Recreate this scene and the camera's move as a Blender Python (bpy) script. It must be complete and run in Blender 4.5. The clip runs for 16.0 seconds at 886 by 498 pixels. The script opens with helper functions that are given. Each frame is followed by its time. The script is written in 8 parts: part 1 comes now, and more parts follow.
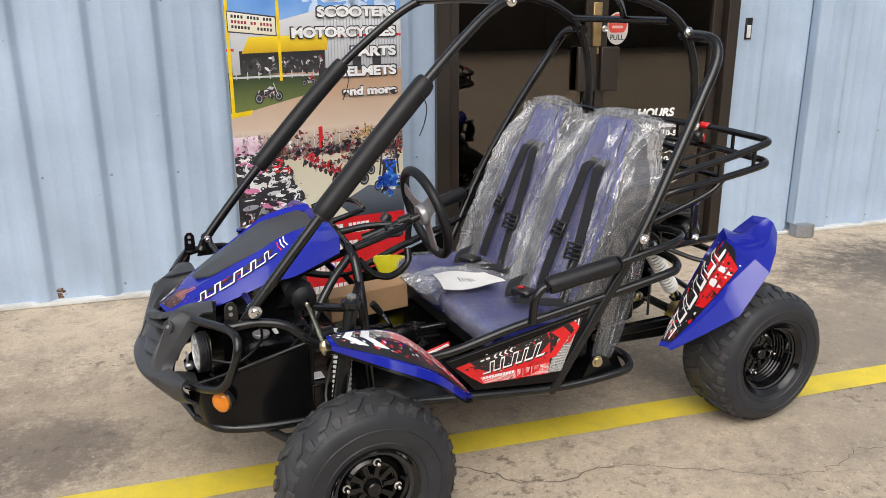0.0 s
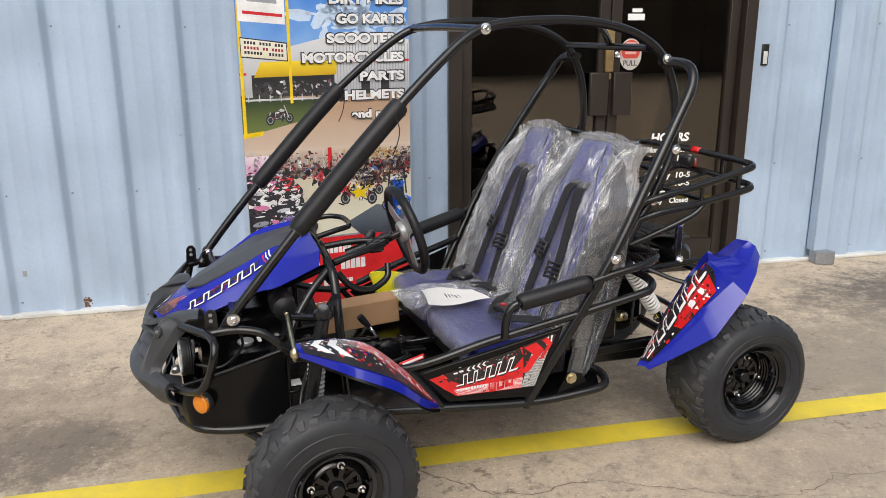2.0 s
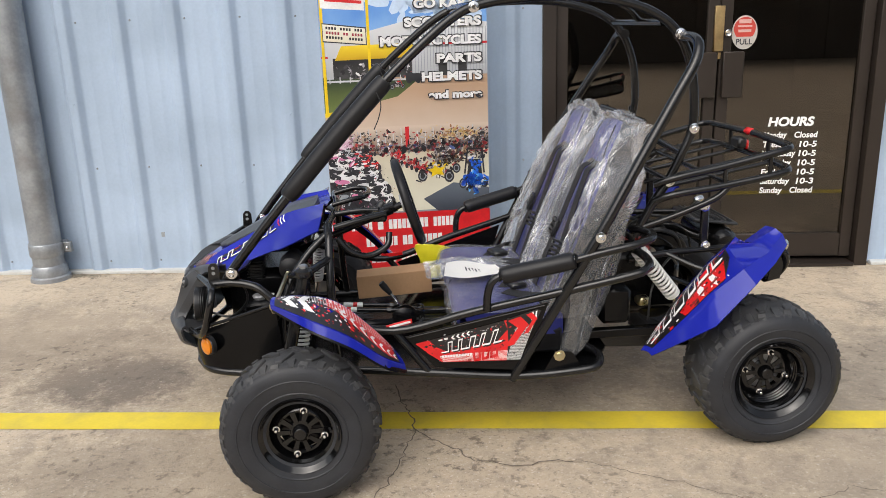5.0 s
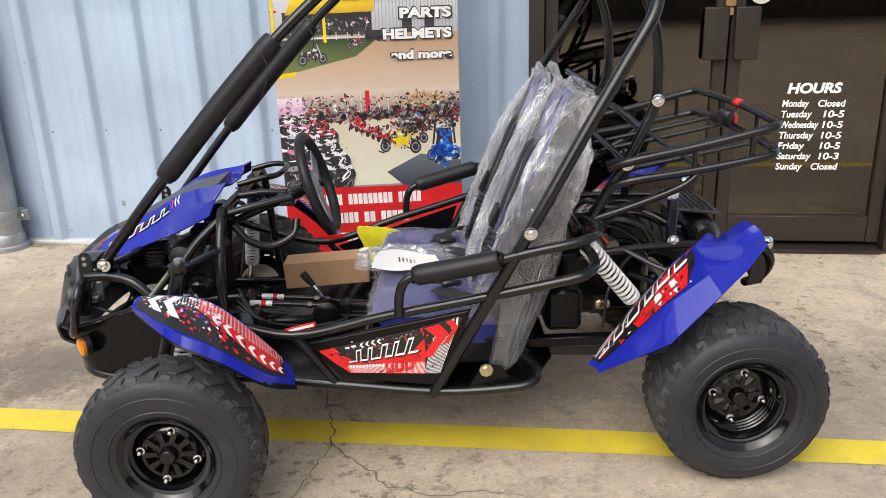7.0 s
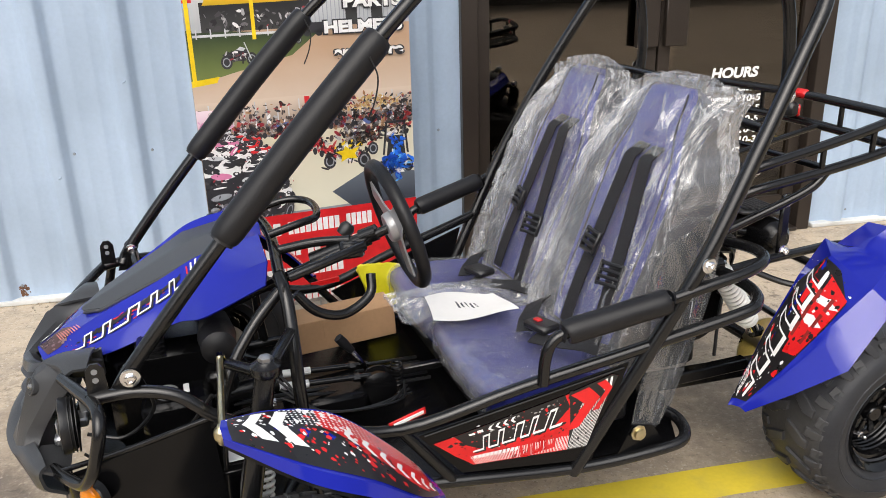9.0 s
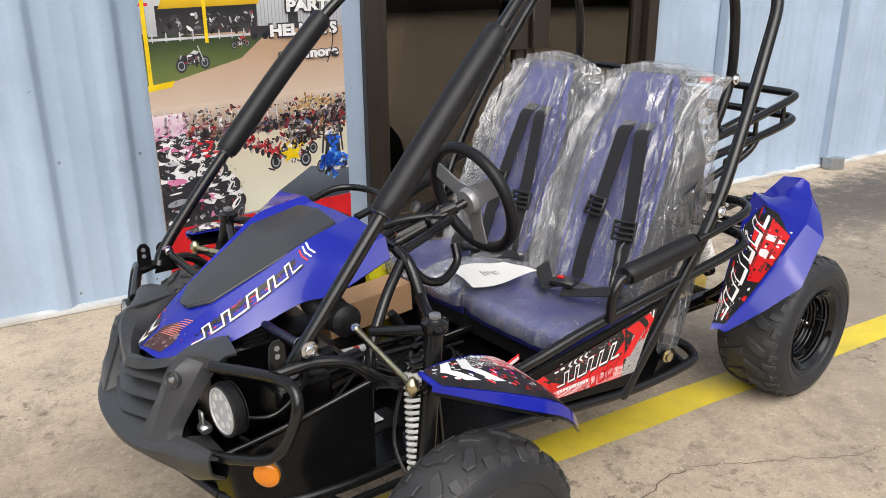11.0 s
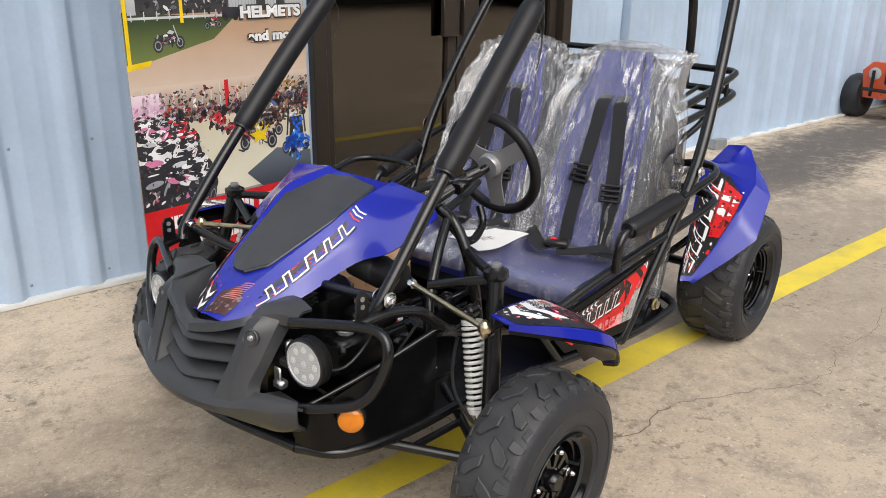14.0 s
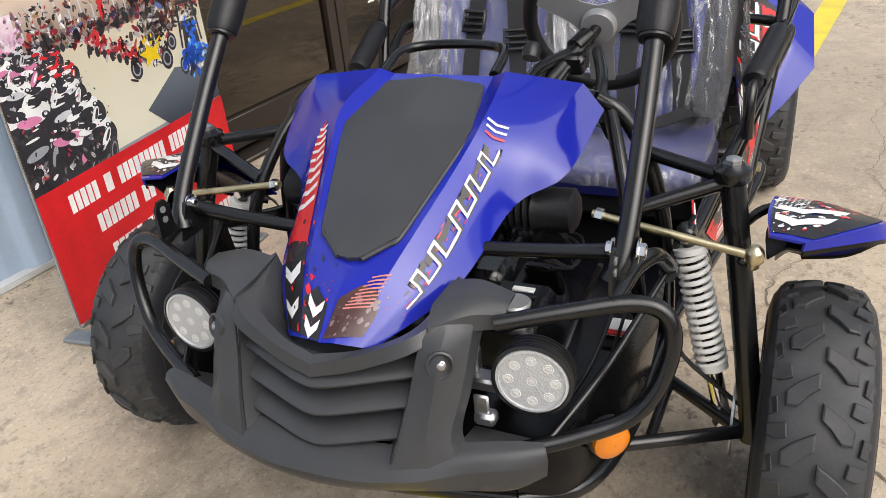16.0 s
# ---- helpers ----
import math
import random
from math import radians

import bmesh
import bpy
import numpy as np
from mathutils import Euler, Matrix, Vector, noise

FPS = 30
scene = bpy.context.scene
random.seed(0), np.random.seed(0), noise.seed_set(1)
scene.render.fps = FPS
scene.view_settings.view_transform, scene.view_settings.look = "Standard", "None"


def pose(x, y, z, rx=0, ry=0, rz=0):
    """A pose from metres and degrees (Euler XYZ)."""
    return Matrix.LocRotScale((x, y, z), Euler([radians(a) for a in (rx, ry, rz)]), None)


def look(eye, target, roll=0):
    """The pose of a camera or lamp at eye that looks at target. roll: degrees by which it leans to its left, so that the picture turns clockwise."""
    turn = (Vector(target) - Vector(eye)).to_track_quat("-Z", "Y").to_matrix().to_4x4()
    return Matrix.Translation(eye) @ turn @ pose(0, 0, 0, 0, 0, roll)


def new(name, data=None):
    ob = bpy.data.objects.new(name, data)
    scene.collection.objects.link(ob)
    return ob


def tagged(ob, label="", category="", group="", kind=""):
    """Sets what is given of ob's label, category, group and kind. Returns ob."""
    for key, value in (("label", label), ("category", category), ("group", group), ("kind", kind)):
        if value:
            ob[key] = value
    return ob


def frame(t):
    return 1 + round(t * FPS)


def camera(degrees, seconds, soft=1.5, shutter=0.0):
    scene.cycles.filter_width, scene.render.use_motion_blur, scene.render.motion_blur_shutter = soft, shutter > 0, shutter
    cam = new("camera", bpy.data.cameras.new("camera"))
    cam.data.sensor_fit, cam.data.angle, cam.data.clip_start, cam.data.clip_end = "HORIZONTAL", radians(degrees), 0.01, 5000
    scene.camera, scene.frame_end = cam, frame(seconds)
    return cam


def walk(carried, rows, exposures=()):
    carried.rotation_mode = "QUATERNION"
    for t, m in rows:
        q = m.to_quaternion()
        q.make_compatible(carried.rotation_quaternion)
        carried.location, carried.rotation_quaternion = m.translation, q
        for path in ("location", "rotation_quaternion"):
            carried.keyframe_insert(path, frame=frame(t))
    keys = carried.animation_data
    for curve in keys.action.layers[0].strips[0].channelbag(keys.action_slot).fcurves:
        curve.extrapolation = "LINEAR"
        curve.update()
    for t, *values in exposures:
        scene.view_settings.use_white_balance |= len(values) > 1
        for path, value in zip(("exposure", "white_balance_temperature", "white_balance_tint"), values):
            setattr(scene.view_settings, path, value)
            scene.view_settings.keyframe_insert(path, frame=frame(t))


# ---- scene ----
cam = camera(58.0, 16.0, soft=0.8)
PATH = [
    (0, (0.474, 0.334, 1.405), (1.022, 2.164, 0.814), -0.2),
    (0.5, (0.515, 0.314, 1.409), (1.089, 2.14, 0.831), -0.1),
    (1, (0.495, 0.298, 1.409), (1.054, 2.133, 0.845), -0.0),
    (1.5, (0.507, 0.276, 1.431), (1.014, 2.131, 0.882), -0.1),
    (2, (0.671, 0.177, 1.414), (1.094, 2.057, 0.878), -0.2),
    (2.5, (0.811, 0.042, 1.397), (1.123, 1.947, 0.874), -0.0),
    (3, (0.865, -0.156, 1.388), (1.059, 1.766, 0.867), 0.2),
    (3.2, (0.9, -0.215, 1.413), (1.047, 1.711, 0.894), 0.2),
    (5.3, (1.459, 0.09, 1.366), (1.315, 2.001, 0.794), -1.9),
    (5.5, (1.522, 0.156, 1.361), (1.367, 2.06, 0.771), -1.9),
    (6, (1.714, 0.323, 1.356), (1.496, 2.216, 0.748), -2.4),
    (6.5, (1.742, 0.407, 1.345), (1.479, 2.288, 0.719), -2.3),
    (7, (1.726, 0.447, 1.343), (1.476, 2.323, 0.695), -1.8),
    (7.5, (1.54, 0.514, 1.323), (1.366, 2.393, 0.659), -1.2),
    (8, (1.31, 0.654, 1.307), (1.284, 2.534, 0.624), -0.7),
    (8.5, (1.106, 0.901, 1.311), (1.28, 2.774, 0.631), -1.0),
    (9, (0.871, 0.96, 1.336), (1.237, 2.803, 0.649), -1.5),
    (9.2, (0.75, 0.959, 1.347), (1.198, 2.784, 0.661), -1.7),
    (11.3, (0.0, 1.004, 1.33), (0.991, 2.605, 0.656), 0.1),
    (11.5, (-0.056, 0.931, 1.338), (0.953, 2.519, 0.66), 0.3),
    (12, (-0.131, 0.835, 1.347), (0.911, 2.408, 0.682), 0.4),
    (12.5, (-0.208, 0.821, 1.343), (0.858, 2.387, 0.703), 0.1),
    (13, (-0.298, 0.855, 1.335), (0.823, 2.379, 0.687), 0.6),
    (13.5, (-0.353, 0.882, 1.319), (0.812, 2.371, 0.666), 0.8),
    (14, (-0.345, 1.111, 1.289), (0.887, 2.536, 0.618), 0.9),
    (14.5, (-0.415, 1.34, 1.311), (0.877, 2.697, 0.61), -0.1),
    (15, (-0.533, 1.558, 1.295), (0.825, 2.82, 0.545), -3.2),
    (15.5, (-0.426, 1.822, 1.248), (0.999, 2.934, 0.394), -5.0),
    (16, (-0.342, 2.037, 1.163), (1.128, 3.003, 0.212), -5.8),
]
walk(cam, [(t, look(eye, target, roll)) for t, eye, target, roll in PATH], [(0, 0.16), (3, 0.13), (5.5, 0.24), (6.5, 0.36), (8.5, 0.4), (9, 0.37), (11.5, 0.28), (13.5, 0.22), (15, 0.28), (16, 0.42)])

# ---- world and light ----
world = bpy.data.worlds.new("overcast_sky")
scene.world = world
world.use_nodes = True
wn = world.node_tree.nodes
sky = wn.new("ShaderNodeTexSky")
sky.sky_type = "NISHITA"
sky.sun_disc = False
sky.sun_elevation, sky.sun_rotation = radians(48), radians(201)
sky.air_density, sky.dust_density, sky.ozone_density = 1.0, 4.0, 0.6
sky_soft = wn.new("ShaderNodeHueSaturation")
sky_soft.inputs["Saturation"].default_value = 0.45
world.node_tree.links.new(sky.outputs[0], sky_soft.inputs["Color"])
world.node_tree.links.new(sky_soft.outputs[0], wn["Background"].inputs[0])
wn["Background"].inputs[1].default_value = 0.15
sun_data = bpy.data.lights.new("sun", "SUN")
sun_data.energy, sun_data.angle, sun_data.color = 1.5, radians(68), (1.0, 0.96, 0.9)
sun = new("sun", sun_data)
sun.matrix_world = look((-1.0, -2.6, 6.0), (1.0, 2.5, 0.0))


# ---- materials ----
def rgb(c):
    return (*c, 1.0)


def mat(name, base, rough=0.5, metal=0.0, vary=0.12, scale=6.0, fine=120.0, bump=0.15, coat=0.0, dirt=None, dirt_scale=2.0, dirt_amount=0.5, rough_vary=0.1, spec=0.5):
    """Principled surface with colour variation at two scales, roughness wear and fine relief."""
    m = bpy.data.materials.new(name)
    m.use_nodes = True
    t, nodes = m.node_tree, m.node_tree.nodes
    p = nodes["Principled BSDF"]
    co = nodes.new("ShaderNodeTexCoord")
    n1 = nodes.new("ShaderNodeTexNoise")
    n1.inputs["Scale"].default_value, n1.inputs["Detail"].default_value = scale, 6
    n2 = nodes.new("ShaderNodeTexNoise")
    n2.inputs["Scale"].default_value, n2.inputs["Detail"].default_value = fine, 4
    for n in (n1, n2):
        t.links.new(co.outputs["Object"], n.inputs["Vector"])
    add = nodes.new("ShaderNodeMath")
    add.operation = "MULTIPLY_ADD"
    t.links.new(n2.outputs["Fac"], add.inputs[0])
    add.inputs[1].default_value = 0.4
    t.links.new(n1.outputs["Fac"], add.inputs[2])
    ramp = nodes.new("ShaderNodeValToRGB")
    ramp.color_ramp.elements[0].position, ramp.color_ramp.elements[1].position = 0.45, 0.95
    ramp.color_ramp.elements[0].color = rgb([max(0.0, x * (1 - vary)) for x in base])
    ramp.color_ramp.elements[1].color = rgb([min(1.0, x * (1 + vary)) for x in base])
    t.links.new(add.outputs[0], ramp.inputs[0])
    colour = ramp.outputs[0]
    if dirt:
        n3 = nodes.new("ShaderNodeTexNoise")
        n3.inputs["Scale"].default_value, n3.inputs["Detail"].default_value = dirt_scale, 8
        t.links.new(co.outputs["Object"], n3.inputs["Vector"])
        r3 = nodes.new("ShaderNodeMapRange")
        r3.inputs[1].default_value, r3.inputs[2].default_value = 0.48, 0.72
        r3.inputs[4].default_value = dirt_amount
        t.links.new(n3.outputs["Fac"], r3.inputs[0])
        mix = nodes.new("ShaderNodeMix")
        mix.data_type = "RGBA"
        t.links.new(r3.outputs[0], mix.inputs[0])
        t.links.new(colour, mix.inputs[6])
        mix.inputs[7].default_value = rgb(dirt)
        colour = mix.outputs[2]
    t.links.new(colour, p.inputs["Base Color"])
    rr = nodes.new("ShaderNodeMapRange")
    rr.inputs[3].default_value, rr.inputs[4].default_value = max(0.03, rough - rough_vary), min(1.0, rough + rough_vary)
    t.links.new(n1.outputs["Fac"], rr.inputs[0])
    t.links.new(rr.outputs[0], p.inputs["Roughness"])
    p.inputs["Metallic"].default_value = metal
    p.inputs["Specular IOR Level"].default_value = spec
    p.inputs["Coat Weight"].default_value = coat
    p.inputs["Coat Roughness"].default_value = 0.08
    if bump:
        b = nodes.new("ShaderNodeBump")
        b.inputs["Strength"].default_value, b.inputs["Distance"].default_value = bump, 0.002
        t.links.new(n2.outputs["Fac"], b.inputs["Height"])
        t.links.new(b.outputs[0], p.inputs["Normal"])
    return m


STEEL = mat("black_powder_coat", (0.0065, 0.0065, 0.007), 0.22, 0.0, 0.2, 9, 300, 0.05, spec=0.5, rough_vary=0.05)
FOAM = mat("black_foam_pad", (0.009, 0.009, 0.0105), 0.44, 0, 0.2, 12, 220, 0.2, spec=0.34)
RUBBER = mat("tyre_rubber", (0.024, 0.0255, 0.03), 0.46, 0, 0.25, 14, 160, 0.2, dirt=(0.042, 0.042, 0.042), dirt_scale=9, dirt_amount=0.3, spec=0.3)
# lighter copy of the tyre rubber: sky light on the tread put into colour
TREAD = mat("sky_lit_tread_rubber", (0.042, 0.043, 0.046), 0.5, 0, 0.25, 14, 160, 0.2, dirt=(0.075, 0.072, 0.068), dirt_scale=12, dirt_amount=0.5, spec=0.3)
RIM = mat("gloss_black_rim", (0.004, 0.004, 0.0045), 0.11, 0.0, 0.2, 9, 200, 0.03, spec=0.5, rough_vary=0.05)
BLUE = mat("blue_plastic", (0.012, 0.019, 0.3), 0.1, 0, 0.06, 4, 60, 0.02, rough_vary=0.03, spec=0.42)
COWL = mat("matt_black_plastic", (0.041, 0.042, 0.045), 0.36, 0, 0.12, 10, 420, 0.12, spec=0.4, rough_vary=0.05)
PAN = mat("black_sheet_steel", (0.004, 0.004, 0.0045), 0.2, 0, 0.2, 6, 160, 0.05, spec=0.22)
WHITE_SPRING = mat("white_spring_paint", (0.72, 0.72, 0.7), 0.35, 0, 0.06, 14, 150, 0.05, dirt=(0.3, 0.29, 0.27), dirt_scale=20, dirt_amount=0.3)
CHROME = mat("chrome", (0.75, 0.75, 0.76), 0.14, 1, 0.06, 15, 200, 0.03)
ZINC = mat("zinc_plate", (0.6, 0.52, 0.33), 0.3, 1, 0.2, 22, 180, 0.08)
ALU = mat("cast_aluminium", (0.45, 0.45, 0.46), 0.42, 1, 0.2, 18, 220, 0.2)
SATIN = mat("satin_spoke", (0.4, 0.4, 0.41), 0.34, 0.45, 0.1, 10, 250, 0.06)
RED = mat("red_decal", (0.62, 0.012, 0.014), 0.3, 0, 0.15, 20, 300, 0.0)
WHITE = mat("white_decal", (0.8, 0.8, 0.79), 0.32, 0, 0.05, 20, 300, 0.0)
BLACKD = mat("black_decal", (0.012, 0.011, 0.012), 0.3, 0, 0.2, 20, 300, 0.0)
DARKRED = mat("dark_red_decal", (0.22, 0.02, 0.016), 0.3, 0, 0.2, 20, 300, 0.0)
AMBER = mat("amber_plastic", (0.64, 0.19, 0.005), 0.12, 0, 0.1, 25, 150, 0.1, coat=0.5)
SEATBLK = mat("charcoal_vinyl", (0.024, 0.025, 0.034), 0.42, 0, 0.15, 10, 160, 0.2)
VINYL = mat("navy_vinyl", (0.027, 0.033, 0.225), 0.42, 0, 0.15, 10, 160, 0.2)
BROWN = mat("dark_brown_decal", (0.06, 0.025, 0.022), 0.3, 0, 0.3, 25, 300, 0.0)
WEB = mat("black_webbing", (0.014, 0.014, 0.016), 0.7, 0, 0.2, 20, 600, 0.5)
BUCKLE = mat("black_buckle", (0.012, 0.012, 0.013), 0.35, 0, 0.1, 20, 200, 0.05)
CARD = mat("cardboard", (0.42, 0.25, 0.13), 0.75, 0, 0.12, 6, 90, 0.15)
YELLOW_BAG = mat("yellow_plastic_bag", (0.78, 0.7, 0.02), 0.45, 0, 0.12, 8, 60, 0.3)
PAPER = mat("white_paper", (0.75, 0.74, 0.72), 0.7, 0, 0.04, 6, 60, 0.05)
INK = mat("printed_ink", (0.05, 0.05, 0.06), 0.6, 0, 0.1, 20, 100, 0)
WALL = mat("pale_blue_painted_steel", (0.378, 0.472, 0.6), 0.38, 0, 0.1, 1.6, 60, 0.08, dirt=(0.27, 0.34, 0.43), dirt_scale=2.2, dirt_amount=0.5)
TRIM = mat("white_base_trim", (0.62, 0.63, 0.62), 0.5, 0, 0.1, 3, 80, 0.1, dirt=(0.3, 0.27, 0.22), dirt_scale=4, dirt_amount=0.6)
RUST = mat("rust", (0.13, 0.06, 0.03), 0.85, 0, 0.4, 20, 200, 0.4)
BRONZE = mat("dark_bronze_aluminium", (0.035, 0.027, 0.022), 0.38, 0.3, 0.15, 4, 150, 0.05)
BRASS = mat("worn_brass", (0.55, 0.4, 0.2), 0.35, 1, 0.2, 14, 120, 0.1)
PIPE = mat("galvanised_pipe", (0.34, 0.36, 0.38), 0.45, 0.6, 0.25, 8, 60, 0.1, dirt=(0.2, 0.19, 0.18), dirt_scale=5, dirt_amount=0.7)
ROOM = mat("interior_shade", (0.06, 0.053, 0.046), 0.8, 0, 0.3, 1.5, 30, 0.0)
ORANGE = mat("orange_red_plastic", (0.62, 0.09, 0.02), 0.3, 0, 0.08, 5, 90, 0.03, coat=0.3)
YLINE = mat("yellow_road_paint", (0.72, 0.56, 0.045), 0.6, 0, 0.1, 5, 90, 0.3, dirt=(0.42, 0.34, 0.1), dirt_scale=7, dirt_amount=0.5)
CRACK = mat("crack_dirt", (0.17, 0.14, 0.11), 0.95, 0, 0.3, 20, 200, 0.3)
DEBRIS = mat("dry_debris", (0.34, 0.3, 0.24), 0.9, 0, 0.4, 30, 200, 0.3)


def concrete(name):
    m = bpy.data.materials.new(name)
    m.use_nodes = True
    t, nodes = m.node_tree, m.node_tree.nodes
    p = nodes["Principled BSDF"]
    co = nodes.new("ShaderNodeTexCoord")

    def noise_tex(scale, detail, rough=0.6, distort=0.0):
        n = nodes.new("ShaderNodeTexNoise")
        n.inputs["Scale"].default_value, n.inputs["Detail"].default_value = scale, detail
        n.inputs["Roughness"].default_value, n.inputs["Distortion"].default_value = rough, distort
        t.links.new(co.outputs["Object"], n.inputs["Vector"])
        return n.outputs["Fac"]

    def ranged(sock, a, b, lo, hi):
        r = nodes.new("ShaderNodeMapRange")
        for i, x in zip((1, 2, 3, 4), (a, b, lo, hi)):
            r.inputs[i].default_value = x
        t.links.new(sock, r.inputs[0])
        return r.outputs[0]

    def mixed(fac, a, b):
        x = nodes.new("ShaderNodeMix")
        x.data_type = "RGBA"
        t.links.new(fac, x.inputs[0])
        if isinstance(a, tuple):
            x.inputs[6].default_value = rgb(a)
        else:
            t.links.new(a, x.inputs[6])
        x.inputs[7].default_value = rgb(b)
        return x.outputs[2]

    col = mixed(ranged(noise_tex(1.0, 7, 0.64, 0.5), 0.36, 0.66, 0, 1), (0.585, 0.485, 0.36), (0.44, 0.36, 0.265))
    col = mixed(ranged(noise_tex(3.6, 11, 0.78, 0.5), 0.48, 0.62, 0, 0.55), col, (0.25, 0.205, 0.165))
    col = mixed(ranged(noise_tex(14, 8, 0.76, 0.3), 0.53, 0.66, 0, 0.5), col, (0.19, 0.16, 0.13))
    col = mixed(ranged(noise_tex(52, 5, 0.7), 0.54, 0.65, 0, 0.6), col, (0.55, 0.48, 0.4))
    col = mixed(ranged(noise_tex(85, 3, 0.65), 0.59, 0.66, 0, 0.6), col, (0.17, 0.14, 0.105))
    col = mixed(ranged(noise_tex(75, 2, 0.5), 0.645, 0.69, 0, 0.5), col, (0.72, 0.66, 0.57))
    # oil and tyre staining left of the kart, then darker areas; soft ragged outlines
    sep = nodes.new("ShaderNodeSeparateXYZ")
    t.links.new(co.outputs["Object"], sep.inputs[0])
    warp = noise_tex(6.5, 12, 0.86)

    def blob(cx, cy, rx, ry, strength, colour_in, dark):
        def term(sock, c, r):
            a = nodes.new("ShaderNodeMath")
            a.operation = "SUBTRACT"
            t.links.new(sock, a.inputs[0])
            a.inputs[1].default_value = c
            b = nodes.new("ShaderNodeMath")
            b.operation = "DIVIDE"
            t.links.new(a.outputs[0], b.inputs[0])
            b.inputs[1].default_value = r
            d = nodes.new("ShaderNodeMath")
            d.operation = "MULTIPLY"
            t.links.new(b.outputs[0], d.inputs[0])
            t.links.new(b.outputs[0], d.inputs[1])
            return d.outputs[0]
        s = nodes.new("ShaderNodeMath")
        s.operation = "ADD"
        t.links.new(term(sep.outputs[0], cx, rx), s.inputs[0])
        t.links.new(term(sep.outputs[1], cy, ry), s.inputs[1])
        w = nodes.new("ShaderNodeMath")
        w.operation = "MULTIPLY_ADD"
        t.links.new(warp, w.inputs[0])
        w.inputs[1].default_value = 4.0
        t.links.new(s.outputs[0], w.inputs[2])
        return mixed(ranged(w.outputs[0], 2.2, 2.95, strength, 0), colour_in, dark)

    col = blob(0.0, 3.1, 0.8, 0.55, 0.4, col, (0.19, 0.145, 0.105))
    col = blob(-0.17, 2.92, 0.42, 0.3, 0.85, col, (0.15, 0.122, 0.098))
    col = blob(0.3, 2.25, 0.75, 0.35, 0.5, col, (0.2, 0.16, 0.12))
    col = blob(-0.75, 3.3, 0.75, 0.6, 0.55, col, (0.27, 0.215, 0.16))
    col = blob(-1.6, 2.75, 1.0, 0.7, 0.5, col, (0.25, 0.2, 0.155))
    # darker strip along the wall foot, then broad darker ground to the right
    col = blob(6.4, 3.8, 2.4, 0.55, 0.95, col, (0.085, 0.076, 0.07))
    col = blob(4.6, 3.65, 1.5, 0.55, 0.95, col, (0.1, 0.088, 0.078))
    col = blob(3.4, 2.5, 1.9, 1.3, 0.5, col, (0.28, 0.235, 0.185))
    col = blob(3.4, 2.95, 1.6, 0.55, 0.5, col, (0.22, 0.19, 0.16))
    # dark ragged spots gathered where the concrete is worn, pale grains over all
    worn = ranged(noise_tex(1.3, 5, 0.65, 0.4), 0.47, 0.6, 0.1, 1.0)
    spots = ranged(noise_tex(21, 8, 0.7, 0.15), 0.545, 0.61, 0, 0.7)
    both = nodes.new("ShaderNodeMath")
    both.operation = "MULTIPLY"
    t.links.new(worn, both.inputs[0])
    t.links.new(spots, both.inputs[1])
    col = mixed(both.outputs[0], col, (0.105, 0.083, 0.065))
    col = mixed(ranged(noise_tex(60, 3, 0.6), 0.64, 0.7, 0, 0.4), col, (0.66, 0.57, 0.46))
    t.links.new(col, p.inputs["Base Color"])
    p.inputs["Roughness"].default_value = 0.82
    b = nodes.new("ShaderNodeBump")
    b.inputs["Strength"].default_value, b.inputs["Distance"].default_value = 0.55, 0.006
    t.links.new(noise_tex(60, 8, 0.75), b.inputs["Height"])
    t.links.new(b.outputs[0], p.inputs["Normal"])
    return m


CONCRETE = concrete("weathered_concrete")


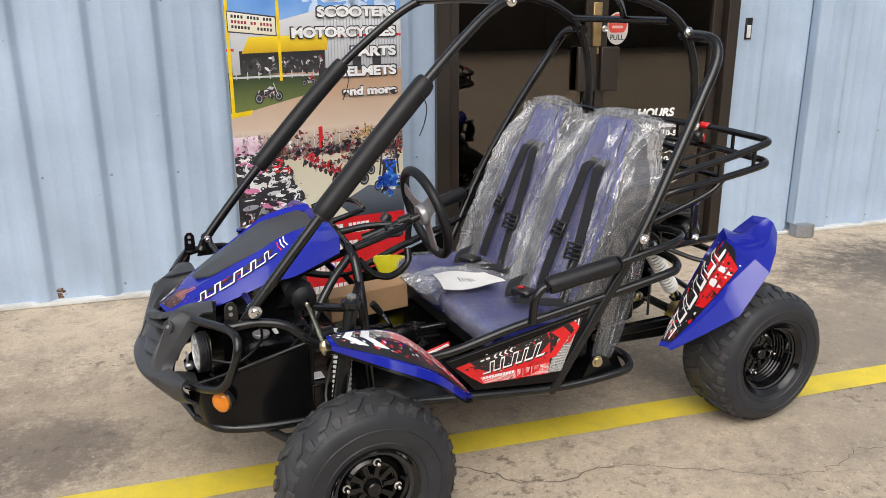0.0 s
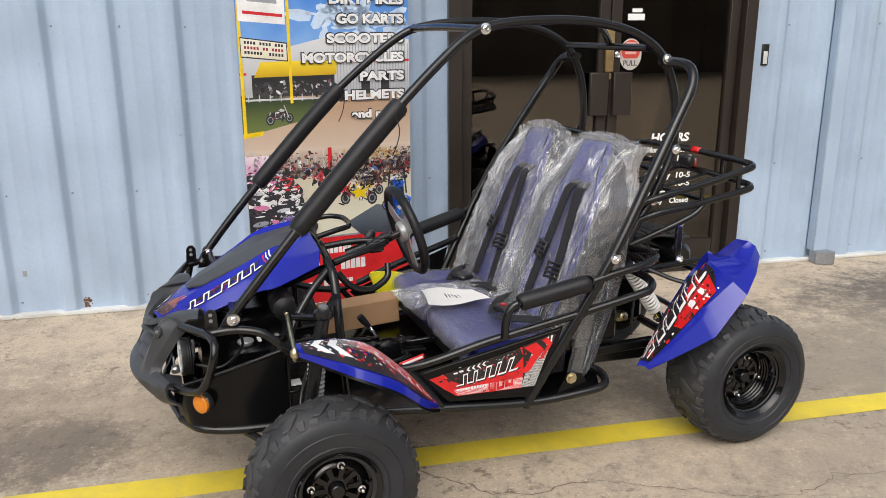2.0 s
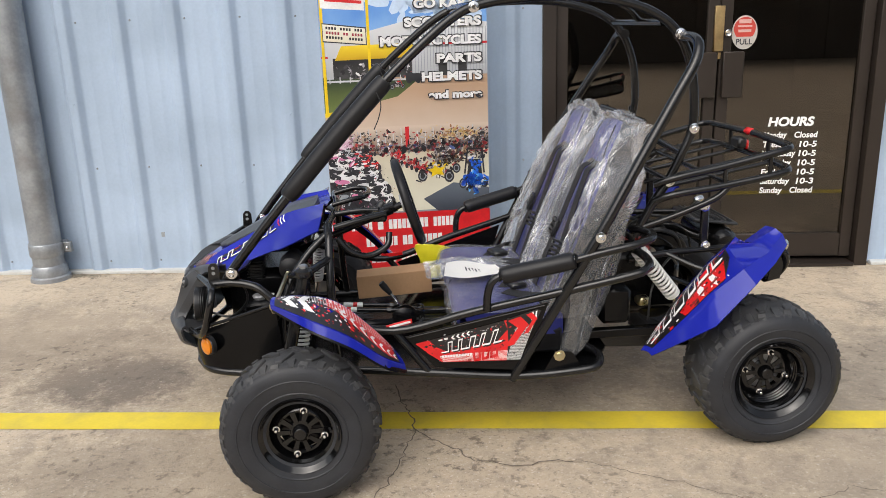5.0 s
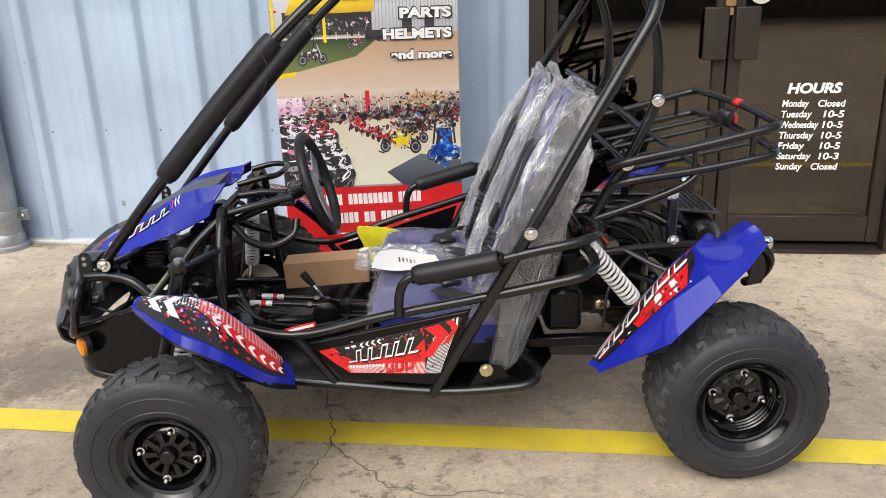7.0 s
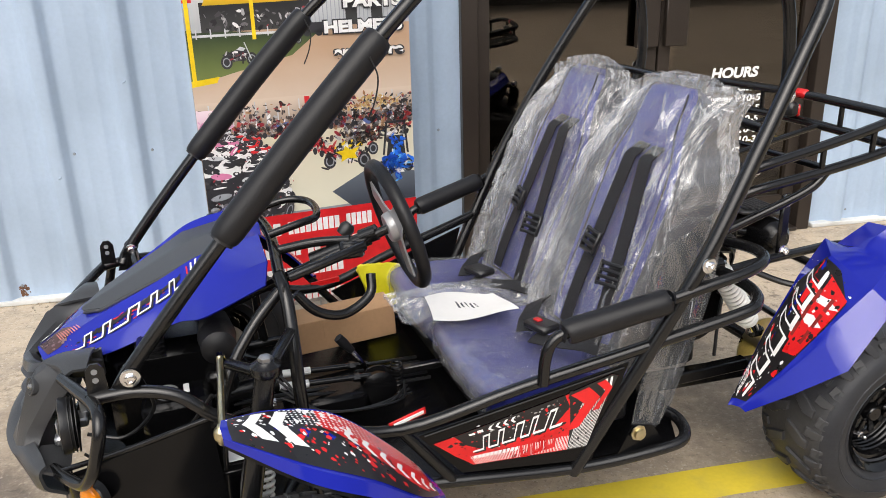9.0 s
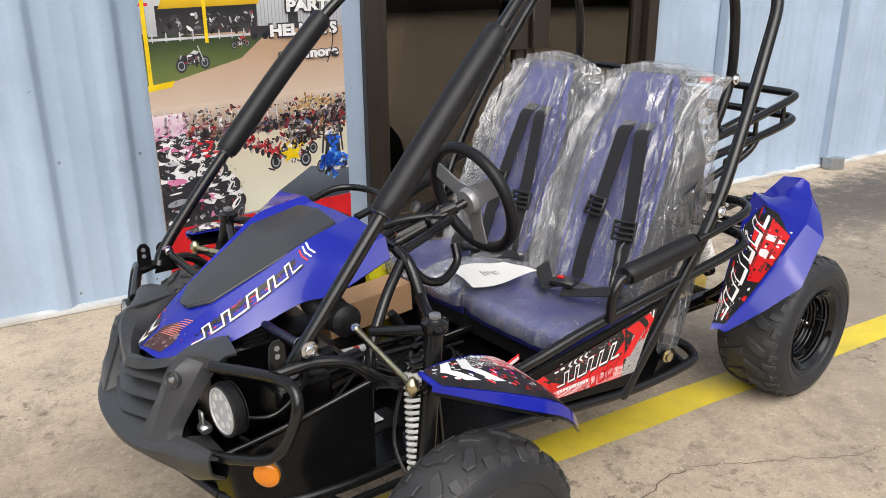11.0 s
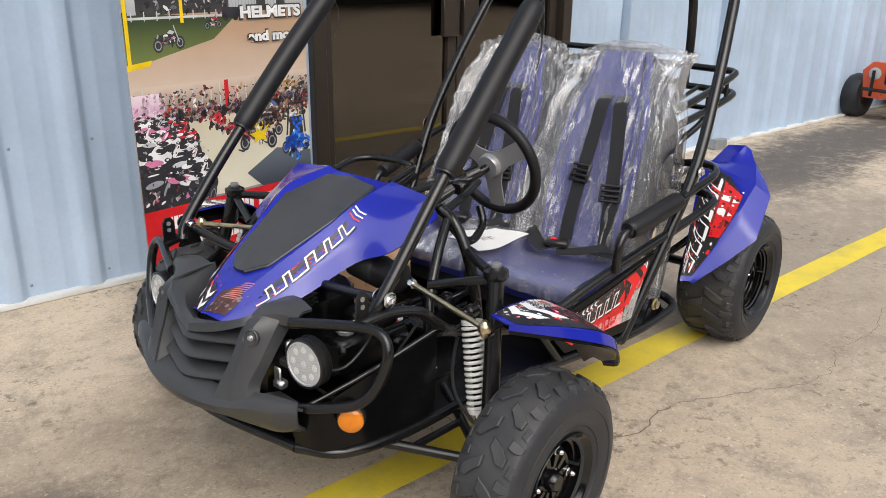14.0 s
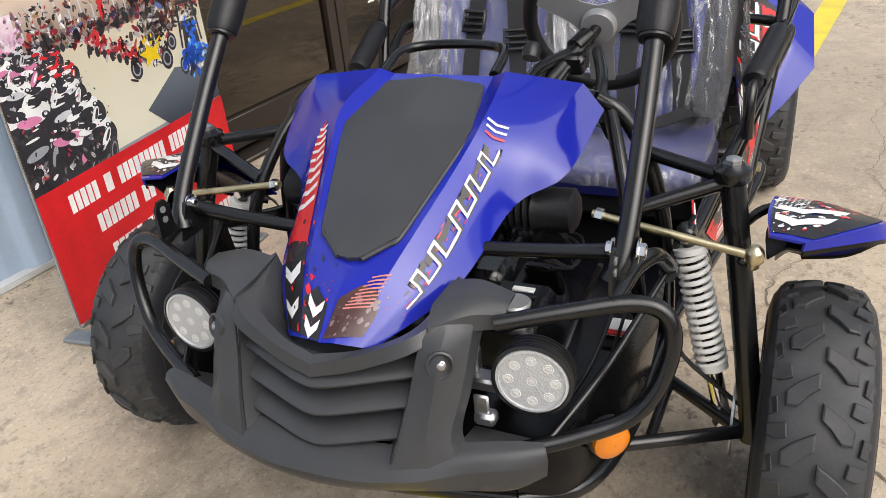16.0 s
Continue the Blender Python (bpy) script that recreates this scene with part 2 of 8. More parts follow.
def film_plastic(name, haze=0.2, crease=0.5, sheen=0.14, tint=(0.85, 0.86, 0.88)):
    """Thin crinkled clear film: see-through with milky creases and sharp glints."""
    m = bpy.data.materials.new(name)
    m.use_nodes = True
    t, nodes = m.node_tree, m.node_tree.nodes
    p = nodes["Principled BSDF"]
    p.inputs["Base Color"].default_value = rgb(tint)
    p.inputs["Roughness"].default_value = 0.24
    p.inputs["Specular IOR Level"].default_value = 0.7
    co = nodes.new("ShaderNodeTexCoord")

    def layer(scale, stretch, turn, detail):
        mp = nodes.new("ShaderNodeMapping")
        mp.inputs["Scale"].default_value = stretch
        mp.inputs["Rotation"].default_value = turn
        t.links.new(co.outputs["Object"], mp.inputs[0])
        n = nodes.new("ShaderNodeTexNoise")
        n.inputs["Scale"].default_value, n.inputs["Detail"].default_value, n.inputs["Distortion"].default_value = scale, detail, 0.3
        t.links.new(mp.outputs[0], n.inputs["Vector"])
        return n.outputs["Fac"]

    def maths(op, a, b):
        x = nodes.new("ShaderNodeMath")
        x.operation = op
        for i, q in ((0, a), (1, b)):
            if isinstance(q, float):
                x.inputs[i].default_value = q
            else:
                t.links.new(q, x.inputs[i])
        return x.outputs[0]

    def ridge(sock, width, top):
        r = nodes.new("ShaderNodeMapRange")
        for i, x in zip((1, 2, 3, 4), (0.0, width, top, 0.0)):
            r.inputs[i].default_value = x
        t.links.new(maths("ABSOLUTE", maths("SUBTRACT", sock, 0.5), 0.0), r.inputs[0])
        return r.outputs[0]

    one = layer(11, (1.0, 1.6, 0.25), (0.15, -0.4, 0.1), 3)
    two = layer(26, (1.2, 1.3, 0.22), (-0.35, 0.2, 0.3), 1.5)
    wide = layer(6, (1.0, 1.4, 0.6), (0.0, 0.3, 0.0), 2)
    lines = maths("ADD", ridge(one, 0.024, crease), ridge(two, 0.014, crease))
    lines = maths("MULTIPLY", lines, maths("MULTIPLY", wide, 1.9))
    fac = maths("ADD", lines, maths("MULTIPLY", maths("ADD", wide, 0.5), haze))
    fac = maths("MINIMUM", fac, 0.85)
    b = nodes.new("ShaderNodeBump")
    b.inputs["Strength"].default_value, b.inputs["Distance"].default_value = 0.35, 0.014
    t.links.new(maths("ADD", one, maths("MULTIPLY", two, 0.6)), b.inputs["Height"])
    t.links.new(b.outputs[0], p.inputs["Normal"])
    tr = nodes.new("ShaderNodeBsdfTransparent")
    tr.inputs[0].default_value = (0.97, 0.97, 0.98, 1)
    mx = nodes.new("ShaderNodeMixShader")
    t.links.new(fac, mx.inputs[0])
    t.links.new(tr.outputs[0], mx.inputs[1])
    t.links.new(p.outputs[0], mx.inputs[2])
    gl = nodes.new("ShaderNodeBsdfGlossy")
    gl.inputs["Roughness"].default_value = 0.2
    t.links.new(b.outputs[0], gl.inputs["Normal"])
    top = nodes.new("ShaderNodeMixShader")
    top.inputs[0].default_value = sheen
    t.links.new(mx.outputs[0], top.inputs[1])
    t.links.new(gl.outputs[0], top.inputs[2])
    t.links.new(top.outputs[0], nodes["Material Output"].inputs[0])
    return m


FILM = film_plastic("clear_film", 0.13, 0.2, 0.07, (0.82, 0.83, 0.84))
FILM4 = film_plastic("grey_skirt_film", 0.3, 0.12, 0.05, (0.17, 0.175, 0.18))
FILM3 = film_plastic("clear_cushion_film", 0.05, 0.1, 0.08)
FILM2 = film_plastic("bundled_clear_film", 0.09, 0.14, 0.09)


def pane_glass(name):
    m = bpy.data.materials.new(name)
    m.use_nodes = True
    t, nodes = m.node_tree, m.node_tree.nodes
    nodes.remove(nodes["Principled BSDF"])
    tr = nodes.new("ShaderNodeBsdfTransparent")
    tr.inputs[0].default_value = (0.4, 0.375, 0.345, 1)
    gl = nodes.new("ShaderNodeBsdfGlossy")
    gl.inputs["Roughness"].default_value = 0.015
    gl.inputs["Color"].default_value = (0.78, 0.71, 0.63, 1)
    fr = nodes.new("ShaderNodeFresnel")
    fr.inputs[0].default_value = 2.12
    mx = nodes.new("ShaderNodeMixShader")
    t.links.new(fr.outputs[0], mx.inputs[0])
    t.links.new(tr.outputs[0], mx.inputs[1])
    t.links.new(gl.outputs[0], mx.inputs[2])
    t.links.new(mx.outputs[0], nodes["Material Output"].inputs[0])
    return m


GLASS = pane_glass("tinted_door_glass")


def lens_glass(name, tint, cells, depth):
    m = bpy.data.materials.new(name)
    m.use_nodes = True
    t, nodes = m.node_tree, m.node_tree.nodes
    p = nodes["Principled BSDF"]
    p.inputs["Base Color"].default_value = rgb(tint)
    p.inputs["Roughness"].default_value = 0.12
    p.inputs["Coat Weight"].default_value = 0.6
    co = nodes.new("ShaderNodeTexCoord")
    v = nodes.new("ShaderNodeTexVoronoi")
    v.inputs["Scale"].default_value = cells
    t.links.new(co.outputs["Object"], v.inputs["Vector"])
    b = nodes.new("ShaderNodeBump")
    b.inputs["Strength"].default_value, b.inputs["Distance"].default_value = depth, 0.002
    t.links.new(v.outputs["Distance"], b.inputs["Height"])
    t.links.new(b.outputs[0], p.inputs["Normal"])
    return m


LENS = lens_glass("faceted_lamp_lens", (0.44, 0.45, 0.46), 260, 0.45)
LED = lens_glass("led_optic", (0.62, 0.62, 0.6), 500, 0.5)


# ---- mesh tools ----
class Geo:
    """Collects vertices and faces of one mesh."""

    def __init__(self):
        self.v, self.f = [], []

    def add(self, verts, faces):
        o = len(self.v)
        self.v += [tuple(p) for p in verts]
        self.f += [tuple(i + o for i in q) for q in faces]
        return self

    def box(self, centre, size, bevel=0.004, turn=None):
        h = [s / 2 for s in size]
        b = min(bevel, *[x * 0.9 for x in h])
        vs, key = [], {}
        for sx in (-1, 1):
            for sy in (-1, 1):
                for sz in (-1, 1):
                    for ax in range(3):
                        p = [s * (hh - (0 if i == ax else b)) for i, (s, hh) in enumerate(zip((sx, sy, sz), h))]
                        key[sx, sy, sz, ax] = len(vs)
                        vs.append(Vector(p))
        fs = []
        for ax in range(3):
            i, j = (ax + 1) % 3, (ax + 2) % 3
            for s in (-1, 1):
                q = []
                for a, c in ((-1, -1), (1, -1), (1, 1), (-1, 1)):
                    k = [0, 0, 0]
                    k[ax], k[i], k[j] = s, a, c
                    q.append(key[(*k, ax)])
                fs.append(tuple(q if s > 0 else q[::-1]))
            for a in (-1, 1):
                for c in (-1, 1):
                    k0, k1 = [0, 0, 0], [0, 0, 0]
                    k0[ax], k0[i], k0[j] = -1, a, c
                    k1[ax], k1[i], k1[j] = 1, a, c
                    q = (key[(*k0, i)], key[(*k1, i)], key[(*k1, j)], key[(*k0, j)])
                    fs.append(q if a * c < 0 else q[::-1])
        for sx in (-1, 1):
            for sy in (-1, 1):
                for sz in (-1, 1):
                    q = tuple(key[sx, sy, sz, a] for a in range(3))
                    fs.append(q if sx * sy * sz > 0 else q[::-1])
        m = Matrix.Translation(centre) @ (turn or Matrix())
        return self.add([m @ p for p in vs], fs)

    def tube(self, pts, r, n=10, smooth=True, closed=False, flat=None, step=5):
        """A round bar along a path; r may be a list; flat gives a second radius for an oval section."""
        P = [Vector(p) for p in pts]
        R = list(r) if isinstance(r, (list, tuple)) else [r] * len(P)
        if smooth and len(P) > 2:
            Q, S = [], []
            m = len(P)
            last = m if closed else m - 1
            for i in range(last):
                a = P[i - 1] if (i or closed) else P[0] * 2 - P[1]
                b, c = P[i], P[(i + 1) % m]
                d = P[(i + 2) % m] if (closed or i + 2 < m) else P[-1] * 2 - P[-2]
                for k in range(step):
                    x = k / step
                    Q.append(0.5 * (2 * b + (c - a) * x + (2 * a - 5 * b + 4 * c - d) * x * x + (3 * b - a - 3 * c + d) * x ** 3))
                    S.append(R[i] + (R[(i + 1) % m] - R[i]) * x)
            if not closed:
                Q.append(P[-1])
                S.append(R[-1])
            P, R = Q, S
        m = len(P)
        tang = []
        for i in range(m):
            a = P[i - 1] if (i or closed) else P[i]
            b = P[(i + 1) % m] if (closed or i + 1 < m) else P[i]
            tang.append((b - a).normalized())
        up = Vector((0, 0, 1)) if abs(tang[0].z) < 0.9 else Vector((0, 1, 0))
        side = tang[0].cross(up).normalized()
        vs, fs = [], []
        for i in range(m):
            side = (side - tang[i] * side.dot(tang[i])).normalized()
            other = tang[i].cross(side)
            for k in range(n):
                a = 2 * math.pi * k / n
                vs.append(P[i] + side * math.cos(a) * R[i] + other * math.sin(a) * (flat or 1) * R[i])
        for i in range(m if closed else m - 1):
            j = (i + 1) % m
            for k in range(n):
                l = (k + 1) % n
                fs.append((i * n + k, i * n + l, j * n + l, j * n + k))
        if not closed:
            fs.append(tuple(range(n))[::-1])
            fs.append(tuple((m - 1) * n + k for k in range(n)))
        return self.add(vs, fs)

    def lathe(self, prof, m=None, n=32, caps=True, arc=1.0):
        """Turns a profile of (radius, height) about the local z axis."""
        m = m or Matrix()
        vs, fs = [], []
        cnt = n if arc >= 1 else n + 1
        for r, h in prof:
            for k in range(cnt):
                a = 2 * math.pi * arc * k / n
                vs.append(m @ Vector((r * math.cos(a), r * math.sin(a), h)))
        for i in range(len(prof) - 1):
            for k in range(n):
                l = (k + 1) % cnt
                fs.append((i * cnt + k, i * cnt + l, (i + 1) * cnt + l, (i + 1) * cnt + k))
        if caps and arc >= 1:
            if prof[0][0] > 0.0005:
                fs.append(tuple(range(n))[::-1])
            if prof[-1][0] > 0.0005:
                fs.append(tuple((len(prof) - 1) * n + k for k in range(n)))
        return self.add(vs, fs)

    def rod(self, a, b, r, n=12, r2=None):
        a, b = Vector(a), Vector(b)
        q = (b - a).to_track_quat("Z", "Y").to_matrix().to_4x4()
        return self.lathe([(r, 0), (r if r2 is None else r2, (b - a).length)], Matrix.Translation(a) @ q, n)

    def prism(self, poly, depth, m=None):
        """A polygon in the local xy plane, given depth along local z."""
        m = m or Matrix()
        n = len(poly)
        vs = [m @ Vector((x, y, 0)) for x, y in poly] + [m @ Vector((x, y, depth)) for x, y in poly]
        fs = [tuple(range(n))[::-1], tuple(range(n, 2 * n))]
        fs += [(i, (i + 1) % n, n + (i + 1) % n, n + i) for i in range(n)]
        return self.add(vs, fs)

    def sheet(self, fn, nu, nv, thick=0.004):
        """A curved plate: fn(s, t) on 0..1 gives its outer face; it gets thickness behind."""
        G = [[Vector(fn(i / nu, j / nv)) for j in range(nv + 1)] for i in range(nu + 1)]
        vs, fs = [], []
        for i in range(nu + 1):
            for j in range(nv + 1):
                du = G[min(i + 1, nu)][j] - G[max(i - 1, 0)][j]
                dv = G[i][min(j + 1, nv)] - G[i][max(j - 1, 0)]
                nn = du.cross(dv).normalized()
                vs += [G[i][j], G[i][j] - nn * thick]
        k = lambda i, j, s: (i * (nv + 1) + j) * 2 + s
        for i in range(nu):
            for j in range(nv):
                fs.append((k(i, j, 0), k(i + 1, j, 0), k(i + 1, j + 1, 0), k(i, j + 1, 0)))
                fs.append((k(i, j, 1), k(i, j + 1, 1), k(i + 1, j + 1, 1), k(i + 1, j, 1)))
        for i in range(nu):
            fs.append((k(i, 0, 0), k(i, 0, 1), k(i + 1, 0, 1), k(i + 1, 0, 0)))
            fs.append((k(i, nv, 0), k(i + 1, nv, 0), k(i + 1, nv, 1), k(i, nv, 1)))
        for j in range(nv):
            fs.append((k(0, j, 0), k(0, j + 1, 0), k(0, j + 1, 1), k(0, j, 1)))
            fs.append((k(nu, j, 0), k(nu, j, 1), k(nu, j + 1, 1), k(nu, j + 1, 0)))
        return self.add(vs, fs)

    def flat_on(self, fn, polys, lift=0.0012, cut=6):
        """Thin printed shapes: polygons in the s, t of a face fn, laid just over it."""
        for poly in polys:
            cx = sum(p[0] for p in poly) / len(poly)
            cy = sum(p[1] for p in poly) / len(poly)
            ring = []
            for (a, b), (c, d) in zip(poly, poly[1:] + poly[:1]):
                for k in range(cut):
                    ring.append((a + (c - a) * k / cut, b + (d - b) * k / cut))
            n = len(ring)
            vs, fs = [], []
            for f in (1.0, 0.5):
                for s, t in ring:
                    vs.append(lifted(fn, cx + (s - cx) * f, cy + (t - cy) * f, lift))
            vs.append(lifted(fn, cx, cy, lift))
            for i in range(n):
                j = (i + 1) % n
                fs.append((i, j, n + j, n + i))
                fs.append((n + i, n + j, 2 * n))
            self.add(vs, fs)
        return self


def lifted(fn, s, t, lift):
    e = 0.01
    p = Vector(fn(s, t))
    du = Vector(fn(min(s + e, 1), t)) - Vector(fn(max(s - e, 0), t))
    dv = Vector(fn(s, min(t + e, 1))) - Vector(fn(s, max(t - e, 0)))
    return p + du.cross(dv).normalized() * lift


def grid_face(rows, smooth_s=True):
    """A face through rows of control points; s runs over the rows, t along each."""
    R = [[Vector(p) for p in row] for row in rows]

    def spline(P, x):
        n = len(P) - 1
        x = min(max(x, 0.0), 1.0) * n
        i = min(int(x), n - 1)
        x -= i
        b, c = P[i], P[i + 1]
        a = P[i - 1] if i else b * 2 - c
        d = P[i + 2] if i + 2 <= n else c * 2 - b
        return 0.5 * (2 * b + (c - a) * x + (2 * a - 5 * b + 4 * c - d) * x * x + (3 * b - a - 3 * c + d) * x ** 3)

    def lin(P, x):
        n = len(P) - 1
        x = min(max(x, 0.0), 1.0) * n
        i = min(int(x), n - 1)
        return P[i].lerp(P[i + 1], x - i)

    return lambda s, t: (spline if smooth_s else lin)([lin(r, t) for r in R], s)


def mesh_of(name, geo, material, sharp=40):
    me = bpy.data.meshes.new(name)
    me.from_pydata(geo.v, [], geo.f)
    me.materials.append(material)
    bm = bmesh.new()
    bm.from_mesh(me)
    bmesh.ops.recalc_face_normals(bm, faces=bm.faces)
    bm.to_mesh(me)
    bm.free()
    for p in me.polygons:
        p.use_smooth = True
    me.set_sharp_from_angle(angle=radians(sharp))
    return me


def part(name, geo, material, parent=None, label="", sharp=40):
    """One mesh object under a thing or a part."""
    ob = new(name, mesh_of(name, geo, material, sharp))
    ob.parent = parent
    if label:
        ob["label"] = label
    return ob


def thing(name, m, label, category, group="", kind=""):
    ob = new(name)
    ob.empty_display_size = 0.05
    ob.matrix_world = m
    return tagged(ob, label, category, group, kind)


def solid(name, geo, material, label, category, m=None, group="", kind="", sharp=40):
    ob = part(name, geo, material, None, "", sharp)
    if m is not None:
        ob.matrix_world = m
    return tagged(ob, label, category, group, kind)


def lettering(name, body, m, width, height, material, parent, bold=0.0, shear=0.0, depth=0.0008):
    """Raised lettering in the built-in font, fitted to a width and height; local x right, y up, z out."""
    c = bpy.data.curves.new(name, "FONT")
    c.body, c.shear, c.offset, c.extrude = body, shear, bold, 0.01
    tmp = bpy.data.objects.new(name, c)
    scene.collection.objects.link(tmp)
    bpy.context.view_layer.update()
    me = bpy.data.meshes.new_from_object(tmp.evaluated_get(bpy.context.evaluated_depsgraph_get()))
    bpy.data.objects.remove(tmp)
    bpy.data.curves.remove(c)
    xs, ys, zs = [v.co.x for v in me.vertices], [v.co.y for v in me.vertices], [v.co.z for v in me.vertices]
    w, h, d = max(xs) - min(xs), max(ys) - min(ys), max(zs) - min(zs)
    for v in me.vertices:
        v.co = m @ Vector(((v.co.x - min(xs)) / w * width, (v.co.y - min(ys)) / h * height, (v.co.z - min(zs)) / d * depth))
    me.materials.clear()
    me.materials.append(material)
    ob = new(name, me)
    ob.parent = parent
    return ob

# ---- the setting ----
WALL_Y = 4.385
ground_geo = Geo()
ground_geo.add([(-150, -150, 0), (150, -150, 0), (150, 150, 0), (-150, 150, 0)], [(0, 1, 2, 3)])
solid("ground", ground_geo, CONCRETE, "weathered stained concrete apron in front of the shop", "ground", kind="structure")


def line_strip(x0, x1, width):
    """A hand-painted stripe with slightly uneven edges."""
    g = Geo()
    n = 160
    vs, fs = [], []
    for i in range(n + 1):
        x = x0 + (x1 - x0) * i / n
        y = 2.564 + 0.0039 * x
        e = [0.005 * noise.noise(Vector((x * 6, k * 7.3, 0))) + 0.004 * noise.noise(Vector((x * 25, k * 3.1, 2))) for k in (0, 1)]
        vs += [(x, y - width / 2 + e[0], 0.0025), (x, y + width / 2 + e[1], 0.0025)]
    fs = [(2 * i, 2 * i + 2, 2 * i + 3, 2 * i + 1) for i in range(n)]
    return g.add(vs, fs)


solid("painted_line", line_strip(-14, 16, 0.125), YLINE, "faded yellow painted stripe on the concrete", "road marking", kind="structure")


def crack(points, width):
    """A ragged crack with small side chips."""
    g = Geo()
    P = []
    for (a, b), (c, d) in zip(points, points[1:]):
        n = max(2, int(math.hypot(c - a, d - b) / 0.018))
        for k in range(n):
            f = k / n
            x, y = a + (c - a) * f, b + (d - b) * f
            P.append((x + 0.02 * noise.noise(Vector((x * 24, y * 24, 1))) + 0.006 * noise.noise(Vector((x * 90, y * 90, 2))), y + 0.02 * noise.noise(Vector((x * 24, y * 24, 5))) + 0.006 * noise.noise(Vector((x * 90, y * 90, 7)))))
    P.append(points[-1])
    vs, fs = [], []
    for i, (x, y) in enumerate(P):
        a, b = P[max(i - 1, 0)], P[min(i + 1, len(P) - 1)]
        d = Vector((b[0] - a[0], b[1] - a[1])).normalized()
        w = width * (0.45 + 0.9 * abs(noise.noise(Vector((x * 40, y * 40, 3)))) + 0.3 * random.random())
        if i in (0, len(P) - 1):
            w *= 0.2
        vs += [(x - d.y * w, y + d.x * w, 0.0035), (x + d.y * w, y - d.x * w, 0.0035)]
    fs = [(2 * i, 2 * i + 1, 2 * i + 3, 2 * i + 2) for i in range(len(P) - 1)]
    return g.add(vs, fs)


CRACKS = [
    [(0.98, 2.86), (1.03, 2.7), (1.063, 2.609), (1.093, 2.507), (1.155, 2.434), (1.24, 2.36), (1.30, 2.29), (1.36, 2.285), (1.45, 2.27), (1.55, 2.298), (1.63, 2.3)],
    [(1.63, 2.3), (1.777, 2.24), (1.92, 2.185), (2.08, 2.096), (2.22, 2.08), (2.34, 2.104), (2.42, 2.163), (2.65, 2.118), (2.95, 2.19), (3.3, 2.15)],
    [(1.093, 2.507), (1.08, 2.385), (1.059, 2.287), (1.05, 2.21), (1.01, 2.1), (0.96, 1.9), (0.98, 1.6)],
]
for pts, width in zip(CRACKS, (0.0027, 0.0014, 0.0024)):
    solid("crack", crack(pts, width), CRACK, "thin ragged crack running through the concrete", "crack", group="cracks in the apron", kind="structure")


def rib_profile(x0, x1):
    """Section of ribbed wall cladding: tall ribs every foot, two low beads between."""
    pitch, first = 0.302, -0.033
    pts = []
    k = math.floor((x0 - first) / pitch) - 1
    while first + k * pitch < x1 + pitch:
        c = first + k * pitch
        for dx, d in ((-0.062, 0), (-0.054, 0.0015), (-0.047, 0.006), (-0.031, 0.026), (-0.024, 0.0315), (-0.017, 0.0335), (0.017, 0.0335), (0.024, 0.0315), (0.031, 0.026), (0.047, 0.006), (0.054, 0.0015), (0.062, 0), (0.098, 0), (0.108, 0.0018), (0.118, 0.0018), (0.126, 0), (0.179, 0), (0.189, 0.0018), (0.199, 0.0018), (0.207, 0)):
            if x0 < c + dx < x1:
                pts.append((c + dx, d))
        k += 1
    return [(x0, 0)] + pts + [(x1, 0)]


def cladding(x0, x1, z0, z1):
    g = Geo()
    prof = rib_profile(x0, x1)
    zs = [z0, z1]
    vs = [(x, WALL_Y - d, z) for z in zs for x, d in prof]
    n = len(prof)
    fs = [(i, i + 1, n + i + 1, n + i) for i in range(n - 1)]
    o = len(vs)
    vs += [(x0, WALL_Y + 0.16, z0), (x1, WALL_Y + 0.16, z0), (x0, WALL_Y + 0.16, z1), (x1, WALL_Y + 0.16, z1)]
    fs += [(o + 1, o, o + 2, o + 3), (0, n, o + 2, o), (n - 1, o + 1, o + 3, 2 * n - 1), tuple(range(n)) + (o + 1, o), tuple(range(n, 2 * n))[::-1] + (o + 2, o + 3)]
    return g.add(vs, fs)


DOOR_X0, DOOR_X1, DOOR_TOP = 1.645, 3.425, 2.22
for tag, a, b, lo, hi in (("wall_west", -9.0, DOOR_X0, 0.012, 4.2), ("wall_east", DOOR_X1, 22.0, 0.012, 4.2), ("wall_over_door", DOOR_X0, DOOR_X1, DOOR_TOP, 4.2)):
    w = solid(tag, cladding(a, b, lo, hi), WALL, "pale blue ribbed metal wall cladding with small dents", "wall", kind="structure")
    if tag != "wall_over_door":
        for zr in (0.07, 0.62, 1.42, 2.2):
            g = Geo()
            k = math.ceil((a + 0.033 - 0.06) / 0.302)
            while -0.033 + k * 0.302 + 0.06 < b:
                x = -0.033 + k * 0.302 + 0.068
                if -2 < x < 8:
                    g.lathe([(0.0062, 0), (0.0058, 0.003), (0.003, 0.0055)], pose(x, WALL_Y + 0.0005, zr + 0.004 * math.sin(k * 5), 90, 0, 0), 8)
                k += 1
            part("screw_row", g, PIPE, w, "row of weathered fixing screws")

g = Geo()
g.box((-3.7, WALL_Y - 0.018, 0.011), (10.6, 0.05, 0.022), 0.004)
solid("trim_west", g, TRIM, "dirty white base flashing under the wall", "trim", kind="structure")
g = Geo()
g.box((12.7, WALL_Y - 0.018, 0.011), (18.5, 0.05, 0.022), 0.004)
solid("trim_east", g, TRIM, "dirty white base flashing under the wall", "trim", kind="structure")

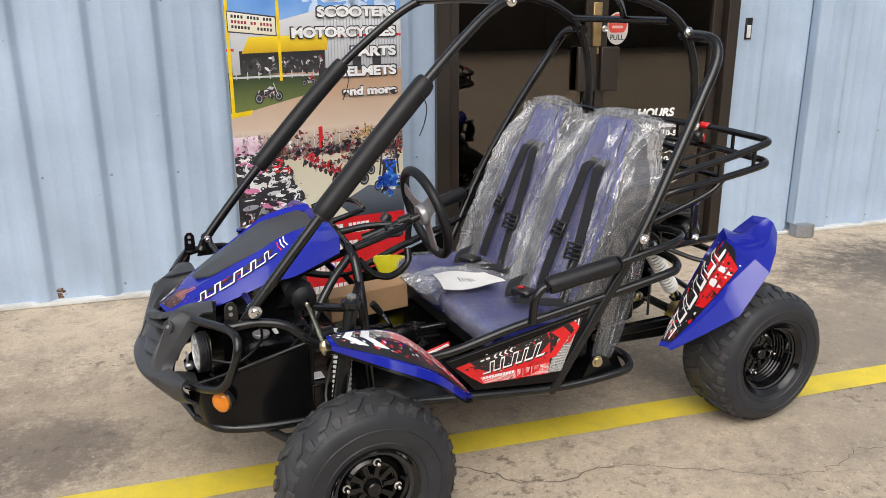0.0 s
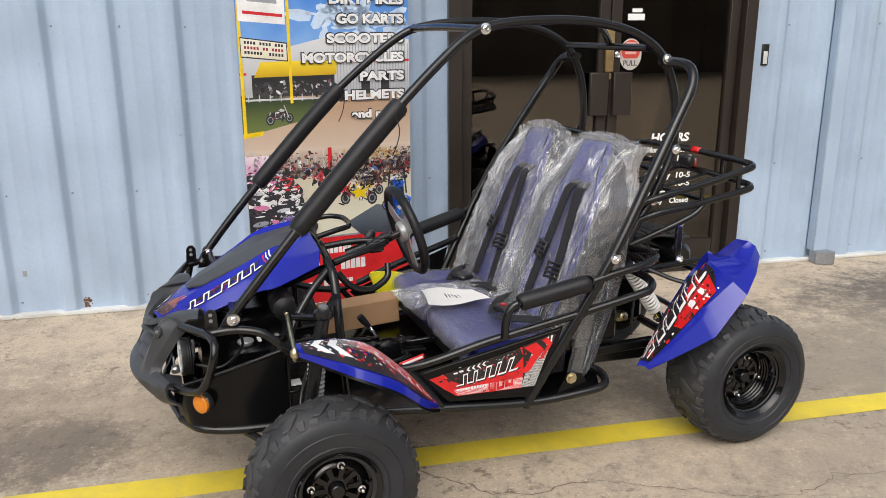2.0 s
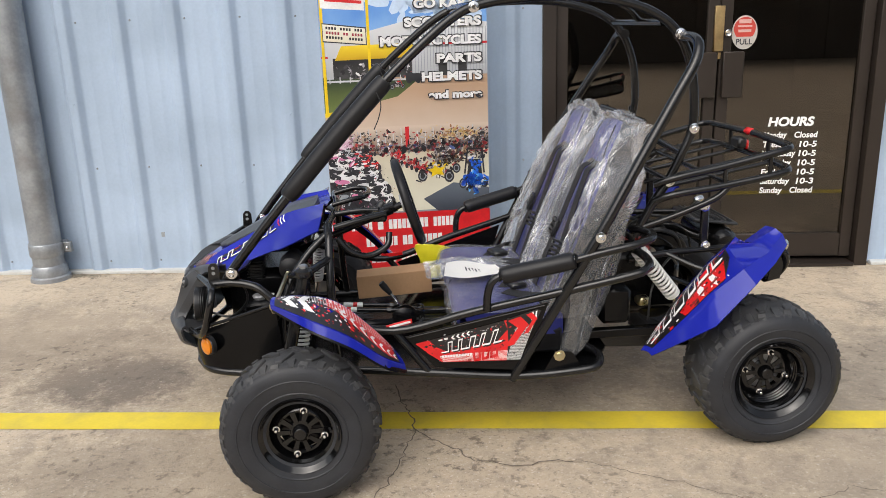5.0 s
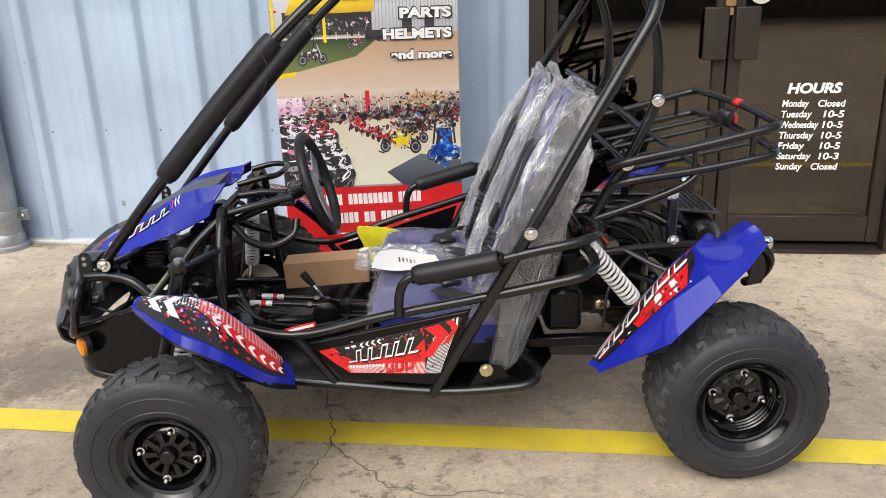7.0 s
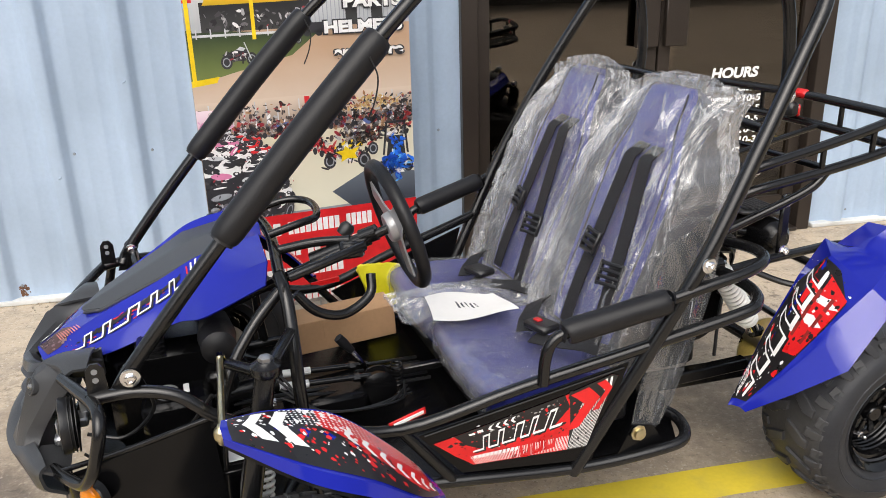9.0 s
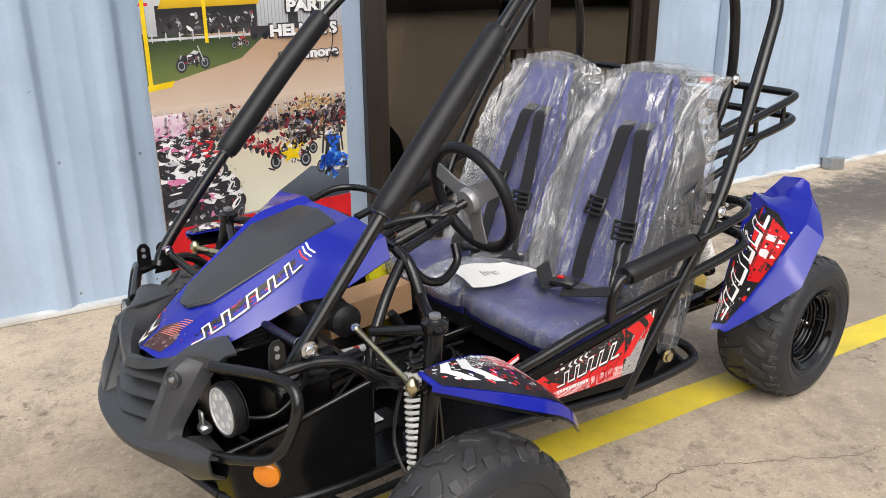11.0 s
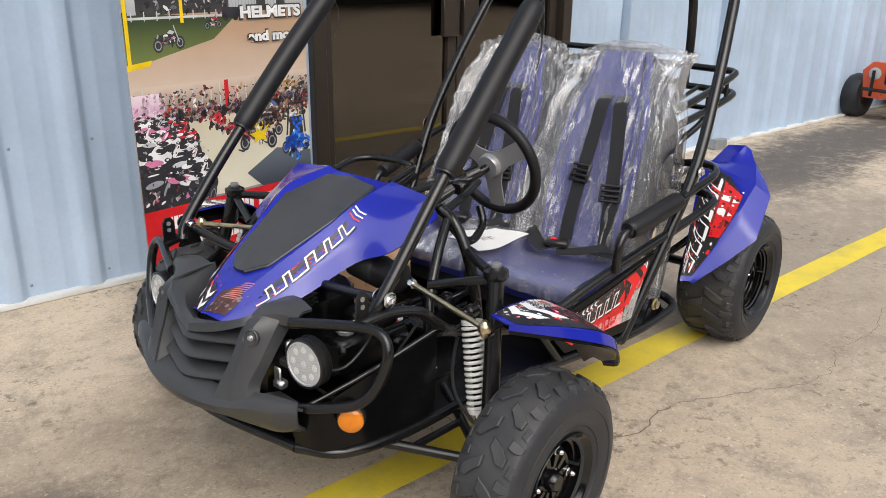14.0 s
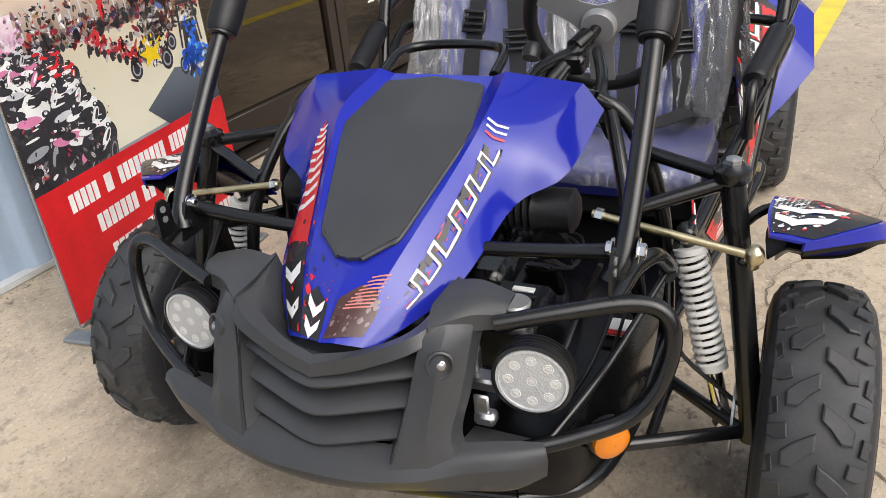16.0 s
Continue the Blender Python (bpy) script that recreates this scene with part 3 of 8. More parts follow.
# flat-faced downspouts with cut-off outlets
for x in (3.985, 5.12):
    d = thing("downspout", pose(x, WALL_Y - 0.035, 0), "pale blue square metal downspout fixed to the wall", "downspout", "downspouts on the wall")
    g = Geo().box((0, -0.012, 2.12), (0.1, 0.07, 4.1), 0.008)
    part("pipe", g, WALL, d)
    g = Geo()
    g.prism([(-0.05, -0.03), (0.05, -0.03), (0.062, -0.12), (0.03, -0.14), (-0.055, -0.1)], 0.075, pose(0, 0.01, 0.004))
    part("outlet", g, PIPE, d, "bent and battered metal outlet")

# dents along the rib crests
for x, z, w in ((-0.033, 0.53, 0.05), (0.269, 0.9, 0.05), (-0.637, 0.46, 0.04), (-0.939, 0.98, 0.045), (-0.335, 1.25, 0.03), (4.195, 0.55, 0.04), (5.403, 0.75, 0.05), (4.799, 0.33, 0.04)):
    g = Geo()
    n = 14
    vs, fs = [], []
    for i in range(n + 1):
        for j in range(n + 1):
            a, b = i / n * 2 - 1, j / n * 2 - 1
            q = max(0.0, 1 - a * a - b * b)
            vs.append((x + a * w * 0.5 + b * 0.006, WALL_Y - 0.029 - 0.007 * q ** 2 * (1 + 0.5 * math.sin(a * 5)), z + b * w * 0.22 + a * 0.006))
    fs = [(i * (n + 1) + j, (i + 1) * (n + 1) + j, (i + 1) * (n + 1) + j + 1, i * (n + 1) + j + 1) for i in range(n) for j in range(n)]
    solid("wall_dent", g.add(vs, fs), WALL, "small crease dented into a wall rib", "dent", kind="structure", sharp=80)

# rust spot at the foot of the wall
g = Geo()
for k in range(26):
    a, r = random.uniform(0, 6.28), random.uniform(0, 0.03)
    g.lathe([(random.uniform(0.003, 0.008), 0), (0.002, 0.0016)], pose(-0.265 + r * math.cos(a), WALL_Y - 0.0005, 0.05 + r * math.sin(a) * 0.8, 90, 0, 0), 6)
solid("rust_patch", g, RUST, "small brown rust patch eaten into the wall foot", "rust", kind="structure")
for x, z, w, h in ((-0.537, 0.225, 0.02, 0.028), (-0.9, 0.4, 0.014, 0.014)):
    g = Geo().box((x, WALL_Y - 0.002, z), (w, 0.006, h), 0.001)
    solid("wall_tab", g, PIPE, "small grey metal tab on the wall cladding", "metal tab", kind="structure")

# galvanised service pipe at the far end
p = thing("conduit_pipe", pose(-1.185, 4.275, 0), "grey galvanised upright pipe strapped to the wall", "pipe")
part("pipe", Geo().lathe([(0.085, 0.0), (0.085, 4.0)], None, 32), PIPE, p)
g = Geo().lathe([(0.091, 0.145), (0.094, 0.15), (0.094, 0.215), (0.091, 0.22)], None, 32)
g.box((0.11, 0.03, 0.183), (0.05, 0.03, 0.06), 0.004)
g.box((0.0, 0.055, 0.195), (0.2, 0.02, 0.045), 0.003)
part("strap", g, PIPE, p, "bolted steel pipe strap")
part("bolt", Geo().lathe([(0.009, 0), (0.009, 0.012), (0.004, 0.016)], pose(0.118, 0.012, 0.183, 90, 0, 0), 6), CHROME, p)
part("collar", Geo().lathe([(0.112, 0), (0.108, 0.022), (0.098, 0.03), (0.096, 0.075), (0.086, 0.09)], None, 28), PIPE, p)
# loose leaves and grit blown against the wall foot
g = Geo()
for k in range(260):
    x = -1.08 + abs(random.gauss(0, 0.1)) if k < 170 else random.uniform(-1.2, 1.4)
    y = WALL_Y - 0.05 - abs(random.gauss(0, 0.035))
    r = random.uniform(0.003, 0.01)
    g.prism([(-r, 0), (0, -r * 0.4), (r, 0), (0, r * 0.5)], 0.002, pose(x, y, 0.001 + random.random() * 0.004, random.uniform(-20, 20), random.uniform(-20, 20), random.uniform(0, 360)))
solid("leaf_litter", g, DEBRIS, "dry leaf scraps and grit blown against the wall foot", "litter", kind="stuff")

# shop interior seen dimly through the door, the room's shade put into its colour
g = Geo()
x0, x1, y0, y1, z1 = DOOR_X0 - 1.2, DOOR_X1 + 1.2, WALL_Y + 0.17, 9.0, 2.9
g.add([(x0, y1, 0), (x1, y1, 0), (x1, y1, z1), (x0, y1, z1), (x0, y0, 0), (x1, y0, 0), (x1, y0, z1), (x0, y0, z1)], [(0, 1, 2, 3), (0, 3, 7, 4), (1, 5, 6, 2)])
solid("wall_interior", g, ROOM, "inner walls of the shop, coloured dark as if unlit", "wall", kind="structure")
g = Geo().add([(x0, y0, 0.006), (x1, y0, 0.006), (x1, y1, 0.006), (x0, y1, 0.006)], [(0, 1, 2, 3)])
solid("floor", g, ROOM, "shop floor behind the door, coloured dark as if unlit", "floor", kind="structure")
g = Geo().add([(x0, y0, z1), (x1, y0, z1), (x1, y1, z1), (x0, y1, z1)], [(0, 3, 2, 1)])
solid("ceiling", g, ROOM, "shop ceiling behind the door, coloured dark as if unlit", "ceiling", kind="structure")

# double storefront door
door = thing("door_1", pose(0, 0, 0), "closed double storefront door, dark bronze frame with tinted glass", "door", kind="structure")
DY = WALL_Y + 0.0
g = Geo()
for x in (DOOR_X0 + 0.036, DOOR_X1 - 0.036):
    g.box((x, DY + 0.02, DOOR_TOP / 2), (0.072, 0.13, DOOR_TOP), 0.003)
g.box(((DOOR_X0 + DOOR_X1) / 2, DY + 0.02, DOOR_TOP - 0.05), (DOOR_X1 - DOOR_X0 - 0.145, 0.13, 0.1), 0.003)
part("door_frame", g, BRONZE, door)
part("threshold", Geo().box(((DOOR_X0 + DOOR_X1) / 2, DY + 0.01, 0.012), (DOOR_X1 - DOOR_X0 - 0.15, 0.15, 0.02), 0.005), BRONZE, door)
MID = 2.565
for lo, hi in ((DOOR_X0 + 0.076, MID - 0.004), (MID + 0.004, DOOR_X1 - 0.076)):
    g = Geo()
    g.box((lo + 0.03, DY + 0.03, 1.1), (0.06, 0.045, 2.12), 0.003)
    g.box((hi - 0.03, DY + 0.03, 1.1), (0.06, 0.045, 2.12), 0.003)
    g.box(((lo + hi) / 2, DY + 0.03, 0.108), (hi - lo - 0.121, 0.044, 0.13), 0.003)
    g.box(((lo + hi) / 2, DY + 0.03, 2.11), (hi - lo - 0.121, 0.044, 0.09), 0.003)
    leaf = part("door_leaf", g, BRONZE, door)
    pane = part("pane", Geo().box(((lo + hi) / 2, DY + 0.032, 1.12), (hi - lo - 0.118, 0.006, 1.9), 0.0005), GLASS, leaf, "dark tinted glass pane")
    pane.visible_shadow = False
for x in (2.5, 2.638):
    g = Geo().box((x, DY - 0.012, 1.05), (0.108, 0.03, 0.235), 0.004)
    part("pull_plate", g, BRONZE, door, "dark bronze pull plate")
g = Geo().box((2.557, DY - 0.004, 1.285), (0.05, 0.02, 0.23), 0.003)
part("lock_guard", g, BRASS, door, "worn brass guard plate over the lock")
part("lock_latch", Geo().box((2.562, DY - 0.004, 1.148), (0.022, 0.016, 0.034), 0.002), BRASS, door)
part("lock_cylinder", Geo().lathe([(0.019, 0), (0.019, 0.012), (0.014, 0.017), (0.006, 0.014)], pose(2.607, DY + 0.006, 1.262, 90, 0, 0), 20), CHROME, door, "bright lock cylinder")

# oval pull sticker, its upper print shown as bars
FACE = DY + 0.0275
stk = thing("pull_sticker", pose(0, 0, 0), "oval red and white pull sticker on the door glass", "sticker")
STICKR, STICKW = mat("sticker_red", (0.5, 0.05, 0.035), 0.5), mat("sticker_white", (0.5, 0.47, 0.43), 0.5)
oval = [(0.066 * math.cos(a), 0.086 * math.sin(a)) for a in np.linspace(0, 2 * math.pi, 49)[:-1]]
part("disc", Geo().prism(oval, 0.0008, pose(2.698, FACE, 1.262, 90, 0, 0)), STICKW, stk)
cap = [(0.056 * math.cos(a), 0.02 + 0.058 * math.sin(a)) for a in np.linspace(0, 2 * math.pi, 41)[:-1]]
part("cap", Geo().prism([(x, max(z, -0.022)) for x, z in cap], 0.0008, pose(2.698, FACE - 0.0012, 1.262, 90, 0, 0)), STICKR, stk, "red upper half")
lettering("pull_word", "PULL", pose(2.656, FACE - 0.0022, 1.2, 90), 0.084, 0.03, INK, stk, 0.02)["kind"] = "stuff"
for k, (w, h) in enumerate(((0.062, 0.02), (0.074, 0.009), (0.066, 0.014))):
    part("print_bar", Geo().box((2.698, FACE - 0.0026, 1.318 - 0.024 * k), (w, 0.0006, h), 0.0001), mat("sticker_print", (0.6, 0.36, 0.32), 0.5), stk)
stk = thing("white_sticker", pose(0, 0, 0), "small white worn sticker on the door glass", "sticker")
g = Geo().box((2.72, FACE - 0.0004, 1.462), (0.1, 0.0008, 0.035), 0.0002).box((2.725, FACE - 0.0004, 1.497), (0.06, 0.0008, 0.02), 0.0002)
part("label", g, WHITE, stk)

# opening hours lettering
sign = thing("hours_lettering", pose(0, 0, 0), "white opening hours lettering stuck on the door glass", "sign")
SIGNW = mat("white_vinyl_lettering", (0.85, 0.85, 0.83), 0.5, 0, 0.03)
lettering("title", "HOURS", pose(2.856, FACE - 0.0004, 0.767, 90), 0.242, 0.05, SIGNW, sign, 0.04, 0.14)["kind"] = "stuff"
HOURS = [("Monday", "Closed"), ("Tuesday", "10-5"), ("Wednesday", "10-5"), ("Thursday", "10-5"), ("Friday", "10-5"), ("Saturday", "10-3"), ("Sunday", "Closed")]
for k, (day, time) in enumerate(HOURS):
    z = 0.704 - 0.0505 * k
    low = 0.009 if "y" in day else 0
    lettering("day", day, pose(2.838, FACE - 0.0004, z - low, 90), 0.0176 * len(day) + 0.016, 0.043, SIGNW, sign, 0.024, 0.1)["kind"] = "stuff"
    w = 0.122 if time == "Closed" else 0.092
    lettering("time", time, pose(3.122 - w, FACE - 0.0004, z, 90), w, 0.033, SIGNW, sign, 0.024, 0.1)["kind"] = "stuff"

# small plate on the wall
pl = thing("wall_plate", pose(3.519, WALL_Y - 0.004, 1.252), "small dark wall plate with a pale label", "plate")
part("frame", Geo().box((0, 0, 0), (0.042, 0.012, 0.12), 0.002), BUCKLE, pl)
part("label", Geo().box((0, -0.0065, -0.015), (0.026, 0.002, 0.07), 0.0005), TRIM, pl)


# ---- woods far behind the camera, seen in the door glass ----
wood = Geo()
tree_rnd = random.Random(41)
for k in range(420):
    a = tree_rnd.uniform(-1.35, 1.35)
    d = tree_rnd.uniform(24, 32)
    x, y, z, q = 1.5 + d * math.sin(a), 3.0 - d * math.cos(a), tree_rnd.uniform(0.2, 7.5) * (0.8 + 0.3 * math.sin(a * 9)), tree_rnd.uniform(0.9, 2.2)
    ring = []
    for i in range(5):
        for j in range(8):
            r = q * math.sin(math.pi * (0.1 + 0.8 * i / 4)) * tree_rnd.uniform(0.7, 1.2)
            ring.append((x + r * math.cos(0.785 * j), y + r * math.sin(0.785 * j), z + q * (0.5 - i / 4) * 1.3))
    wood.add(ring, [(i * 8 + j, i * 8 + (j + 1) % 8, i * 8 + 8 + (j + 1) % 8, i * 8 + 8 + j) for i in range(4) for j in range(8)])
solid("backdrop", wood, mat("far_foliage", (0.085, 0.095, 0.055), 0.8, 0, 0.5, 1.5, 20, 0.0), "distant dark green woods beyond the yard", "woods", None, "", "structure")
facade = Geo().box((2.0, -15.0, 1.6), (44, 0.4, 3.2), 0.02)
for k in range(12):
    facade.box((-18 + 3.6 * k, -14.78, 1.6), (0.18, 0.08, 3.2), 0.01)
opposite = solid("wall_opposite", facade, mat("dark_brown_siding", (0.16, 0.135, 0.11), 0.8, 0, 0.35, 0.6, 12, 0.1), "long dark brown building across the yard", "building", None, "", "structure")
part("eave", Geo().box((2.0, -14.5, 3.3), (45, 1.2, 0.2), 0.02), mat("grey_eave", (0.16, 0.15, 0.14), 0.7), opposite)


# ---- the roll-up banner ----
BW = 0.745
ban = thing("roll_up_banner", pose(0.589, 3.764, 0, 0, 0, 12.0) @ Matrix.Diagonal((1.053, 1, 1, 1)), "tall printed shop banner on a stand beside the wall", "banner")


def P(name, c, rough=0.4):
    return mat("print_" + name, c, rough, 0, 0.16, 14, 90, 0)


PR = {n: P(n, c) for n, c in dict(cloud=(0.55, 0.68, 0.85), yellow=(0.8, 0.56, 0.01), dark=(0.03, 0.03, 0.035), grey=(0.3, 0.32, 0.35), silver=(0.55, 0.56, 0.58), white=(0.78, 0.78, 0.77), red=(0.6, 0.02, 0.025), pink=(0.62, 0.2, 0.36), brown=(0.16, 0.1, 0.07), maroon=(0.3, 0.03, 0.05), strip=(0.62, 0.015, 0.02)).items()}
part("panel", Geo().box((BW / 2, 0.002, 1.058), (BW, 0.004, 1.884), 0.0004), PR["grey"], ban)
part("base_bar", Geo().box((BW / 2, 0.012, 0.105), (BW - 0.02, 0.02, 0.022), 0.006), ALU, ban)
for x in (0.08, BW - 0.08):
    part("foot", Geo().box((x, 0.02, 0.007), (0.05, 0.26, 0.014), 0.004), PIPE, ban)
part("pole", Geo().rod((BW / 2, 0.03, 0.05), (BW / 2, 0.03, 2.0), 0.012), ALU, ban)
part("top_bar", Geo().box((BW / 2, 0.004, 2.0), (BW, 0.02, 0.025), 0.004), ALU, ban)
LAYER = [0]


def flat(name, polys, colour):
    """Printed shapes on the banner's face, each polygon of (x, z)."""
    LAYER[0] += 1
    y = -0.0003 - 0.000022 * LAYER[0]
    g = Geo()
    for poly in polys:
        g.add([(x, y, z) for x, z in poly], [tuple(range(len(poly)))])
    me = bpy.data.meshes.new(name)
    me.from_pydata(g.v, [], g.f)
    me.materials.append(PR[colour] if isinstance(colour, str) else colour)
    ob = new(name, me)
    ob.parent = ban
    if len(polys) > 1:
        ob["kind"] = "stuff"
    return ob


def rect(x0, z0, x1, z1):
    return [(x0, z0), (x1, z0), (x1, z1), (x0, z1)]


def disc(x, z, r, n=14, squash=1.0):
    return [(min(max(x + r * squash * math.cos(6.2832 * k / n), 0.001), BW - 0.001), z + r * math.sin(6.2832 * k / n)) for k in range(n)]


def tone(name, low, high, z0, z1, vary=0.1):
    """Printed ink that runs from one colour to another up the banner, with a soft cloudy grain."""
    m = P(name, low)
    t, nodes = m.node_tree, m.node_tree.nodes
    co, sep, ran, mix = (nodes.new("ShaderNode" + k) for k in ("TexCoord", "SeparateXYZ", "MapRange", "Mix"))
    cloudy = nodes.new("ShaderNodeTexNoise")
    cloudy.inputs["Scale"].default_value, cloudy.inputs["Detail"].default_value = 9, 5
    add = nodes.new("ShaderNodeMath")
    add.operation = "MULTIPLY_ADD"
    t.links.new(co.outputs["Object"], cloudy.inputs["Vector"])
    t.links.new(co.outputs["Object"], sep.inputs[0])
    t.links.new(cloudy.outputs["Fac"], add.inputs[0])
    add.inputs[1].default_value = vary
    t.links.new(sep.outputs[2], add.inputs[2])
    ran.inputs[1].default_value, ran.inputs[2].default_value = z0 + vary / 2, z1 + vary / 2
    t.links.new(add.outputs[0], ran.inputs[0])
    mix.data_type = "RGBA"
    t.links.new(ran.outputs[0], mix.inputs[0])
    mix.inputs[6].default_value, mix.inputs[7].default_value = rgb(low), rgb(high)
    t.links.new(mix.outputs[2], nodes["Principled BSDF"].inputs["Base Color"])
    return m


def medley(name, inks):
    """Printed ink that takes one of several colours for each separate piece."""
    m = P(name, inks[0][1])
    t, nodes = m.node_tree, m.node_tree.nodes
    geo, ramp = nodes.new("ShaderNodeNewGeometry"), nodes.new("ShaderNodeValToRGB")
    ramp.color_ramp.interpolation = "CONSTANT"
    while len(ramp.color_ramp.elements) < len(inks):
        ramp.color_ramp.elements.new(0.5)
    for e, (at, c) in zip(ramp.color_ramp.elements, inks):
        e.position, e.color = at, rgb(c)
    t.links.new(geo.outputs["Random Per Island"], ramp.inputs[0])
    t.links.new(ramp.outputs[0], nodes["Principled BSDF"].inputs["Base Color"])
    return m


rnd = random.Random(7)
K, G, LG, W = (0.018, 0.017, 0.02), (0.16, 0.15, 0.16), (0.42, 0.41, 0.42), (0.78, 0.76, 0.76)
CROWD = medley("crowd", [(0, K), (0.34, (0.07, 0.05, 0.045)), (0.5, G), (0.64, (0.25, 0.02, 0.03)), (0.74, (0.45, 0.05, 0.05)), (0.79, LG), (0.88, (0.35, 0.2, 0.1)), (0.93, W), (0.96, (0.1, 0.14, 0.35))])
ENGINE = medley("engine", [(0, K), (0.42, (0.06, 0.055, 0.06)), (0.6, G), (0.75, LG), (0.88, W), (0.95, (0.35, 0.03, 0.05))])
PINKS = medley("pinks", [(0, (0.62, 0.36, 0.5)), (0.25, (0.75, 0.6, 0.68)), (0.5, (0.5, 0.16, 0.34)), (0.7, W), (0.85, (0.2, 0.1, 0.15))])


def scraps(n, spot, size, slim=0.45):
    """Small rounded pieces; spot() gives where each lies."""
    out = []
    for _ in range(n):
        x, z = spot()
        w, q = size * rnd.uniform(0.45, 1.3), rnd.uniform(-1.57, 1.57)
        h = w * slim * rnd.uniform(0.5, 1.4)
        ring = []
        for k in range(8):
            r = rnd.uniform(0.8, 1.1)
            p, e = w * r * math.cos(0.7854 * k), h * r * math.sin(0.7854 * k)
            ring.append((min(max(x + p * math.cos(q) - e * math.sin(q), 0.002), BW - 0.002), z + p * math.sin(q) + e * math.cos(q)))
        out.append(ring)
    return out


def about(x, z, sx, sz):
    return lambda: (x + rnd.gauss(0, sx), z + rnd.gauss(0, sz))


def over(x0, x1, z0, z1):
    return lambda: (rnd.uniform(x0, x1), rnd.uniform(z0, z1))


# sky and street
flat("printed_sky", [rect(0.001, 1.2, BW - 0.001, 1.999)], tone("sky_fade", (0.22, 0.42, 0.75), (0.03, 0.18, 0.62), 1.3, 1.6, 0.25))
flat("printed_cloud", scraps(40, about(0.5, 1.45, 0.13, 0.025), 0.05, 0.4) + scraps(26, about(0.3, 1.62, 0.1, 0.03), 0.05, 0.45), "cloud")
flat("printed_road", [rect(0.001, 0.83, BW - 0.001, 1.12)], tone("road_fade", (0.62, 0.5, 0.4), (0.47, 0.31, 0.2), 0.86, 1.06, 0.08))
flat("printed_verge", [[(0.001, 0.95), (0.14, 0.985), (0.33, 1.03), (0.42, 1.10), (0.001, 1.13)]], tone("verge_fade", (0.15, 0.19, 0.055), (0.035, 0.055, 0.022), 0.98, 1.1, 0.05))
flat("printed_shop_wall", [[(0.02, 1.12), (BW - 0.001, 1.12), (BW - 0.001, 1.36), (0.46, 1.395), (0.2, 1.33), (0.02, 1.31)]], tone("shop_fade", (0.4, 0.41, 0.43), (0.66, 0.67, 0.68), 1.12, 1.36, 0.1))
flat("printed_cladding_line", [rect(x, 1.13, x + 0.003, 1.34) for x in np.arange(0.4, 0.74, 0.014)], "grey")
flat("printed_stripe", [rect(0.4, 1.262, BW - 0.001, 1.272), rect(0.001, 1.215, 0.03, 1.225)], "red")
flat("printed_window", [rect(0.05, 1.12, 0.4, 1.215), rect(0.52, 1.12, 0.56, 1.21), rect(0.61, 1.12, 0.65, 1.21)], tone("window_fade", (0.05, 0.05, 0.05), (0.02, 0.02, 0.022), 1.12, 1.2, 0.1))
flat("printed_window_clutter", scraps(110, over(0.06, 0.4, 1.12, 1.185), 0.01), ENGINE)
flat("printed_awning", [[(0.06, 1.205), (0.41, 1.21), (0.415, 1.275), (0.09, 1.27)]], tone("awning_fade", (0.55, 0.33, 0.01), (0.85, 0.62, 0.03), 1.205, 1.27, 0.03))
flat("printed_fence", [rect(0.02, 1.105, 0.43, 1.113)] + [rect(x, 1.1, x + 0.004, 1.13) for x in np.arange(0.03, 0.42, 0.045)], "silver")
flat("printed_sign_post", [rect(0.005, 0.96, 0.018, 1.75), rect(0.206, 1.09, 0.218, 1.75)], "yellow")
flat("printed_post_base", [[(0.001, 0.945), (0.08, 0.955), (0.09, 0.975), (0.001, 0.965)]], "yellow")
flat("printed_sign_edge", [[(0.012, 1.29), (0.204, 1.27), (0.204, 1.35), (0.012, 1.375)]], "dark")
flat("printed_sign", [[(0.015, 1.295), (0.2, 1.275), (0.2, 1.345), (0.015, 1.37)]], tone("sign_fade", (0.72, 0.66, 0.5), (0.8, 0.77, 0.66), 1.28, 1.36, 0.02))
for row, (z, ink) in enumerate(((1.347, "dark"), (1.326, "maroon"), (1.306, "dark"))):
    flat("printed_sign_bar", [[(0.028 + 0.0125 * i, z - 0.00135 * i), (0.0365 + 0.0125 * i, z - 0.00135 * i), (0.0365 + 0.0125 * i, z + 0.012 - 0.00135 * i), (0.028 + 0.0125 * i, z + 0.012 - 0.00135 * i)] for i in range(13) if i not in (4 + row, 9 - row)], ink)
flat("printed_sign", [[(0.01, 1.44), (0.2, 1.425), (0.2, 1.57), (0.01, 1.6)]], "white")
flat("printed_sign_bar", [[(0.03, 1.47), (0.19, 1.455), (0.19, 1.468), (0.03, 1.483)]], "red")
flat("printed_sign_bar", [[(0.05, 1.52), (0.17, 1.51), (0.17, 1.55), (0.05, 1.56)]], "grey")


def ring_wheel(x, z, r, squash=0.8):
    flat("printed_tyre", [disc(x, z, r, 18, squash)], "dark")
    flat("printed_rim", [disc(x, z, r * 0.68, 16, squash)], "grey")
    flat("printed_rim_shade", [disc(x, z, r * 0.5, 14, squash)], "dark")


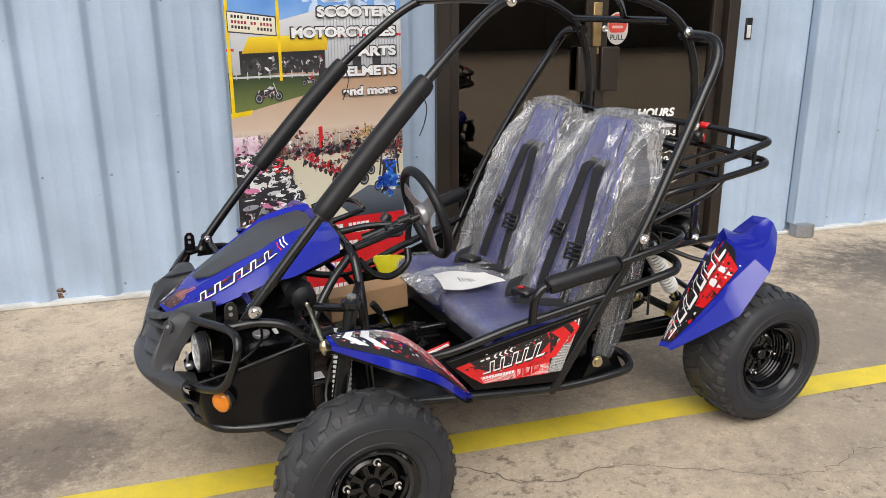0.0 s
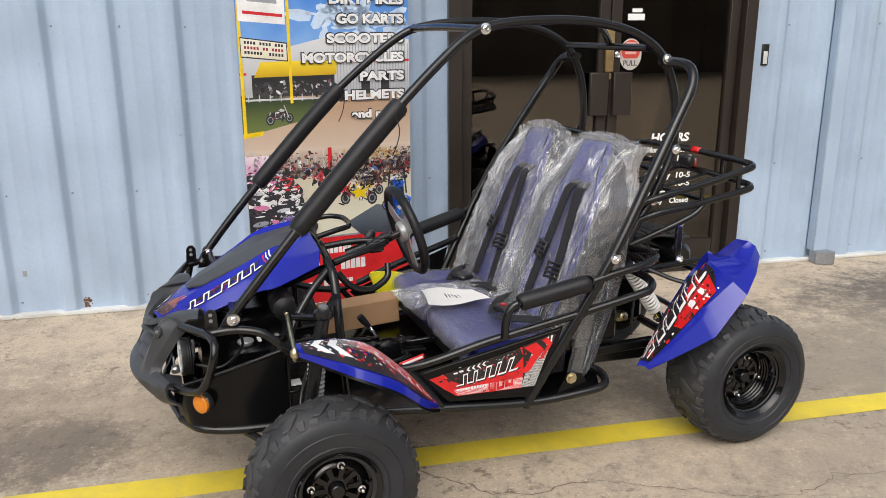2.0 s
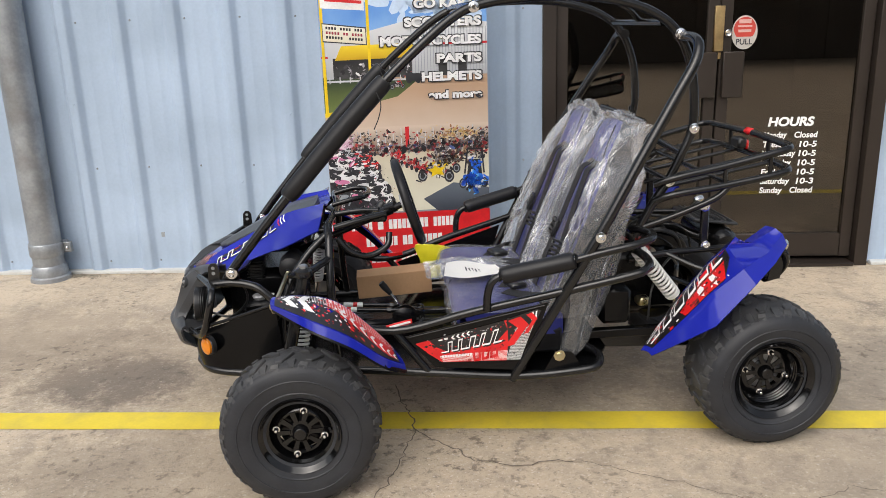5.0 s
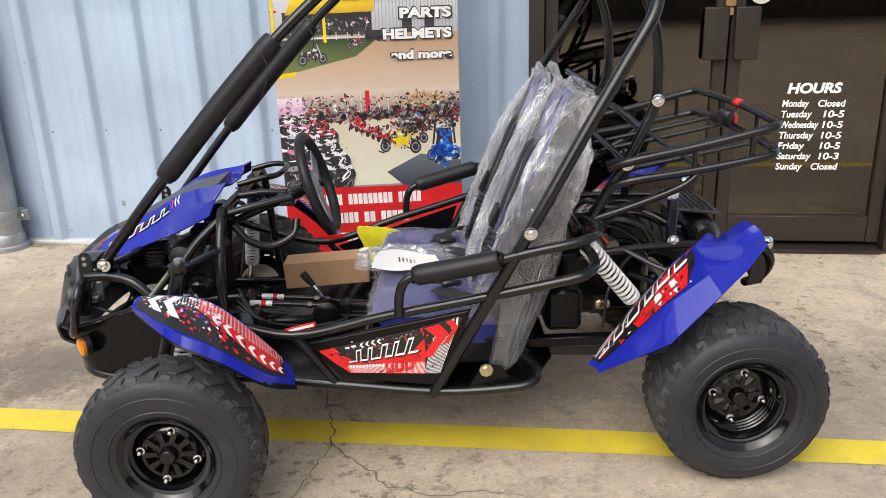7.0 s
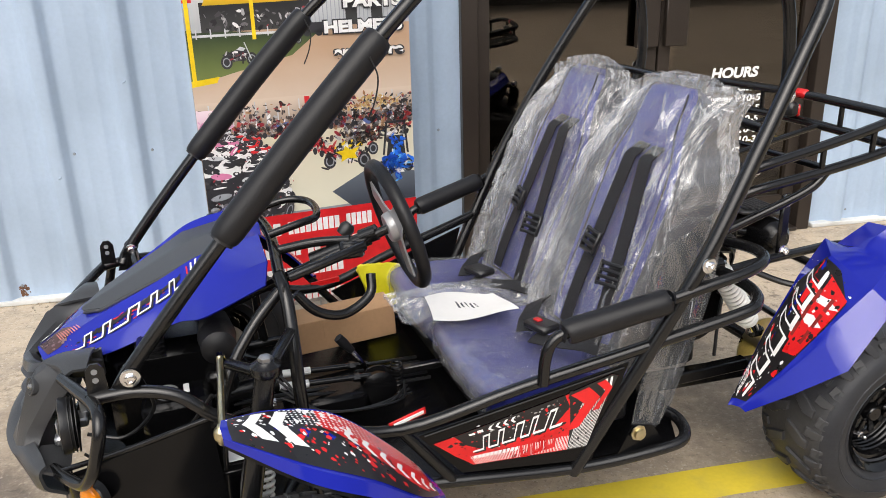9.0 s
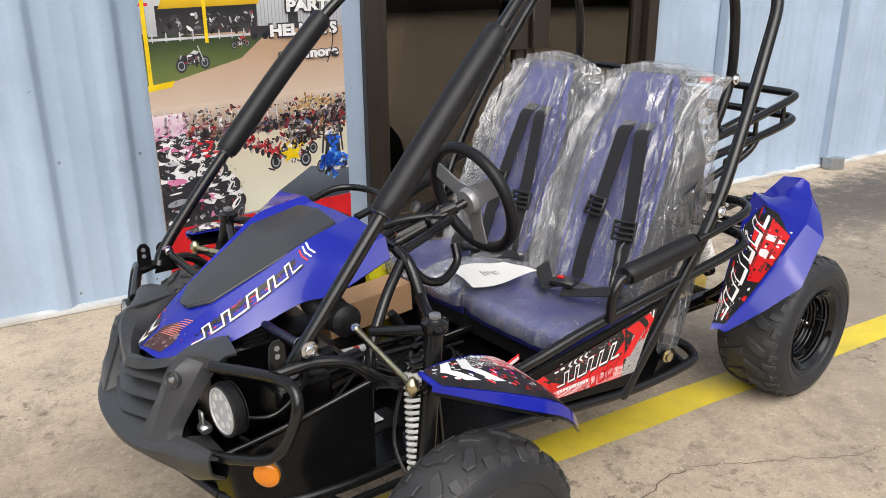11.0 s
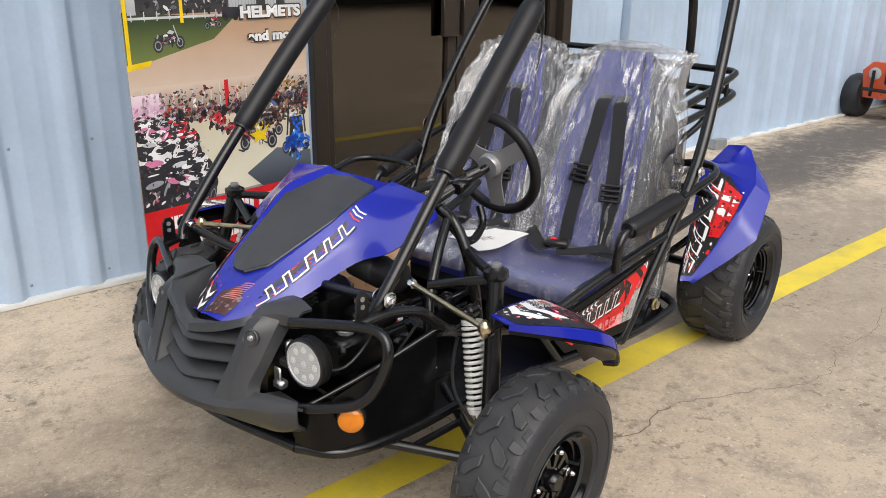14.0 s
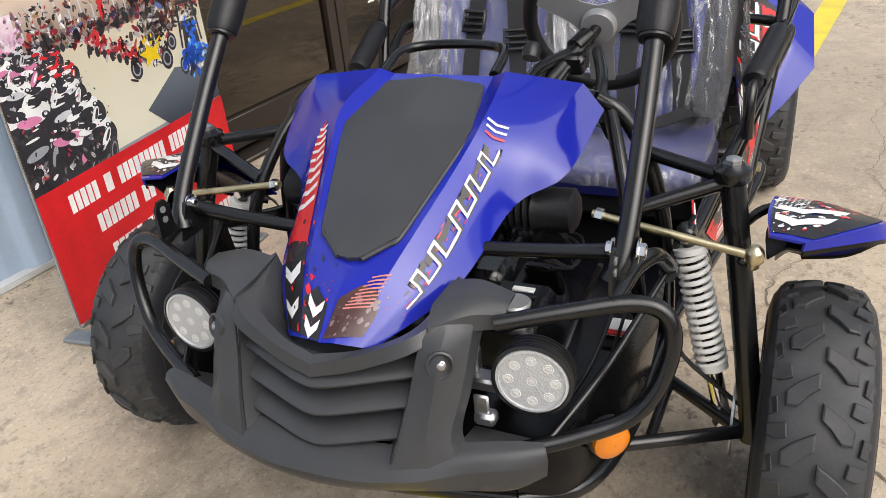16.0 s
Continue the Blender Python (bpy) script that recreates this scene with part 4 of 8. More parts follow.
for x, z, q, ink in ((0.155, 1.02, 0.085, "silver"), (0.33, 1.075, 0.05, "red")):
    ring_wheel(x - 0.45 * q, z, 0.27 * q)
    ring_wheel(x + 0.5 * q, z + 0.08 * q, 0.26 * q)
    flat("printed_cruiser", [[(x - 0.6 * q, z + 0.3 * q), (x - 0.2 * q, z + 0.02 * q), (x + 0.25 * q, z + 0.02 * q), (x + 0.4 * q, z + 0.45 * q), (x + 0.05 * q, z + 0.5 * q), (x - 0.3 * q, z + 0.38 * q)]], "dark")
    flat("printed_cruiser_part", scraps(44, about(x, z + 0.2 * q, 0.24 * q, 0.14 * q), 0.1 * q, 0.35), ENGINE)
    flat("printed_cruiser_tank", [[(x - 0.05 * q, z + 0.46 * q), (x + 0.1 * q, z + 0.58 * q), (x + 0.3 * q, z + 0.5 * q), (x + 0.2 * q, z + 0.4 * q)], [(x + 0.46 * q, z + 0.08 * q), (x + 0.5 * q, z + 0.1 * q), (x + 0.28 * q, z + 0.75 * q), (x + 0.24 * q, z + 0.74 * q)]], ink)
flat("printed_truck", [rect(0.37, 1.1, 0.44, 1.135), disc(0.385, 1.1, 0.012), disc(0.425, 1.1, 0.012)], "dark")
# showroom
flat("printed_wall", [rect(0.001, 0.47, BW - 0.001, 0.885)], tone("floor_fade", (0.72, 0.69, 0.55), (0.6, 0.54, 0.4), 0.5, 0.78, 0.1))
flat("printed_back_wall", [rect(0.001, 0.76, BW - 0.001, 0.89)], tone("back_fade", (0.28, 0.21, 0.17), (0.62, 0.5, 0.4), 0.79, 0.88, 0.08))
flat("printed_racking", [rect(x, 0.79, x + 0.004, 0.87 + 0.012 * math.sin(x * 40)) for x in np.arange(0.04, 0.74, 0.037)], "silver")
flat("printed_shelf_clutter", scraps(260, over(0.0, BW, 0.8, 0.868), 0.009), CROWD)
flat("printed_shelf_clutter", scraps(120, about(0.6, 0.84, 0.06, 0.018), 0.009), medley("goods", [(0, (0.5, 0.33, 0.12)), (0.4, (0.3, 0.14, 0.06)), (0.7, (0.65, 0.5, 0.25)), (0.9, K)]))
flat("printed_pink_wall", [rect(0.001, 0.77, 0.1, 0.865)], tone("pink_fade", (0.55, 0.3, 0.42), (0.8, 0.66, 0.72), 0.77, 0.86, 0.05))
flat("printed_pink_clutter", scraps(60, over(0.0, 0.12, 0.77, 0.86), 0.011), PINKS)
flat("printed_red_banner", [rect(0.357, 0.77, 0.375, 0.885)], "red")
flat("printed_back_machine", scraps(420, lambda: (lambda x: (x, 0.772 + 0.03 * x + rnd.gauss(0, 0.014)))(rnd.uniform(0.1, BW)), 0.012), CROWD)
flat("printed_back_wheel", [disc(rnd.uniform(0.16, 0.74), rnd.uniform(0.755, 0.785), 0.011, 10, 0.7) for _ in range(34)], "dark")
for k in range(7):
    x, z = 0.3 + 0.022 * k, 0.752 - 0.012 * k
    flat("printed_red_machine", scraps(20, about(x, z, 0.011, 0.012), 0.011), medley("red_row", [(0, (0.55, 0.03, 0.04)), (0.4, K), (0.75, (0.3, 0.03, 0.04)), (0.9, LG)]) if k == 0 else bpy.data.materials["print_red_row"])
    flat("printed_red_wheel", [disc(x - 0.008, z - 0.02, 0.013, 12, 0.6)], "dark")
flat("printed_dark_machine", scraps(150, about(0.55, 0.725, 0.05, 0.02), 0.014) + scraps(90, about(0.69, 0.76, 0.03, 0.025), 0.014), CROWD)
for x, z, r in ((0.43, 0.64, 0.028), (0.555, 0.632, 0.03), (0.465, 0.675, 0.02), (0.59, 0.67, 0.024)):
    ring_wheel(x, z, r)
flat("printed_quad_body", scraps(70, about(0.5, 0.665, 0.035, 0.018), 0.014), ENGINE)
flat("printed_quad_panel", [[(0.452, 0.672), (0.475, 0.655), (0.47, 0.632), (0.495, 0.645), (0.53, 0.64), (0.522, 0.66), (0.54, 0.684), (0.505, 0.675), (0.488, 0.692), (0.48, 0.675)]] + scraps(10, about(0.5, 0.69, 0.025, 0.01), 0.009), "yellow")
flat("printed_mat", [[(0.43, 0.525), (0.575, 0.6), (BW - 0.001, 0.565), (BW - 0.001, 0.46), (0.5, 0.46)]], tone("mat_fade", (0.05, 0.06, 0.08), (0.12, 0.14, 0.17), 0.47, 0.58, 0.05))
flat("printed_kart_cage", [[(0.625, 0.64), (0.64, 0.765), (0.648, 0.765), (0.633, 0.64)], [(0.725, 0.64), (0.715, 0.765), (0.707, 0.765), (0.717, 0.64)], rect(0.64, 0.757, 0.715, 0.765), [(0.635, 0.6), (0.715, 0.6), (0.705, 0.71), (0.65, 0.71)]], "dark")
for x in (0.62, 0.727):
    ring_wheel(min(x, 0.722), 0.592, 0.026, 0.7)
flat("printed_kart_body", scraps(90, about(0.675, 0.6, 0.026, 0.02), 0.015), medley("kart_blue", [(0, (0.01, 0.07, 0.5)), (0.35, (0.02, 0.16, 0.75)), (0.65, (0.12, 0.42, 0.85)), (0.8, K), (0.94, W)]))
flat("printed_kart_seat", scraps(30, about(0.675, 0.675, 0.018, 0.02), 0.013), bpy.data.materials["print_kart_blue"])
# close row of machines, nearest last
flat("printed_row_shade", [[(0.001, 0.462), (0.24, 0.462), (0.275, 0.53), (0.2, 0.66), (0.13, 0.74), (0.001, 0.78)]], "brown")


def sport_bike(x, z, q, body, second):
    """A printed motorcycle seen from its front quarter: wheels, engine, fairing, screen and glints."""
    turn = rnd.uniform(-0.35, 0.1)

    def at(points):
        out = []
        for a, b in points:
            out.append((min(max(x + q * (a * math.cos(turn) - b * math.sin(turn)), 0.002), BW - 0.002), max(z + q * (a * math.sin(turn) + b * math.cos(turn)), 0.462)))
        return out

    def oval(a, b, ra, rb, n=18, lean=0.0):
        return at([(a + ra * math.cos(6.2832 * k / n) + lean * rb * math.sin(6.2832 * k / n), b + rb * math.sin(6.2832 * k / n)) for k in range(n)])
    flat("printed_bike_shade", [oval(0.0, -0.02, 0.5, 0.42, 22, 0.3)], "dark")
    flat("printed_bike_tyre", [oval(0.36, -0.3, 0.13, 0.3, 20, 0.15)], ENGINE)
    flat("printed_bike_rim", [oval(0.37, -0.3, 0.08, 0.2, 16, 0.15)], "grey")
    flat("printed_bike_hub", [oval(0.375, -0.3, 0.06, 0.16, 16, 0.15)], "dark")
    flat("printed_bike_engine", [[(a, max(b, 0.463)) for a, b in poly] for poly in scraps(40, about(x - 0.05 * q, z - 0.1 * q, 0.2 * q, 0.14 * q), 0.07 * q)], ENGINE)
    flat("printed_bike_fairing", [oval(0.06, 0.3, 0.3, 0.16, 20, 0.6), oval(0.2, 0.02, 0.1, 0.2, 16, 0.5), oval(-0.34, 0.22, 0.2, 0.08, 16, 0.5)], body)
    flat("printed_bike_panel", [oval(0.0, 0.2, 0.2, 0.07, 14, 0.7), oval(0.24, 0.05, 0.04, 0.13, 12, 0.5)], second)
    flat("printed_bike_screen", [oval(0.14, 0.46, 0.12, 0.09, 14, 0.4), oval(-0.2, 0.3, 0.16, 0.07, 14, 0.3), oval(0.28, 0.27, 0.07, 0.05, 12)], "dark")
    flat("printed_bike_glint", [oval(0.28, 0.28, 0.03, 0.025, 8), oval(0.0, 0.4, 0.13, 0.018, 12, 0.6), oval(0.1, 0.51, 0.06, 0.012, 8, 0.4)], "white")
    flat("printed_bike_trim", [[(a, max(b, 0.463)) for a, b in poly] for poly in scraps(16, about(x, z + 0.15 * q, 0.26 * q, 0.16 * q), 0.035 * q)], ENGINE)


for x, z, q, body, second in ((0.03, 0.775, 0.06, "pink", "silver"), (0.08, 0.765, 0.06, "silver", "dark"), (0.13, 0.755, 0.06, "silver", "red"), (0.17, 0.735, 0.065, "red", "dark"), (0.03, 0.735, 0.09, "white", "pink"),
                           (0.09, 0.72, 0.085, "pink", "white"), (0.16, 0.7, 0.08, "red", "white"), (0.2, 0.69, 0.075, "red", "white"), (0.04, 0.675, 0.12, "white", "silver"), (0.12, 0.66, 0.11, "white", "dark"), (0.19, 0.64, 0.1, "white", "silver"),
                           (0.05, 0.6, 0.17, "white", "pink"), (0.15, 0.585, 0.14, "dark", "silver"), (0.22, 0.575, 0.12, "white", "dark"), (0.05, 0.525, 0.17, "dark", "grey"), (0.16, 0.515, 0.14, "pink", "white"), (0.235, 0.52, 0.12, "white", "dark")):
    sport_bike(x, z, q, body, second)
# address strip, its writing shown as bars only
flat("printed_strip", [[(0, 0.118), (BW, 0.118), (BW, 0.459), (0, 0.468)]], "strip")


def bars(words, x, z, h, gap=0.022):
    """Lines of writing as plain upright bars."""
    polys = []
    for w in words:
        n = max(1, round(w / 0.022))
        for k in range(n):
            a = x + w * k / n
            polys.append(rect(a + 0.0015, z, a + w / n - 0.0025, z + h))
        x += w + gap
    flat("printed_bar", polys, "white")


bars((0.1, 0.03, 0.19, 0.1), 0.085, 0.385, 0.048)
bars((0.15, 0.05, 0.12), 0.15, 0.3, 0.048)
bars((0.12, 0.14), 0.17, 0.215, 0.04)
bars((0.62,), 0.06, 0.115, 0.035)
# product list
for k, (word, w) in enumerate((("DIRT BIKES", 0.33), ("GO KARTS", 0.30), ("SCOOTERS", 0.345), ("MOTORCYCLES", 0.455), ("PARTS", 0.205), ("HELMETS", 0.275), ("and more", 0.245))):
    z = 1.512 - 0.0835 * k
    h = 0.043 if word != "and more" else 0.038
    lettering("word_shadow", word, pose(BW - 0.028 - w - 0.006, -0.0062, z - 0.005, 90), w + 0.012, h + 0.01, PR["dark"], ban, 0.085, 0, 0.0003)["kind"] = "stuff"
    lettering("word", word, pose(BW - 0.028 - w, -0.0068, z, 90), w, h, PR["white"], ban, 0.05, 0, 0.0003)["kind"] = "stuff"


# ---- the go-kart ----
KART = pose(0.769, 2.742, 0, 0, 0, 8.3)
kart = thing("go_kart", KART, "blue and black two-seat off-road go-kart, new, seats still in film wrap", "go-kart")


def side(points, s):
    """Points given for the right side, moved to side s."""
    return [(p[0], p[1] * s, p[2]) for p in points]


def bar(name, points, r=0.0145, label="", material=None, parent=None, smooth=True, n=12):
    return part(name, Geo().tube(points, r, n, smooth), material or STEEL, parent or kart, label)


def knob_bolt(p, axis, r=0.011, parent=None):
    """A flanged bolt head with washer, pointing along axis."""
    q = Vector(axis).to_track_quat("Z", "Y").to_matrix().to_4x4()
    m = Matrix.Translation(p) @ q
    g = Geo().lathe([(r * 1.5, 0), (r * 1.5, 0.002), (r * 1.2, 0.003)], m, 16)
    g.lathe([(r * 0.95, 0.002), (r * 0.95, 0.009), (r * 0.7, 0.011), (r * 0.45, 0.011), (r * 0.4, 0.007)], m, 6)
    return part("bolt", g, CHROME, parent or kart, "bright bolt head")


# frame
for s in (-1, 1):
    pillar = bar("pillar", side([(-0.292, 0.352, 0.60), (-0.268, 0.366, 0.64), (-0.165, 0.368, 0.765), (-0.06, 0.365, 0.885), (0.09, 0.362, 1.05), (0.23, 0.355, 1.195), (0.36, 0.33, 1.31), (0.455, 0.31, 1.382), (0.53, 0.30, 1.413), (0.66, 0.297, 1.43), (0.85, 0.296, 1.43), (1.0, 0.296, 1.405), (1.1, 0.296, 1.362), (1.16, 0.296, 1.306), (1.2, 0.296, 1.22), (1.218, 0.296, 1.12), (1.2175, 0.297, 1.016), (1.185, 0.298, 0.93), (1.146, 0.294, 0.845), (1.10, 0.29, 0.77), (1.04, 0.288, 0.66)], s), 0.0145, "black steel roof bar")
    part("pillar_pad", Geo().tube(side([(-0.07, 0.3652, 0.873), (-0.06, 0.365, 0.885), (0.09, 0.362, 1.05), (0.225, 0.3555, 1.19), (0.235, 0.355, 1.2)], s), [0.02, 0.029, 0.029, 0.029, 0.02], 16), FOAM, kart, "black foam sleeve")
    for a, b in (((-0.078, 0.3655, 0.865), (-0.06, 0.365, 0.886)), ((0.222, 0.3555, 1.187), (0.24, 0.354, 1.204))):
        part("tape_band", Geo().tube(side([a, b], s), 0.0235, 14), BUCKLE, kart)
    bar("roll_hoop", side([(0.60, 0.462, 0.262), (0.612, 0.47, 0.285), (0.735, 0.497, 0.51), (0.858, 0.518, 0.735), (0.98, 0.5, 0.95), (1.09, 0.472, 1.13), (1.15, 0.452, 1.225), (1.172, 0.425, 1.275), (1.175, 0.38, 1.298), (1.17, 0.3, 1.302), (1.166, 0.27, 1.302)], s), 0.0165)
    knob_bolt((0.857, s * 0.536, 0.733), (0, s, 0))
    knob_bolt((-0.266, s * 0.383, 0.637), (0, s, 0), 0.012)
    knob_bolt((-0.266, s * 0.35, 0.637), (0, -s, 0), 0.010)
    knob_bolt((1.157, s * 0.313, 1.311), (0, s, 0))
    knob_bolt((0.514, s * 0.318, 1.408), (0, s, 0))
    knob_bolt((1.2175, s * 0.314, 1.016), (0, s, 0))
    knob_bolt((1.146, s * 0.311, 0.845), (0, s, 0))
    bar("upper_rail", side([(-0.137, 0.406, 0.53), (0.02, 0.4, 0.475), (0.225, 0.41, 0.424), (0.48, 0.452, 0.49), (0.742, 0.497, 0.553), (0.95, 0.533, 0.606), (1.0, 0.525, 0.618), (1.03, 0.48, 0.625), (1.035, 0.40, 0.63), (1.02, 0.3, 0.63)], s), 0.0135)
    bar("lower_rail", side([(-0.42, 0.25, 0.302), (-0.36, 0.335, 0.298), (-0.2, 0.372, 0.292), (0.075, 0.385, 0.289), (0.336, 0.427, 0.28), (0.61, 0.468, 0.268), (0.8, 0.5, 0.288), (0.868, 0.495, 0.3), (0.885, 0.44, 0.315), (0.85, 0.38, 0.325)], s), 0.0135)
    bar("panel_post", side([(0.225, 0.41, 0.424), (0.336, 0.427, 0.28)], s), 0.012)
    bar("arm_rail", side([(0.518, 0.474, 0.50), (0.522, 0.474, 0.555), (0.536, 0.474, 0.592), (0.572, 0.478, 0.612), (0.7, 0.5, 0.641), (0.772, 0.512, 0.657), (0.86, 0.528, 0.682), (0.96, 0.535, 0.703), (1.02, 0.51, 0.712), (1.045, 0.45, 0.712), (1.045, 0.36, 0.70), (1.03, 0.29, 0.69)], s), 0.0125)
    part("armrest_pad", Geo().tube(side([(0.566, 0.477, 0.61), (0.575, 0.478, 0.613), (0.67, 0.495, 0.634), (0.772, 0.512, 0.657), (0.782, 0.514, 0.66)], s), [0.018, 0.0275, 0.0275, 0.0275, 0.018], 16), FOAM, kart, "black foam armrest sleeve")
    # front end tubes
    bar("front_brace", side([(-0.425, 0.30, 0.425), (-0.3, 0.355, 0.475), (-0.137, 0.406, 0.538)], s), 0.0055)
    bar("shoulder_bar", side([(-0.345, 0.362, 0.596), (-0.3, 0.37, 0.602), (-0.25, 0.378, 0.603), (-0.19, 0.395, 0.59), (-0.137, 0.406, 0.545), (-0.08, 0.405, 0.505)], s), 0.0125)
    bar("bumper_guard", side([(-0.40, 0.225, 0.582), (-0.365, 0.31, 0.592), (-0.333, 0.385, 0.597), (-0.325, 0.428, 0.585), (-0.333, 0.442, 0.545), (-0.352, 0.428, 0.485), (-0.375, 0.395, 0.445), (-0.41, 0.33, 0.425), (-0.44, 0.27, 0.415)], s), 0.0118)
    bar("dash_post", side([(0.03, 0.26, 0.742), (0.035, 0.302, 0.715), (0.035, 0.345, 0.64), (0.035, 0.372, 0.54), (0.04, 0.385, 0.4), (0.05, 0.385, 0.295)], s), 0.0135)
    bar("front_post", side([(0.025, 0.285, 0.72), (-0.04, 0.315, 0.66), (-0.1, 0.345, 0.57), (-0.125, 0.365, 0.45), (-0.13, 0.37, 0.3)], s), 0.012)
    # pillar foot gusset and mounting tab
    part("gusset", Geo().prism([(-0.035, 0), (0.03, 0), (0.018, 0.055), (-0.012, 0.06)], 0.006, Matrix.Translation((-0.27, s * 0.352, 0.585)) @ pose(0, 0, 0, 90)), STEEL, kart)
    tab = part("mount_tab", Geo().prism([(-0.018, 0), (0.018, 0), (0.017, 0.05), (0.008, 0.062), (-0.006, 0.062), (-0.015, 0.05)], 0.005, Matrix.Translation((-0.325, s * 0.36, 0.605)) @ pose(0, 0, 0, 90, 0, 0)), STEEL, kart, "upright tab with two holes")
    for z in (0.635, 0.652):
        part("hole", Geo().lathe([(0.0055, 0), (0.0055, 0.008)], Matrix.Translation((-0.325, s * 0.36 + 0.0015, z)) @ pose(0, 0, 0, 90), 12), PIPE, tab)
bar("roof_crossbar", [(1.12, -0.262, 1.345), (1.12, 0, 1.345), (1.12, 0.262, 1.345)], 0.012)
bar("roof_crossbar", [(0.50, -0.30, 1.408), (0.50, 0, 1.412), (0.50, 0.30, 1.408)], 0.012)
bar("roof_brace", [(0.86, -0.268, 1.43), (0.95, -0.2, 1.425), (1.05, -0.1, 1.395), (1.12, -0.03, 1.35)], 0.011)
bar("rear_crossbar", [(1.185, -0.29, 0.935), (1.18, 0, 0.95), (1.185, 0.29, 0.935)], 0.012)
bar("rear_crossbar", [(1.03, -0.3, 0.66), (1.03, 0, 0.655), (1.03, 0.3, 0.66)], 0.0125)
bar("seat_crossbar", [(1.075, -0.24, 1.035), (1.075, 0.24, 1.035)], 0.010)
bar("nose_crossbar", [(-0.262, -0.358, 0.63), (-0.25, -0.2, 0.608), (-0.25, 0, 0.6), (-0.25, 0.2, 0.608), (-0.262, 0.358, 0.63)], 0.011)
bar("dash_crossbar", [(0.032, -0.26, 0.742), (0.05, 0, 0.75), (0.032, 0.26, 0.742)], 0.0125)
bar("nose_bar", [(-0.42, -0.25, 0.302), (-0.46, 0, 0.31), (-0.42, 0.25, 0.302)], 0.0125)
bar("grab_loop", [(0.04, -0.085, 0.772), (0.11, -0.08, 0.788), (0.15, -0.055, 0.79), (0.165, 0.02, 0.79), (0.155, 0.095, 0.788), (0.11, 0.125, 0.786), (0.04, 0.125, 0.77)], 0.009)
bar("dash_loop", [(0.06, -0.265, 0.70), (0.1, -0.27, 0.655), (0.16, -0.26, 0.635), (0.22, -0.24, 0.66), (0.23, -0.22, 0.70)], 0.0105)
bar("dash_loop", [(0.05, -0.13, 0.75), (0.13, -0.14, 0.76), (0.2, -0.17, 0.765)], 0.0105)
bar("dash_loop", [(0.05, -0.26, 0.735), (0.12, -0.25, 0.75), (0.22, -0.22, 0.765)], 0.0105)

# floor and side panels
g = Geo().prism([(-0.4, -0.2), (-0.34, -0.312), (-0.1, -0.37), (0.1, -0.375), (0.6, -0.455), (0.86, -0.48), (0.95, -0.3), (0.95, 0.3), (0.86, 0.48), (0.6, 0.455), (0.1, 0.375), (-0.1, 0.37), (-0.34, 0.312), (-0.4, 0.2)], 0.008, pose(0, 0, 0.272))
part("floor_pan", g, PAN, kart, "glossy black steel floor pan")


def panel_face(s):
    c = [(0.262, 0.404), (0.708, 0.522), (0.636, 0.293), (0.352, 0.301)]

    def fn(a, b):
        x = (1 - b) * ((1 - a) * c[0][0] + a * c[1][0]) + b * ((1 - a) * c[3][0] + a * c[2][0])
        z = (1 - b) * ((1 - a) * c[0][1] + a * c[1][1]) + b * ((1 - a) * c[3][1] + a * c[2][1])
        return (x, s * (0.416 + 0.175 * (x - 0.255)), z)
    return fn


def slab(x, y, w, h, lean):
    """A leaning block, as lettering shows from afar."""
    return [(x + lean, y), (x + w + lean, y), (x + w, y + h), (x, y + h)]


def word_blocks(x, y, w, h, n, lean, gap=0.18):
    return [slab(x + w * k / n, y, w / n * (1 - gap), h, lean) for k in range(n)]


def plain_marks(lean=0.05, thick=0.13):
    """A leaning stepped wave of uneven steps in 0..1 by 0..1: a maker's mark as one plain shape."""
    out = []

    def stroke(x0, x1, y0, y1):
        out.append([(x0 + lean * (1 - y0), y0), (x1 + lean * (1 - y0), y0), (x1 + lean * (1 - y1), y1), (x0 + lean * (1 - y1), y1)])
    x = 0.0
    for k, w in enumerate((0.11, 0.06, 0.1, 0.05, 0.13, 0.07, 0.09, 0.05, 0.12, 0.06, 0.16)):
        y = 0.0 if k % 2 else 1 - thick
        stroke(x, x + w + 0.014, y, y + thick)
        if k:
            stroke(x, x + 0.014, thick, 1 - thick)
        x += w
    return out


def hatch(s0, s1, t0, t1, n, width, lean=0.0):
    """Fine parallel printed lines."""
    d = (s1 - s0) / n
    return [[(s0 + d * k + lean, t0), (s0 + d * (k + width) + lean, t0), (s0 + d * (k + width), t1), (s0 + d * k, t1)] for k in range(n)]


def ragged(seed, x0, x1, y0, y1, n):
    """Broken blocks side by side with uneven ends."""
    r = random.Random(seed)
    d = (x1 - x0) / n
    return [[(x0 + d * k + 0.02, y0 + 0.25 * r.random()), (x0 + d * (k + 1.05) + 0.02, y0 + 0.25 * r.random()), (x0 + d * (k + 1.05), y1 - 0.2 * r.random()), (x0 + d * k, y1 - 0.2 * r.random())] for k in range(n)]


def arrow(s, t, w, h):
    """Two leaning blocks that meet in a point."""
    return [[(s + w, t), (s + 2 * w, t), (s + w, t + h / 2), (s, t + h / 2)], [(s, t + h / 2), (s + w, t + h / 2), (s + 2 * w, t + h), (s + w, t + h)]]


def prints(name, geo, material, parent, label=""):
    """Printed shapes of one sticker, one part."""
    ob = part(name, geo, material, parent, label)
    ob["kind"] = "stuff"
    return ob


